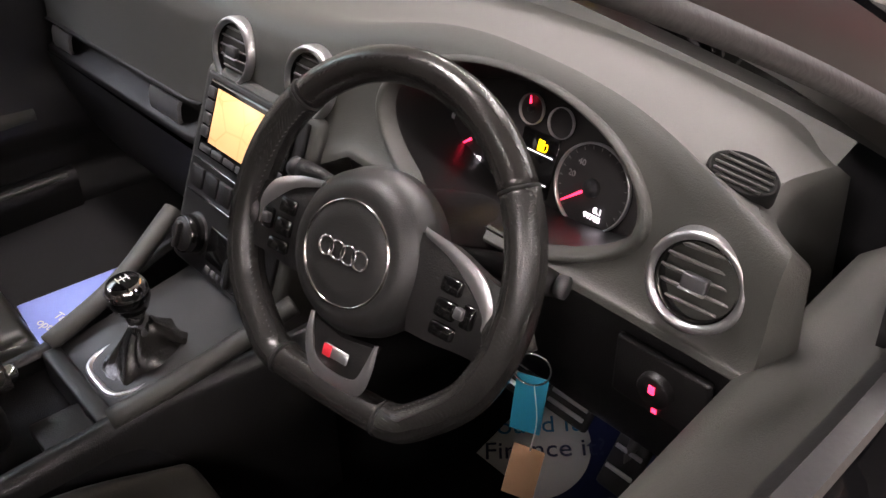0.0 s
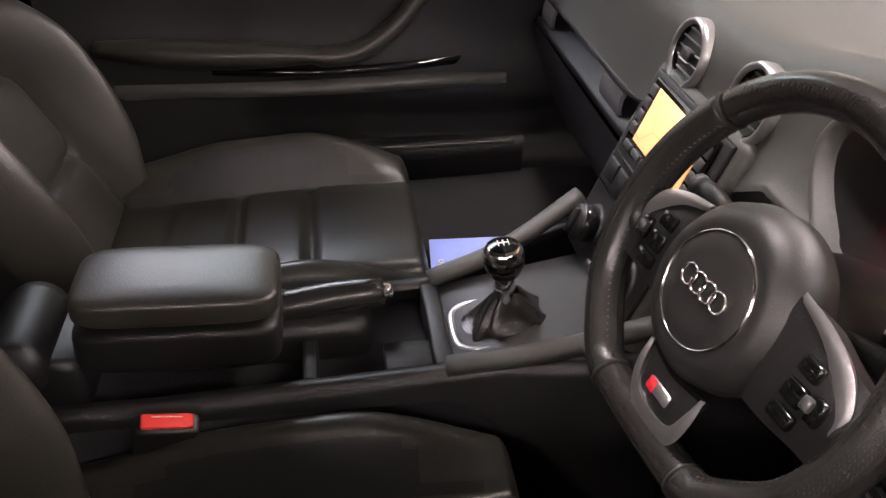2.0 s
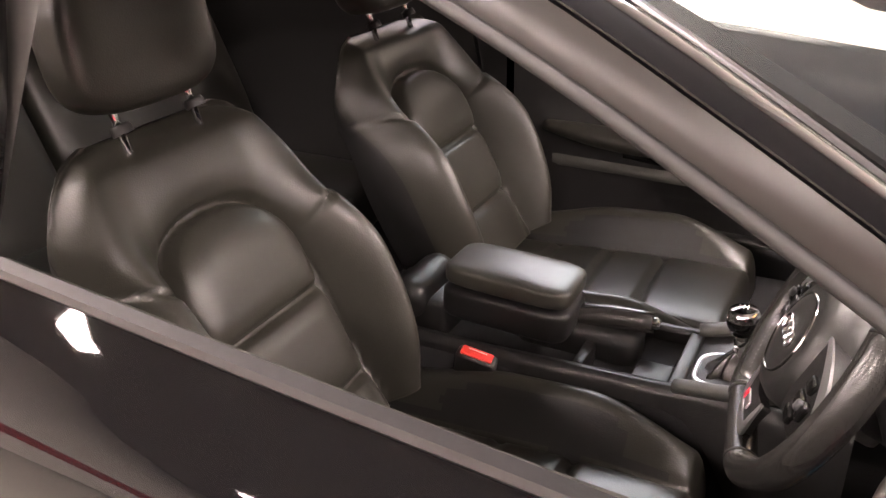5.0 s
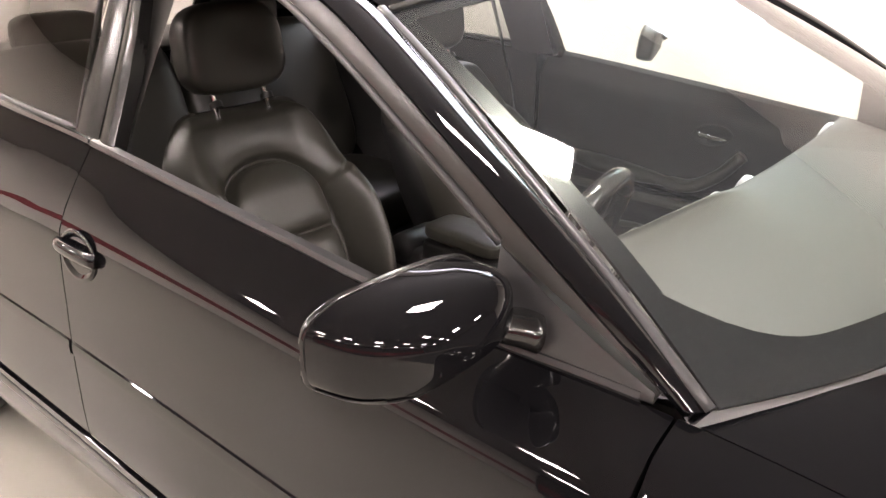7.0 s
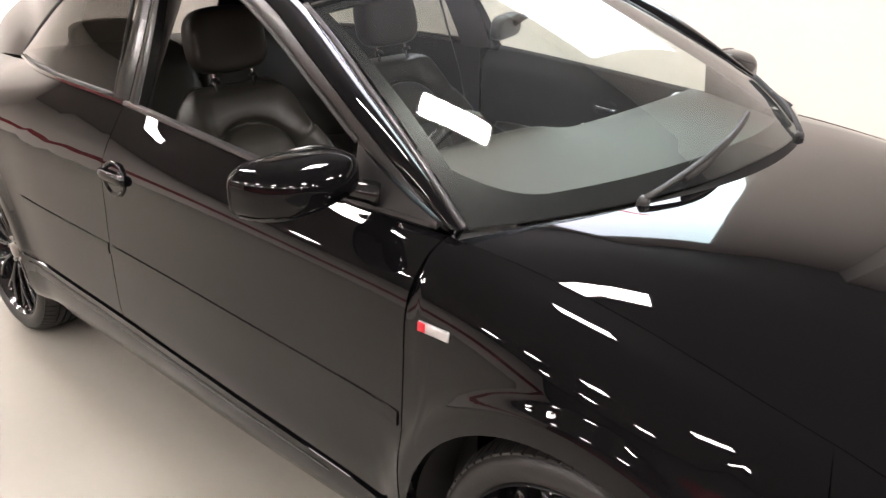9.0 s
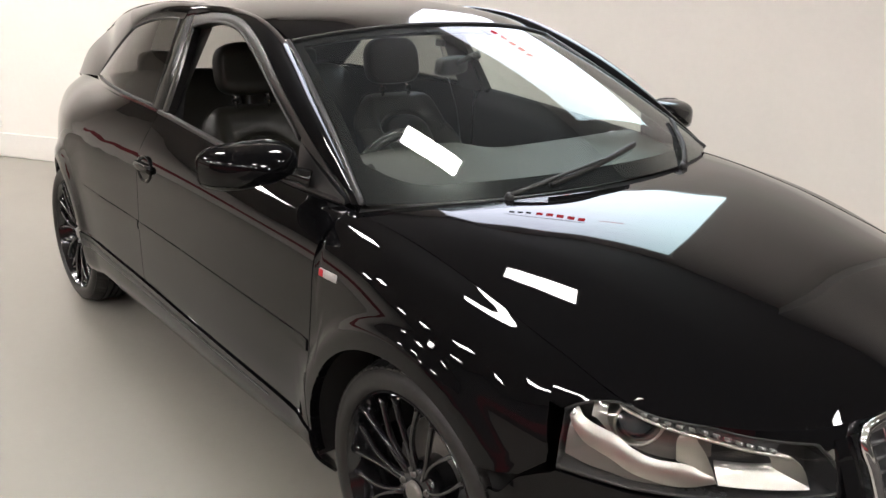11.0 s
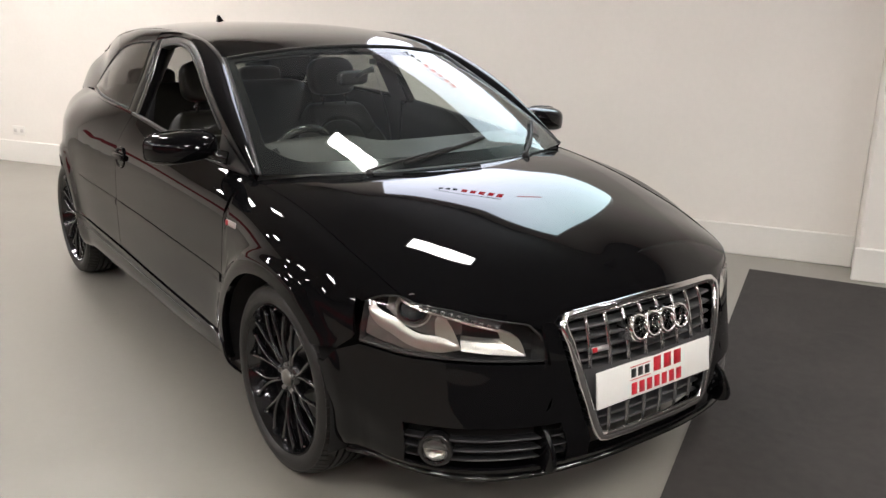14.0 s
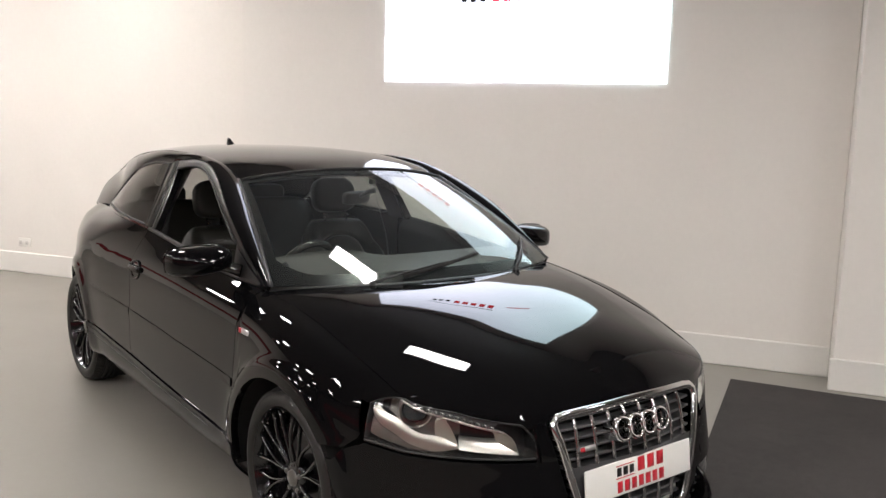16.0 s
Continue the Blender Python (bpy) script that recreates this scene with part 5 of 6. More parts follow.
def dial(x, y, r, needle, start=225, sweep=270, numbers=()):
    m = CL @ Matrix.Translation((x, y, 0))
    d = part("dial", lathe([(.0005, 0), (r * .96, 0)], 40, m), DIAL_FACE, cluster)
    part("bezel", lathe([(r * .955, .0), (r * .96, .004), (r, .004), (r * 1.005, 0)], 48, m), SATIN_ALU, d)
    for k in range(int(sweep / 15) + 1):
        a = radians(start - k * 15)
        t = m @ Matrix.Rotation(a, 4, "Z")
        part("tick", rbox((r * .84, -.0004, .0006), (r * .92, .0004, .0012), .0002, 1, t), DIAL_INK, d)
    if needle is not None:
        t = m @ Matrix.Rotation(radians(needle), 4, "Z")
        bmn = bmesh.new()
        vs = [bmn.verts.new(t @ Vector(p)) for p in ((.006, -.0016, .004), (r * .86, -.0006, .004), (r * .86, .0006, .004), (.006, .0016, .004))]
        bmn.faces.new(vs)
        part("needle", bmn, RED_GLOW, d, "lit red needle")
        part("needle_hub", lathe([(.0005, .006), (r * .20, .006), (r * .22, .001)], 24, m), DARK_PLASTIC, d)
    for text, a in numbers:
        words(text, r * .2, DIAL_INK, m @ Matrix.Translation((r * .62 * math.cos(radians(a)), r * .62 * math.sin(radians(a)) - r * .07, .001)), d, centre=True)
    return d


dl = dial(-.108, .003, .045, 219)
dr = dial(.048, .003, .045, 219, numbers=(("20", 168), ("40", 132)))
dial(-.046, .053, .016, 105, 200, 120)
dial(-.006, .051, .016, None, 200, 120)
words("1443", .0095, WHITE_GLOW, CL @ Matrix.Translation((-.118, -.026, .001)), dl)
words("24.09.2020", .0078, WHITE_GLOW, CL @ Matrix.Translation((-.132, -.036, .001)), dl)
words("0.1", .0090, WHITE_GLOW, CL @ Matrix.Translation((.056, -.020, .001)), dr)
words("99705", .0085, WHITE_GLOW, CL @ Matrix.Translation((.046, -.028, .001)), dr)
info = part("display", rbox((-.052, -.032, -.002), (-.002, .034, .0005), .002, 1, CL), PIANO, cluster)
for y in (.012, -.018):
    part("display_line", rbox((-.048, y, .0008), (-.006, y + .0009, .0014), .0002, 1, CL), WHITE_GLOW, info)
part("fuel_icon", rbox((-.028, .015, .0008), (-.020, .027, .0016), .001, 1, CL), AMBER_GLOW, info, "amber fuel warning symbol")
part("fuel_icon_hose", tube([CL @ Vector(p) for p in ((-.0195, .023, .0012), (-.016, .024, .0012), (-.0155, .018, .0012), (-.018, .016, .0012))], .0007, 5), AMBER_GLOW, info)


# ---- vents ----
# slat grey is lightened to carry the sheen of the glossy blades
VENT_SLAT = material("vent_slat_sheen_grey", (0.17, 0.165, 0.16), 0.3, grain=0.15, scale=150)


def air_vent(y, z, r, nrm, label="round air vent with chrome ring", x=None):
    ob = thing("air_vent", label, "air vent", "dashboard vents")
    nrm = Vector(nrm).normalized()
    o = Vector((x if x is not None else dash_x(y, z), y, z)) - nrm * .002
    m = axes(o, Vector((0, -1, 0)), nrm)
    part("chrome_ring", lathe([(r * .84, .006), (r * .90, .011), (r, .011), (r * 1.05, .005), (r * 1.06, -.014)], 56, m), SATIN_ALU, ob, "satin chrome ring")
    part("inner_ring", lathe([(r * .78, .002), (r * .82, .008), (r * .85, .006)], 48, m), PIANO, ob)
    part("duct", lathe([(r * .84, .004), (r * .80, -.05), (.0005, -.05)], 32, m), WELL, ob)
    for k in range(-2, 3):
        h = k * r * .29
        w = math.sqrt(max((r * .80) ** 2 - h * h, 0)) * .97
        bm = bmesh.new()
        box(bm, (-w, -.0012, -.014), (w, .0012, .008), m @ Matrix.Translation((0, h, -.002)) @ Matrix.Rotation(radians(-28), 4, "X"))
        bevel(bm, .0008, 2)
        part("slat", bm, VENT_SLAT, ob)
    part("slider", rbox((-r * .27, -r * .16, .003), (r * .27, r * .16, .011), .002, 2, m), GREY_SLAT, ob, "grey tab")
    part("slider_trim", rbox((-r * .27, -r * .19, .006), (r * .27, -r * .15, .0125), .001, 1, m), SATIN_ALU, ob)
    return ob


air_vent(-.594, .912, .039, (-1, -.12, .22), x=-.625)
air_vent(.066, .901, .041, (-1, 0, .22))
air_vent(-.086, .906, .041, (-1, 0, .22))
air_vent(.585, .905, .044, (-1, .10, .20))

# demister slot on the dash end
sp = thing("demister_grille", "oval slotted grille set in the dashboard end", "grille")
m = axes((-.540, -.570, .962), Vector((.30, -1, -.25)), Vector((-.42, -.30, .86)))
part("surround", lathe([(.0005, .0005), (.021, .0005), (.022, .002), (.0235, .0), (.0245, -.022)], 40, m @ Matrix.Diagonal((1.25, .78, 1, 1))), WELL, sp)
for k in range(-2, 3):
    w = .0225 * math.sqrt(1 - (k / 3.1) ** 2)
    part("slot_bar", rbox((-w * 1.08, k * .0060 - .0012, .001), (w * 1.08, k * .0060 + .0010, .003), .0006, 1, m), DASH, sp)
# closed end of the dashboard
ends = [dash_point(-.655, t) for t in np.linspace(0, 1, 40)]
part("end_cap", grid([ends, [p + Vector((.01, -.012, -.012)) for p in ends], [Vector((p.x + .03, p.y - .02, p.z - .16)) for p in ends]]), DASH, dash)

# ---- lower dashboard: driver's side panel, light switch, glovebox ----
lower = thing("lower_dashboard", "black lower dashboard panel with light switch", "dashboard")
rows = []
for w in np.linspace(0, 1, 14):
    row = []
    for y in np.linspace(-.672, -.175, 40):
        a = Vector((dash_x(y, dash_low(y)) + .006, y, dash_low(y) + .004))
        row.append(Vector((a.x + .012 * math.sin(w * 3) + .10 * w**2.2, y, a.z - (.25 + .0) * w)))
    rows.append(row)
part("knee_panel", grid(rows), DARK_PLASTIC, lower)
m = axes((-.633, -.585, .805), Vector((0, -1, 0)), Vector((-1, 0, -.05)))
sw = part("light_switch", lathe([(.0005, .012), (.014, .012), (.016, .010), (.017, 0)], 32, m), DARK_PLASTIC, lower)
part("switch_surround", rbox((-.045, -.032, -.004), (.045, .032, .004), .006, 2, m), DARK_PLASTIC, lower)
part("switch_light", rbox((-.003, .000, .0125), (.003, .009, .0135), .001, 1, m), RED_GLOW, sw, "lit red mark")
part("switch_light", rbox((-.002, -.028, .0042), (.003, -.023, .0050), .001, 1, m), RED_GLOW, lower)

glove = thing("glovebox", "dark glovebox below a recessed grab strip", "glovebox")
rows = []
for w in np.linspace(0, 1, 12):
    rows.append([Vector((-.655 + .02 * math.sin(w * 3) + .12 * w**2.4, y, .742 - .27 * w)) for y in np.linspace(.125, .672, 30)])
part("lid", grid(rows), DARK_PLASTIC, glove)
strip = []
for dz, dx in ((.0, .004), (-.004, -.006), (-.020, .022), (-.038, .022), (-.050, -.010), (-.062, -.012), (-.066, -.002)):
    strip.append([Vector((dash_x(y, dash_low(y)) + dx, y, dash_low(y) + dz)) for y in np.linspace(.14, .672, 30)])
part("grab_recess", grid(strip), DARK_PLASTIC, glove, "recessed grab strip")
for y0, y1 in ((.205, .290), (.580, .650)):
    st = [[Vector((dash_x(y, dash_low(y)) + dx - .002, y, dash_low(y) + dz)) for y in np.linspace(y0, y1, 8)]
          for dz, dx in ((-.012, .000), (-.020, -.004), (-.038, -.006), (-.046, -.004))]
    thick(part("aluminium_end", grid(st), SATIN_ALU, glove, "satin aluminium end piece"), .006)

# ---- centre stack ----
stack = thing("centre_console_stack", "black centre stack with lit navigation screen and climate knobs", "console")
ST = axes((-.668, -.004, .800), Vector((0, -1, 0)), Vector((-.93, 0, .37)))
part("stack_body", rbox((-.125, -.185, -.09), (.125, .088, -.004), .012, 3, ST), DASH, stack)
part("stack_face", rbox((-.108, -.175, -.006), (.108, .078, .001), .008, 3, ST), DARK_PLASTIC, stack)
nav = part("navigation_unit", rbox((-.092, -.024, -.002), (.092, .072, .006), .006, 3, ST), PIANO, stack)
part("map_screen", rbox((-.070, -.006, .0055), (.070, .064, .0066), .001, 1, ST), map_material(), nav, "lit orange navigation map")
for k in range(6):
    part("button", rbox((-.084 + k * .028, -.020, .005), (-.060 + k * .028, -.011, .0085), .002, 2, ST), GREY_SLAT, nav)
for x in (-.089, .073):
    for k in range(4):
        part("button", rbox((x, -.002 + k * .017, .005), (x + .016, .012 + k * .017, .0085), .002, 2, ST), GREY_SLAT, nav)
for y in (-.034, -.078):
    part("chrome_strip", rbox((-.100, y - .001, .001), (.100, y + .001, .004), .0005, 1, ST), CHROME, stack)
for k in range(6):
    part("switch", rbox((-.096 + k * .033, -.070, .001), (-.067 + k * .033, -.042, .006), .003, 2, ST), DARK_PLASTIC, stack)
for x in (-.062, .062):
    kn = part("climate_knob", lathe([(.0005, .026), (.019, .026), (.023, .022), (.025, .002), (.029, .001)], 36, ST @ Matrix.Translation((x, -.128, 0))), DARK_PLASTIC, stack)
    part("knob_ring", lathe([(.0225, .0225), (.0245, .022), (.0255, .004), (.024, .004)], 36, ST @ Matrix.Translation((x, -.128, 0)), closed=True), PIANO, kn)
    part("knob_grip", rbox((-.004, -.018, .025), (.004, .018, .034), .003, 2, ST @ Matrix.Translation((x, -.128, 0))), DARK_PLASTIC, kn)
part("climate_panel", rbox((-.03, -.150, .001), (.03, -.104, .004), .004, 2, ST), PIANO, stack)
for k in range(4):
    part("button", rbox((-.026 + k * .0135, -.166, .001), (-.015 + k * .0135, -.156, .005), .002, 1, ST), GREY_SLAT, stack)

# ---- tunnel console ----
console = thing("tunnel_console", "black tunnel console with storage slots", "console")
CY0, CY1 = -.105, .075


def con_z(x):
    return float(np.interp(x, [-1.5, -1.25, -.93, -.72], [.585, .585, .600, .640]))


rows = []
for y, dz in ((CY0 - .018, -.26), (CY0 - .010, -.012), (CY0 - .002, .004), (CY0 + .010, .004), (CY0 + .012, -.004)):
    rows.append([Vector((x, y - .055 * smooth(-.93, -.70, x) * (1 if y < -.05 else 0), con_z(x) + dz)) for x in np.linspace(-1.50, -.68, 30)])
part("side_wall", grid(rows), DARK_PLASTIC, console)
rows = [[Vector((p.x, CY0 + CY1 - p.y, p.z)) for p in r] for r in rows]
part("side_wall", grid(rows), DARK_PLASTIC, console)
part("tray_floor", grid([[Vector((x, y, con_z(x) - (.05 if x < -.935 else .004))) for x in (-1.5, -1.2, -.940, -.930, -.85, -.72)] for y in (CY0 + .01, CY1 - .01)]), DARK_PLASTIC, console)
part("divider", rbox((-1.090, CY0 + .010, .53), (-1.072, CY1 - .012, .598), .003, 2), DARK_PLASTIC, console)
part("slot_lid", rbox((-.995, CY0 + .012, .585), (-.938, CY0 + .062, .599), .003, 2), DARK_PLASTIC, console, "flat square slot lid")
part("bridge", rbox((-.938, CY0 + .010, .56), (-.915, CY1 - .012, .604), .004, 2), DARK_PLASTIC, console)
# aluminium-look rails up to the stack
for y0, y1, lb in ((CY0 + .002, CY0 - .058, ""), (CY1 - .006, CY1 + .045, "")):
    pts = line3([(-.925, y0, .606), (-.83, y0 + (y1 - y0) * .35, .632), (-.715, y1, .690)], 14)
    part("rail", tube(pts, .014, 8, flat=.8), DASH, console, "grey padded side rail")
# gear lever
gear = thing("gear_lever", "chrome and black gear lever in a leather gaiter", "gear lever")
GC = Vector((-.840, -.030, .606))


def sup(a, rx, ry, e=.5):
    return (abs(math.cos(a)) ** e * rx * (1 if math.cos(a) > 0 else -1), abs(math.sin(a)) ** e * ry * (1 if math.sin(a) > 0 else -1))


angs = np.linspace(0, 2 * math.pi, 40, endpoint=False)
fr = [GC + Vector((sup(a, .068, .047)[0], sup(a, .068, .047)[1] + .12 * sup(a, .068, .047)[0] * 0, .12 * sup(a, .068, .047)[0])) for a in angs]
part("gaiter_frame", tube(fr, .005, 8, closed=True), SATIN_ALU, gear, "satin chrome gaiter frame")
part("frame_plate", grid([[GC + Vector((sup(a, .082, .062)[0], sup(a, .082, .062)[1], .12 * sup(a, .082, .062)[0] - .005)) for a in angs], [p + Vector((0, 0, -.001)) for p in fr]], close=True), PIANO, gear)
rows = []
for w in np.linspace(0, 1, 12):
    k = (1 - w) ** .8
    row = []
    for i, a in enumerate(angs):
        sx, sy = sup(a, .064, .043)
        fold = .004 * math.sin(a * 7 + w * 9) * math.sin(math.pi * w)
        row.append(GC + Vector((sx * (k * .84 + .16) + fold, sy * (k * .76 + .24) + fold, .12 * sx * k + .048 * w - .012 * math.sin(w * math.pi))))
    rows.append(row)
part("gaiter", grid(rows, close=True), WHEEL_LEATHER, gear, "folded black leather gaiter")
KN = axes(GC + Vector((-.006, -.004, .038)), Vector((1, 0, 0)), Vector((-.08, .02, 1)))
part("stem", lathe([(.011, -.01), (.011, .012), (.013, .016), (.0125, .030), (.010, .036), (.0085, .040)], 24, KN), CHROME, gear, "chrome collar")
part("knob", lathe([(.009, .030), (.019, .038), (.0245, .052), (.024, .066), (.020, .074)], 32, KN), PIANO, gear)
part("knob_ring", lathe([(.0242, .060), (.0245, .066), (.0205, .0745), (.018, .076)], 32, KN), CHROME, gear)
part("knob_top", lathe([(.018, .0755), (.010, .0785), (.0005, .0795)], 32, KN), PIANO, gear, "black cap with gear pattern")
for x in (-.006, 0, .006):
    part("pattern_line", rbox((x - .0006, -.006, .0790), (x + .0006, .006, .0800), .0002, 1, KN), WHITE_PLATE, gear)
part("pattern_line", rbox((-.006, -.0006, .0790), (.006, .0006, .0801), .0002, 1, KN), WHITE_PLATE, gear)

# handbrake
hb = thing("handbrake", "black leather handbrake lever with chrome button", "handbrake")
pts = line3([(-1.20, .012, .590), (-1.12, .010, .618), (-1.03, .006, .636), (-.988, .004, .640)], 12)
part("lever", tube(pts, [.018, .020, .021, .022, .0225, .0225, .022, .0215, .021, .020, .019, .0175], 14), WHEEL_LEATHER, hb)
d = (pts[-1] - pts[-3]).normalized()
part("button", lathe([(.010, -.004), (.010, .006), (.007, .010), (.0005, .011)], 18, axes(pts[-1], Vector((0, 1, 0)), d)), CHROME, hb, "chrome release button")
part("gaiter", rbox((-1.22, -.028, .55), (-1.005, .048, .620), .024, 5), DARK_PLASTIC, hb)

# armrest
arm = thing("armrest", "leather-topped folding centre armrest", "armrest")


def pillow(lo, hi, e=.35, n=30, m=24, crown=0.0):
    """A cushion-like box with soft edges."""
    c, h = (Vector(lo) + Vector(hi)) / 2, (Vector(hi) - Vector(lo)) / 2
    rows = []
    for b in np.linspace(-math.pi / 2, math.pi / 2, m):
        row = []
        cb, sb = abs(math.cos(b)) ** e, abs(math.sin(b)) ** e * (1 if b > 0 else -1)
        for a in np.linspace(0, 2 * math.pi, n, endpoint=False):
            ca, sa = math.cos(a), math.sin(a)
            x, y = cb * abs(ca) ** e * (1 if ca > 0 else -1), cb * abs(sa) ** e * (1 if sa > 0 else -1)
            row.append(c + Vector((h.x * x, h.y * y, h.z * sb + (crown * (1 - x * x) * (1 - y * y) if sb > 0 else 0))))
        rows.append(row)
    return grid(rows, close=True)


AR = Matrix.Translation((-1.235, -.018, .672)) @ Matrix.Rotation(radians(2), 4, "Y")
bm = pillow((-.100, -.061, -.004), (.126, .061, .033), .36, 44, 26, .004)
bm.transform(AR)
part("lid_pad", bm, LEATHER, arm, "dark leather pad")
bm = pillow((-.102, -.061, -.068), (.126, .061, -.007), .30, 40, 20)
bm.transform(AR)
part("lid_base", bm, DARK_PLASTIC, arm)
part("hinge", lathe([(.0005, -.068), (.034, -.066), (.038, -.05), (.038, .05), (.034, .066), (.0005, .068)], 28, axes((-1.40, -.018, .625), Vector((1, 0, 0)), Vector((0, 1, 0)))), DARK_PLASTIC, arm)
part("bracket", rbox((-1.46, -.075, .54), (-1.33, .040, .63), .012, 2), DARK_PLASTIC, arm)

# belt buckle
for y, lb in ((-.165, "red seat-belt buckle beside the driver seat"), (.130, "red seat-belt buckle beside the passenger seat")):
    bk = thing("belt_buckle", lb, "buckle", "belt buckles")
    m = axes((-1.235, y + (.022 if y < 0 else 0), .588), Vector((1, 0, .25)), Vector((.25, -.25 if y < 0 else .25, 1)))
    part("buckle_body", rbox((-.034, -.013, -.08), (.034, .013, .010), .006, 2, m), DARK_PLASTIC, bk)
    part("release_button", rbox((-.027, -.009, .0095), (.027, .009, .015), .003, 2, m), material("red_buckle_plastic", (0.75, 0.05, 0.04), 0.4, grain=0.1, scale=80, emit=(0.8, 0.05, 0.03), strength=0.0), bk, "red release button")
    part("slot_line", rbox((-.016, .003, .0148), (.016, .0045, .0156), .0003, 1, m), WHITE_PLATE, bk)


# ---- front seats ----
def seat(yc, label, slid=0.0, drop=0.0):
    ob = thing("front_seat", label, "seat", "front seats")
    base = Vector((-1.395, yc, .515))
    U = Vector((-.452, 0, .892)).normalized()
    N = Vector((U.z, 0, -U.x))
    L = .560
    half = hermite([0, .15, .35, .52, .62, .66, .72, .78, .86, .94, .98, 1.0], [.200, .222, .234, .230, .222, .220, .220, .218, .206, .180, .155, .125])
    amp = hermite([0, .15, .35, .50, .60, .68, .80, 1.0], [.058, .086, .096, .088, .066, .040, .018, .0])
    arch_top, join = .80 - drop, .60 - .65 * drop

    def front(a, b):
        """Height of the padding over the seat's back plane."""
        k = abs(a)
        y = a * half(b)
        h = amp(b) * smooth(.50, .80, k)
        h -= .085 * max((k - .80) / .20, 0) ** 2.2
        h -= .06 * max((b - .90) / .10, 0) ** 2
        # insert with its arch, cross seams, and the shoulder seam
        q = max((b - arch_top + .24) / .24, 0)
        wi = .134 * max(1 - q ** 2.4, 0) ** (1 / 2.4) if q < 1 else -1
        inside = wi > 0 and abs(y) < wi
        if q <= 0:
            de = abs(abs(y) - .134)
        else:
            de = abs(((abs(y) / .134) ** 2.4 + q ** 2.4) ** (1 / 2.4) - 1) * .13
        h -= .024 * math.exp(-((de / .007) ** 2)) + .012 * math.exp(-((de / .028) ** 2))
        if inside:
            w = smooth(0, .024, wi - abs(y))
            h += .020 * w * (1 - .6 * smooth(arch_top - .16, arch_top, b))
            for bs in (.215 - drop * 1.6, .49 - drop * 1.4):
                h -= .016 * w * math.exp(-(((b - bs) * L / .006) ** 2)) + .008 * w * math.exp(-(((b - bs) * L / .022) ** 2))
        # the wing's upper seam, running out from the insert to the edge
        if b < .86 and not inside:
            ds = (b - join) * L - (abs(y) - .13) * .72
            h -= .011 * math.exp(-((ds / .0045) ** 2)) * smooth(.130, .145, abs(y))
            h += .005 * smooth(.004, -.010, ds) * smooth(.13, .17, abs(y)) * smooth(.2, .5, b)
        return max(h, .003 - rear(a, b))

    def rear(a, b):
        return .115 - .05 * smooth(.7, 1, b) - .03 * abs(a) ** 4

    bs = np.linspace(0, 1, 110)
    rows = []
    for b in bs:
        h = half(b)
        row = []
        for a in np.linspace(-1, 1, 100):
            row.append(base + U * (L * b) + Vector((0, a * h, 0)) + N * front(a, b))
        for a in (.985, .90, .5, 0, -.5, -.90, -.985):
            row.append(base + U * (L * b) + Vector((0, a * h, 0)) - N * rear(a, b))
        rows.append(row)
    bm = grid(rows, close=True)
    bm.verts.ensure_lookup_table()
    n = len(rows[0])
    top = list(bm.verts)[-n:]
    bm.faces.new(top)
    bm.faces.new(list(bm.verts)[:n][::-1])
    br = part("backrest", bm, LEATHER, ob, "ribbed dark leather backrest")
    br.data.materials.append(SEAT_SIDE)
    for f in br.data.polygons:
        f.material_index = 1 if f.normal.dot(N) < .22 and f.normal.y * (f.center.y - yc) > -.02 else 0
    # cushion
    rows = []
    for t in np.linspace(0, 1, 74):
        row = []
        x = -1.455 + .545 * min(t / .86, 1.0)
        roll = max(t - .86, 0) / .14
        for a in np.linspace(-1, 1, 70):
            k = abs(a)
            y = a * (.262 - .02 * t)
            z = .495 + .030 * smooth(0, .8, t)
            z += (.040 + .034 * smooth(.05, .40, t)) * (1 - smooth(.58, .98, t)) * smooth(.56, .80, k)
            z -= .10 * max((k - .82) / .18, 0) ** 2.0
            z += .012 * (1 - (min(k, .56) / .56) ** 4)
            for xs, d in ((-1.07, .015), (-1.19, .010), (-1.31, .008)):
                if k < .56:
                    z -= d * math.exp(-(((x - xs) / .008) ** 2))
            z -= .014 * math.exp(-(((k - .57) * .25 / .008) ** 2)) * (1 - smooth(.80, .95, t))
            xx = x + .030 * math.sin(roll * math.pi / 2) - .012 * roll * roll
            row.append(Vector((xx, yc + y, z - .105 * (1 - math.cos(roll * math.pi / 2)))))
        row += [Vector((row[-1].x - .005, yc + .235, .40)), Vector((row[-1].x - .005, yc - .235, .40))]
        rows.append(row)
    bm = grid(rows, close=True)
    vs = list(bm.verts)
    bm.faces.new(vs[-72:])
    bm.faces.new(vs[:72][::-1])
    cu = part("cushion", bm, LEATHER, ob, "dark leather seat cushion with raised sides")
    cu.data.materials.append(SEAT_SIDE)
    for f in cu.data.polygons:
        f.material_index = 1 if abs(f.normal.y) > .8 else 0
    part("seat_base", rbox((-1.46, yc - .235, .31), (-.98, yc + .235, .42), .02, 2), DARK_PLASTIC, ob)
    # headrest on two posts
    bm = pillow((-.058, -.132, -.100), (.050, .132, .098), .55, 44, 30)
    for v in bm.verts:
        if v.co.x > 0:
            v.co.x -= .018 * (1 - (v.co.y / .13) ** 2) * (1 - (v.co.z / .1) ** 2)
        v.co.y *= 1 - .10 * (v.co.z > 0) * (v.co.z / .098) ** 2
    bm.transform(Matrix.Translation((-1.680, yc, 1.128)) @ Matrix.Rotation(radians(-10), 4, "Y"))
    part("headrest", bm, LEATHER, ob, "dark leather headrest")
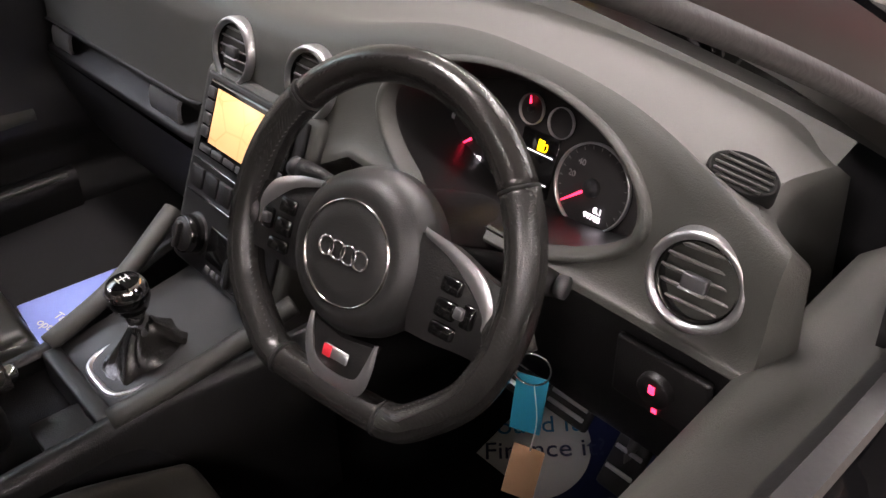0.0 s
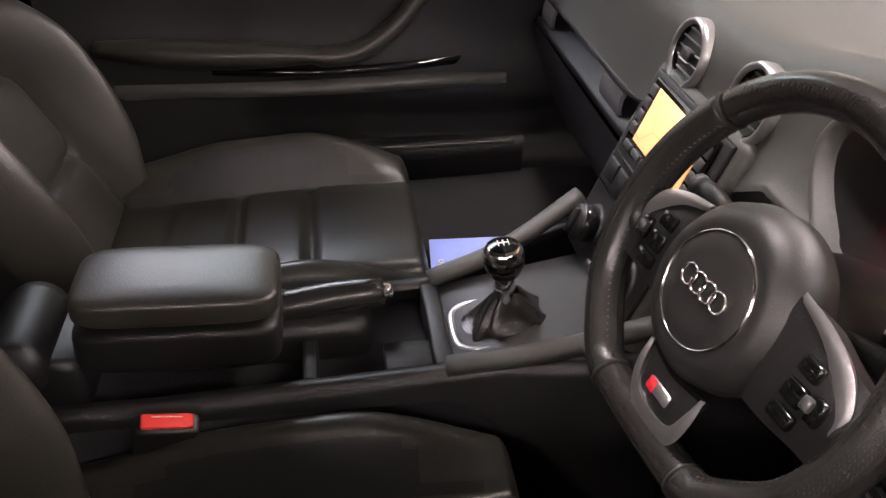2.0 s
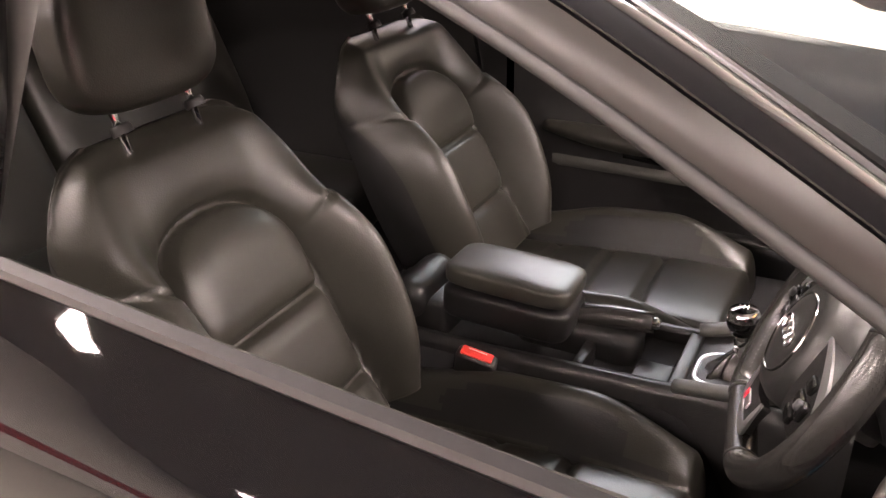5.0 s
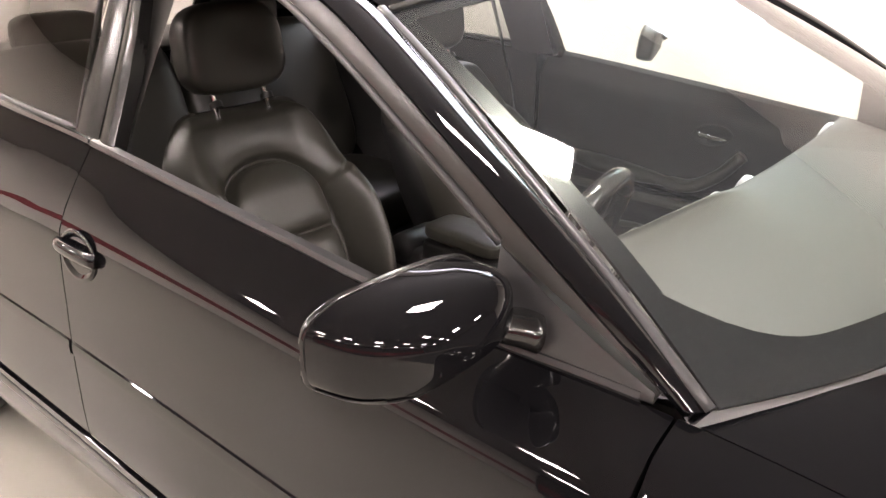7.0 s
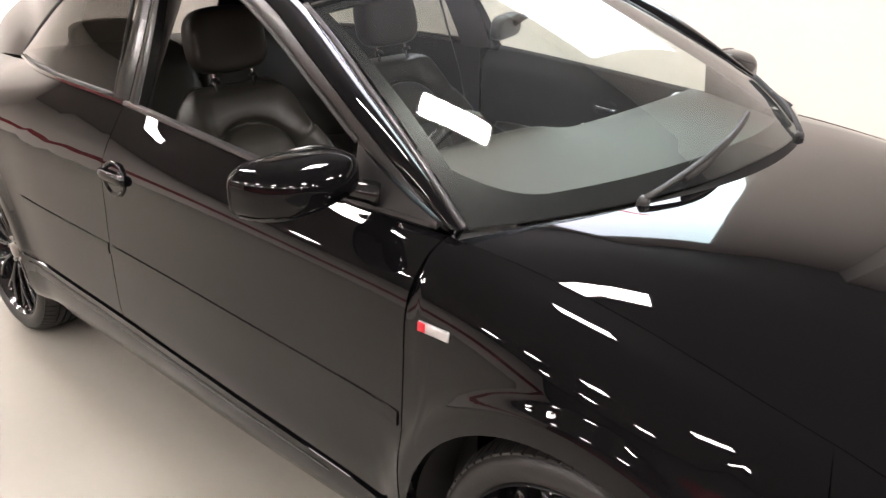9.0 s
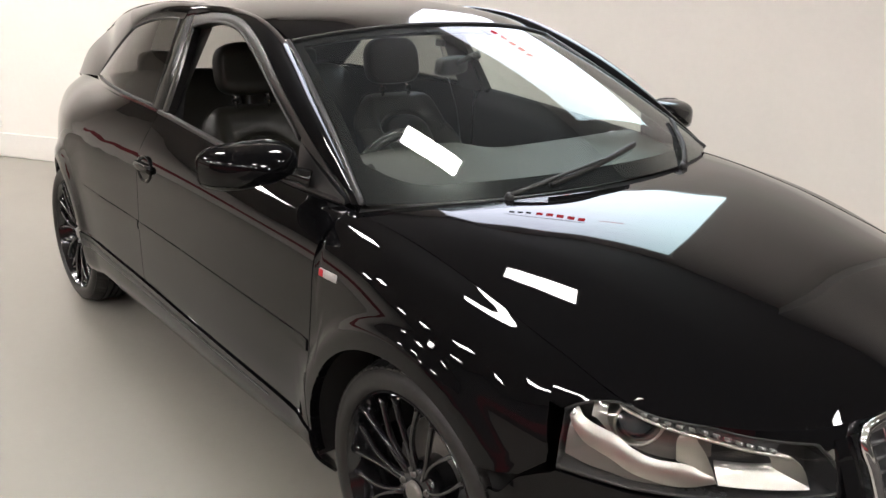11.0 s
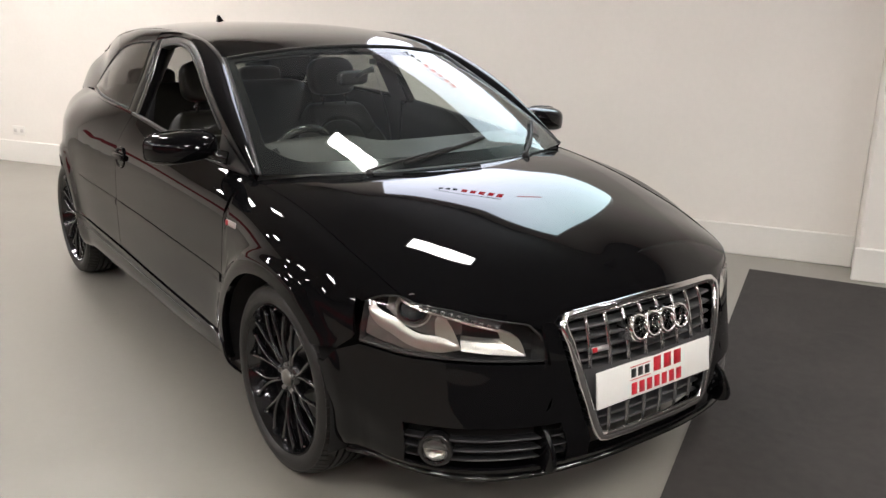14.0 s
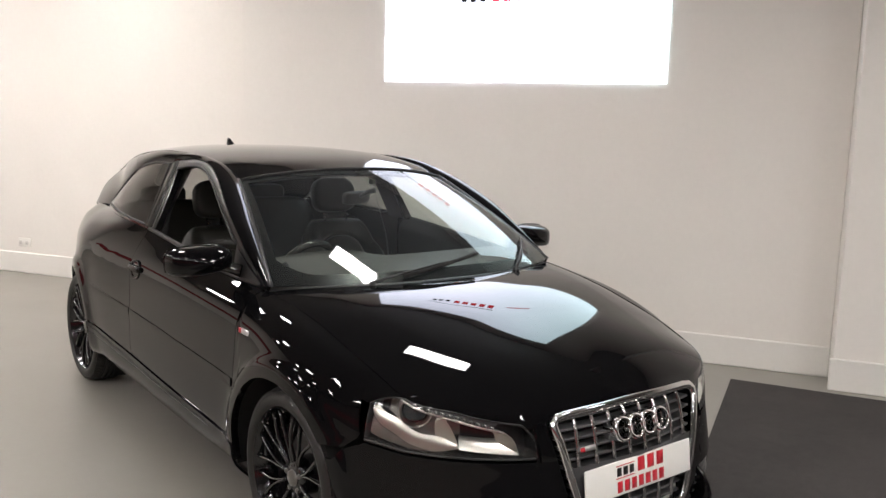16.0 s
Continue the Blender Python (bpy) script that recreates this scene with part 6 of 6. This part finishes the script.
    for s in (-.069, .069):
        part("headrest_post", tube([Vector((-1.640, yc + s, .96)), Vector((-1.690, yc + s, 1.11))], .006, 10), CHROME, ob)
        part("post_guide", lathe([(.007, .004), (.013, .004), (.015, 0), (.015, -.01)], 16, axes((-1.654, yc + s, 1.014), Vector((0, 1, 0)), U)), DARK_PLASTIC, ob)
    part("recliner_cover", rbox((-1.46, yc - .262, .42), (-1.30, yc - .245, .56), .01, 2), DARK_PLASTIC, ob)
    ob.location.x = slid
    return ob


seat(-.360, "dark leather driver sports seat with headrest", .035, .055)
seat(.350, "dark leather passenger sports seat with headrest", -.012)

# rear bench
bench = thing("bench_seat", "dark leather bench seat behind the front seats", "seat")
for y in (-.33, .33):
    bm = pillow((-.07, -.32, -.28), (.07, .32, .28), .4, 32, 20)
    bm.transform(Matrix.Translation((-2.42, y, .78)) @ Matrix.Rotation(radians(-22), 4, "Y"))
    part("backrest", bm, LEATHER, bench)
    bm = pillow((-.25, -.31, -.08), (.25, .31, .08), .4, 32, 16)
    bm.transform(Matrix.Translation((-2.08, y, .50)))
    part("cushion", bm, LEATHER, bench)
    bm = pillow((-.045, -.13, -.06), (.045, .13, .06), .5, 28, 16)
    bm.transform(Matrix.Translation((-2.53, y, 1.07)))
    part("headrest", bm, LEATHER, bench)

# ---- steering wheel ----
sw = thing("steering_wheel", "flat-bottomed black leather sports steering wheel", "steering wheel")
SW = axes((-.744, -.350, .872), Vector((.13, -1, 0)), Vector((-.894, -.137, .428)))
R, FLAT = .160, -.135
HUB = SW @ Matrix.Translation((-.004, -.004, 0))


def rim_pt(d):
    """On the rim by angle in degrees; a straight foot with rounded corners."""
    a = radians(d)
    x, y = R * .955 * math.cos(a), R * math.sin(a)
    if y < 0:
        k = smooth(-.07, FLAT, y)
        x *= 1 - .10 * k * (1 if abs(x) > .06 else abs(x) / .06)
    if y < FLAT + .012:
        y = FLAT + .012 - .012 * (1 - math.exp(-(FLAT + .012 - y) / .012))
    return Vector((x, y, 0))


def rim_arc(d0, d1, n):
    return [SW @ rim_pt(d) for d in np.linspace(d0, d1, n)]


up = SW.to_3x3() @ Vector((0, 0, 1))
part("rim_top", tube(rim_arc(37, 138, 40), .0160, 18, up=up, flat=1.1), WHEEL_LEATHER, sw, "smooth leather upper rim")
part("rim_grip", tube(rim_arc(-63, 37, 44), .0165, 18, up=up, flat=1.15), PERFORATED, sw, "perforated leather grip")
part("rim_grip", tube(rim_arc(138, 243, 44), .0165, 18, up=up, flat=1.15), PERFORATED, sw, "perforated leather grip")
part("rim_bottom", tube(rim_arc(243, 297, 30), .0160, 18, up=up, flat=1.1), WHEEL_LEATHER, sw, "flat smooth lower rim")
for dgr in (37, 138, 243, 297):
    part("stitch_ring", tube(rim_arc(dgr - .5, dgr + .5, 3), .0169, 18, up=up, flat=1.15), SEAM, sw)
# stitching along the inside of the grips
for d0, d1 in ((-60, 36), (140, 241)):
    for dgr in np.arange(d0, d1, 2.2):
        p = rim_pt(dgr) * .905
        t = (rim_pt(dgr + 1) - rim_pt(dgr - 1)).normalized()
        part("stitch", tube([SW @ (p + t * -.002 + Vector((0, 0, .005))), SW @ (p + t * .002 + Vector((0, 0, .009)))], .0006, 4), GREY_SLAT, sw)
bm = lathe([(.0005, .029), (.030, .0285), (.044, .027), (.0465, .025), (.049, .0265), (.062, .022), (.071, .010), (.0745, -.008), (.072, -.028), (.05, -.035)], 56, HUB @ Matrix.Diagonal((1.0, 1.02, 1, 1)))
part("airbag_cover", bm, HUB_GREY, sw, "round black airbag cover")
part("cover_ring", lathe([(.0450, .0255), (.0456, .0280), (.0468, .0280), (.0476, .0255)], 56, HUB), CHROME, sw, "thin chrome ring")
for k in range(4):
    part("emblem_ring", lathe([(.0074, .0285), (.0077, .0312), (.0090, .0312), (.0093, .0285)], 28, HUB @ Matrix.Translation(((k - 1.5) * .0128, .001, 0)), closed=True), CHROME, sw)
for s in (-1, 1):
    pts_top = [SW @ Vector((s * x + .004, y, z)) for x, y, z in ((.052, .038, .012), (.082, .036, .010), (.112, .026, .007), (.150, .016, .002))]
    pts_low = [SW @ Vector((s * x + .004, y, z)) for x, y, z in ((.060, -.046, .010), (.085, -.046, .009), (.115, -.044, .006), (.150, -.046, .002))]
    sp = part("spoke", grid(ribbon(line3(pts_top, 14), line3(pts_low, 14), 6, .004, up)), DARK_PLASTIC, sw)
    thick(sp, .022)
    # bright trim: a flat wedge along the top that turns down beside the grip
    o = line3([SW @ Vector((s * x + .002, y, z)) for x, y, z in ((.058, .044, .015), (.090, .038, .014), (.122, .022, .011), (.134, .002, .008), (.131, -.020, .007))], 24)
    i = line3([SW @ Vector((s * x + .002, y, z)) for x, y, z in ((.060, .037, .015), (.090, .026, .014), (.112, .010, .011), (.125, -.004, .009), (.128, -.020, .007))], 24)
    thick(part("spoke_trim", grid(ribbon(o, i, 3, .0015, up)), SATIN_ALU, sw, "satin aluminium spoke trim"), .004)
    for i, (x, y, w, h) in enumerate(((.094, .008, .010, .007), (.094, -.012, .010, .008), (.116, -.010, .006, .010), (.096, -.030, .012, .006))):
        part("button", rbox((s * x - w + .004, y - h, .010), (s * x + w + .004, y + h, .017), .0025, 2, SW), PIANO, sp)
    part("thumb_roller", rbox((s * .112 - .003, -.014, .014), (s * .112 + .006, -.004, .021), .002, 2, SW), GREY_SLAT, sp)
    # leather flare where the spoke joins the rim
    part("grip_flare", tube([SW @ Vector((s * .132, -.012, .001)), SW @ Vector((s * .142, -.014, .001)), SW @ Vector((s * .155, -.016, 0))], [.012, .020, .026], 14, up=up, flat=.62), PERFORATED, sw)
LOW = SW @ Matrix.Translation((.009, 0, 0))
a = [LOW @ Vector((x, -.072 - .006 * (1 - abs(x) / .034), .016)) for x in np.linspace(-.034, .034, 12)]
b = [LOW @ Vector((x, -.126, .008)) for x in np.linspace(-.022, .022, 12)]
lowsp = part("lower_spoke", grid(ribbon(a, b, 8, .003, up)), DARK_PLASTIC, sw)
thick(lowsp, .012)
o = line3([LOW @ Vector(p) for p in ((-.040, -.068, .018), (-.040, -.092, .017), (-.030, -.120, .012), (0, -.130, .010), (.030, -.120, .012), (.040, -.092, .017), (.040, -.068, .018))], 36)
i = line3([LOW @ Vector(p) for p in ((-.036, -.068, .018), (-.031, -.090, .018), (-.024, -.106, .016), (0, -.112, .015), (.024, -.106, .016), (.031, -.090, .018), (.036, -.068, .018))], 36)
thick(part("spoke_trim", grid(ribbon(o, i, 3, .0015, up)), SATIN_ALU, sw, "satin aluminium U-shaped trim"), .004)
part("trim_badge", rbox((-.014, -.098, .0175), (.014, -.087, .0205), .0012, 1, LOW), SATIN_ALU, sw)
part("trim_badge_red", rbox((-.014, -.098, .0206), (-.004, -.087, .0214), .0008, 1, LOW), RED_INK, sw)
# column and stalks
col = thing("steering_column", "black steering column shroud with two stalks", "steering column")
part("shroud", lathe([(.058, -.030), (.060, -.05), (.064, -.12), (.056, -.24)], 36, SW @ Matrix.Diagonal((1.05, .85, 1, 1))), DARK_PLASTIC, col)
for s, l in ((-1, "indicator"), (1, "wiper")):
    pts = [SW @ Vector((s * x, y, -.055)) for x, y in ((.05, .012), (.09, .020), (.125, .024), (.150, .026))]
    st = part("stalk", tube(line3(pts, 10), [.008, .008, .0085, .009, .0095, .010, .0105, .011, .011, .009], 10, flat=1.3), DARK_PLASTIC, col)
    part("stalk_end", tube([pts[-1] + (pts[-1] - pts[-2]) * .15, pts[-1] + (pts[-1] - pts[-2]) * .45], .0105, 10), GREY_SLAT, st)
# key with ring and tags
key = thing("car_key", "car key on a ring with blue and brown tags", "key")
K0 = Vector((-.650, -.440, .815))
K1 = Vector((-.668, -.480, .790))
part("key_blade", tube([K0, K0.lerp(K1, .55), K0.lerp(K1, .9)], [.006, .007, .005], 10), DARK_METAL, key)
ringm = axes(K1 + Vector((-.004, -.002, -.012)), Vector((0, 1, 0)), Vector((-.85, -.5, .1)))
part("key_ring", tube([ringm @ Vector((.017 * math.cos(a), .017 * math.sin(a), 0)) for a in np.linspace(0, 2 * math.pi, 32, endpoint=False)], .0011, 6, closed=True), CHROME, key, "steel split ring")
BLUE_TAG = material("blue_plastic_tag", (0.02, 0.30, 0.48), 0.35, grain=0.1, scale=60)
BROWN_TAG = material("brown_card_tag", (0.34, 0.20, 0.11), 0.8, grain=0.2, scale=60, blotch=0.2)
tm = axes(ringm.translation + Vector((.004, .004, -.052)), Vector((.35, -.9, 0)), Vector((-.85, -.4, .2)))
part("blue_tag", rbox((-.015, -.026, -.0012), (.015, .034, .0012), .003, 2, tm), BLUE_TAG, key, "light blue plastic tag")
part("tag_string", tube(line3([ringm.translation + Vector((0, -.004, -.016)), ringm.translation + Vector((-.002, -.012, -.05)), ringm.translation + Vector((0, -.006, -.098))], 8), .0006, 5), WHITE_PLATE, key)
tm2 = axes(ringm.translation + Vector((.0, .0, -.130)), Vector((.45, -.85, -.1)), Vector((-.8, -.4, .3)))
part("brown_tag", rbox((-.016, -.030, -.0006), (.016, .026, .0006), .002, 1, tm2), BROWN_TAG, key, "brown card tag")


# ---- door cards ----
def door_card(side):
    door = DOOR_RIGHT if side < 0 else DOOR_LEFT
    ob = thing("door_card", "dark grained door card with armrest and map pocket", "door trim", "door cards")
    xs = np.linspace(-1.535, -.40, 50)

    rows = []
    for w in np.linspace(0, 1, 26):
        row = []
        for x in xs:
            zb = belt(x)[1]
            z = (zb + .012) + (.34 - zb - .012) * w
            inn = .016 + (.072 if side < 0 else .042) * smooth(-.01, .06, zb - z) + .010 * smooth(.20, .30, zb - z)
            if .36 < z < .575 and x > -1.19:
                inn -= .028 * min((z - .36) / .02, (.575 - z) / .012, (x + 1.19) / .03, 1) if z > .47 else .0
            inn += (.018 * smooth(-.95, -.60, x) * smooth(-.01, .05, zb - z) if side < 0 else 0)
            y = -(abs(belt(x)[0]) - inn)
            row.append(Vector((x, y if side < 0 else -y, z)))
        rows.append(row)
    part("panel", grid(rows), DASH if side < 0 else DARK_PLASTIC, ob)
    f = lambda x, y, z: Vector((x, y * side, z))
    # armrest with the pull rising to the front
    a = line3([f(-1.445, .690, .712), f(-1.30, .664, .708), f(-1.10, .655, .700), f(-.985, .658, .700), f(-.915, .664, .742), f(-.858, .672, .806)], 34)
    part("armrest", tube(a, [.016 + .016 * math.sin(math.pi * min(t * 1.6, 1)) if t < .62 else .024 - .010 * (t - .62) for t in np.linspace(0, 1, 34)], 14, flat=.85), LEATHER, ob, "padded armrest rising into a pull handle")
    strip = [line3([f(-1.25, .690, .664 + dz), f(-1.12, .672 - o, .662 + dz), f(-.90, .676 - o, .664 + dz), f(-.78, .692, .668 + dz)], 30) for dz, o in ((.007, 0), (.003, .006), (-.005, .006), (-.010, 0))]
    part("trim_strip", grid(strip), PIANO, ob, "gloss black trim strip")
    strip = [line3([f(-1.43, .690, .628 + dz), f(-1.1, .668 - o, .628 + dz), f(-.70, .684 - o, .630 + dz)], 24) for dz, o in ((.014, -.01), (.006, .006), (-.010, .006), (-.016, -.02))]
    part("pocket_upper_edge", grid(strip), DASH, ob)
    strip = [line3([f(-1.20, .700, .512 + dz), f(-1.0, .668 - o, .506 + dz), f(-.66, .680 - o, .500 + dz)], 24) for dz, o in ((.0, -.03), (.008, .0), (.004, .012), (-.03, .012), (-.10, .006))]
    part("pocket_lip", tube(line3([f(-1.10, .660, .512), f(-.95, .650, .509), f(-.68, .664, .504)], 16), .005, 8), DASH, ob)
    part("pocket", grid(strip), DARK_PLASTIC, ob, "map pocket")
    h = axes(f(-.955, .690, .842), Vector((1, 0, .10)), Vector((0, -side, .1)))
    part("release_handle", tube([h @ Vector(p) for p in ((-.045, .012, .002), (-.030, .002, .012), (.0, -.004, .018), (.030, -.008, .018), (.046, -.009, .010))], [.004, .006, .007, .006, .004], 10), CHROME, ob, "chrome inner release handle")
    part("handle_cup", lathe([(.040, .002), (.036, .004), (.030, -.004), (.0005, -.008)], 28, h @ Matrix.Diagonal((1.5, .8, 1, 1))), DARK_PLASTIC, ob)
    return ob


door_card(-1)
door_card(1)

# ---- inner trim: pillars, headliner, rear sides, floor ----
cabin = thing("cabin_lining", "dark cloth headliner and pillar trim", "lining")
rows = []
for u in np.linspace(0.02, .98, 26):
    ex, ey, ez = edge(u)
    mx, mz = mid(u)
    rows.append([Vector((mx + (ex - mx) * abs(k) ** 2.2, -ey * k, mz + (ez - mz) * abs(k) ** 2.6 - .045)) for k in np.linspace(-1, 1, 25)])
part("headliner", grid(rows), HEADLINER, cabin)
for side in (-1, 1):
    f = lambda pts: [Vector((p[0], p[1] * -side, p[2])) for p in pts]
    o = on_side([(a, b - .002) for a, b in FRAME_TOP], 40, side, -.036)
    i = f(line3([(x, y + .030, z - .030) for x, y, z in RAIL[:8]], 40))
    part("pillar_trim", grid(ribbon(o, i, 5, -.012)), TRIM_BLACK, cabin, "dark pillar trim")
    a = on_side([(-1.50, 1.0), (-1.50, 1.33)], 10, side, -.045)
    b = on_side([(-1.65, 1.0), (-1.65, 1.33)], 10, side, -.045)
    part("pillar_trim", grid(ribbon(a, b, 3, -.01)), HEADLINER, cabin)
    lo = [Vector((x, side * (abs(belt(x)[0]) - .05), .30)) for x in np.linspace(-1.56, -3.0, 20)]
    hi = [Vector((x, side * (abs(belt(x)[0]) - .045), belt(x)[1] + .005)) for x in np.linspace(-1.56, -3.0, 20)]
    part("rear_side_trim", grid(ribbon(lo, hi, 4)), DARK_PLASTIC, cabin)
    lo = [Vector((x, side * .73, .22)) for x in np.linspace(-.30, -.62, 6)]
    hi = [Vector((x, side * .68, .88)) for x in np.linspace(-.30, -.62, 6)]
    part("kick_panel", grid(ribbon(lo, hi, 4)), DARK_PLASTIC, cabin)
    # parcel shelf side and belt guide
    part("belt", tube([Vector((-1.66, side * .590, 1.20)), Vector((-1.62, side * .665, .90)), Vector((-1.56, side * .69, .50))], .018, 8, flat=.08), TRIM_BLACK, cabin)
    part("belt_guide", rbox((-1.68, side * .590 - .01, 1.185), (-1.63, side * .590 + .01, 1.215), .005, 2), SATIN_ALU, cabin)
part("parcel_shelf", rbox((-3.05, -.55, .965), (-2.60, .55, .985), .006, 2), HEADLINER, cabin)
part("bulkhead", grid([[Vector((-.135, y, z)) for y in (-.69, .69)] for z in (.24, .86)]), CARPET, cabin)
rows = []
for y in np.linspace(-.76, .76, 60):
    z = .265 + (.30 * (1 - smooth(.10, .17, abs(y + .015)))) + .165 * smooth(.16, .22, y)
    rows.append([Vector((x, y, z + .20 * smooth(-.26, -.15, x))) for x in np.linspace(-2.9, -.15, 34)])
tagged(part("cabin_floor", grid(rows), CARPET, None), "black carpeted cabin floor", "car floor")
# inner mirror
mir = thing("rear_view_mirror", "black rear-view mirror on the windscreen", "mirror")
bm = pillow((-.017, -.096, -.030), (.017, .096, .030), .45, 36, 18)
bm.transform(Matrix.Translation((-.770, -.075, 1.200)) @ Matrix.Rotation(radians(22), 4, "Z") @ Matrix.Rotation(radians(8), 4, "Y"))
part("mirror_shell", bm, DARK_PLASTIC, mir)
part("mirror_stalk", tube([Vector((-.755, -.065, 1.205)), Vector((-.735, -.04, 1.225)), Vector((-.700, -.02, 1.238))], [.009, .009, .013], 12), DARK_PLASTIC, mir)

# ---- pedals, paper mats and leaflet ----
ped = thing("pedals", "black rubber-faced foot pedals with studs", "pedals")
for y, w, h, z in ((-.375, .036, .028, .520), (-.270, .034, .028, .505), (-.470, .024, .055, .500)):
    m = axes((-.452, y, z), Vector((0, 1, 0)), Vector((-.8, 0, .6)))
    p = part("pedal_pad", rbox((-w, -h, -.006), (w, h, .006), .006, 2, m), RUBBER, ped)
    for k in (-.5, 0, .5):
        part("pedal_stud", rbox((-w * .8, k * h - .003, .006), (w * .8, k * h + .003, .009), .001, 1, m), SATIN_ALU, p)
    part("pedal_arm", tube([m @ Vector((0, h * .6, -.006)), Vector((-.40, y, z + .12)), Vector((-.34, y, z + .26))], .008, 8), DARK_METAL, p)
NAVY = material("navy_print", (0.012, 0.018, 0.075), 0.6, grain=0.15, scale=80)
PAPER = material("white_paper", (0.80, 0.80, 0.78), 0.75, grain=0.05, scale=60, blotch=0.06)
BLUE_INK = material("blue_print", (0.03, 0.20, 0.38), 0.6, grain=0.1, scale=80)
DARK_INK = material("dark_blue_print", (0.03, 0.04, 0.10), 0.6, grain=0.1, scale=80)
SOFT_BLUE = material("pale_blue_leaflet", (0.30, 0.38, 0.85), 0.55, grain=0.06, scale=60, blotch=0.12)
mat1 = thing("paper_floor_mat", "navy paper floor mat with a printed white disc", "floor mat")
MAT = axes((-.352, -.245, .276), Vector((.72, -.70, 0)), Vector((-.15, 0, 1)))
part("sheet", rbox((-.17, -.26, -.001), (.20, .16, .001), .0005, 1, MAT), NAVY, mat1)
part("printed_disc", lathe([(.0005, .0016), (.103, .0016), (.103, .001)], 48, MAT @ Matrix.Translation((-.01, -.01, 0)) @ Matrix.Diagonal((.92, 1.0, 1, 1))), PAPER, mat1, "white printed disc")
for text, size, x, y, ink in (("Found it", .046, -.085, .012, BLUE_INK), ("Finance it?", .046, -.085, -.036, DARK_INK)):
    words(text, size, ink, MAT @ Matrix.Translation((x, y, .002)), mat1)
leaf = thing("leaflet", "pale blue printed leaflet on the passenger floor", "leaflet")
LF = axes((-.806, .302, .447), Vector((1, -.08, .03)), Vector((-.03, -.05, 1)))
part("sheet", rbox((-.085, -.095, -.0006), (.085, .095, .0006), .0003, 1, LF), SOFT_BLUE, leaf)
words("Take a seat", .021, WHITE_PLATE, LF @ Matrix.Translation((-.048, .035, .001)) @ Matrix.Rotation(radians(-70), 4, "Z"), leaf)
words("options you", .021, WHITE_PLATE, LF @ Matrix.Translation((-.074, .035, .001)) @ Matrix.Rotation(radians(-70), 4, "Z"), leaf)
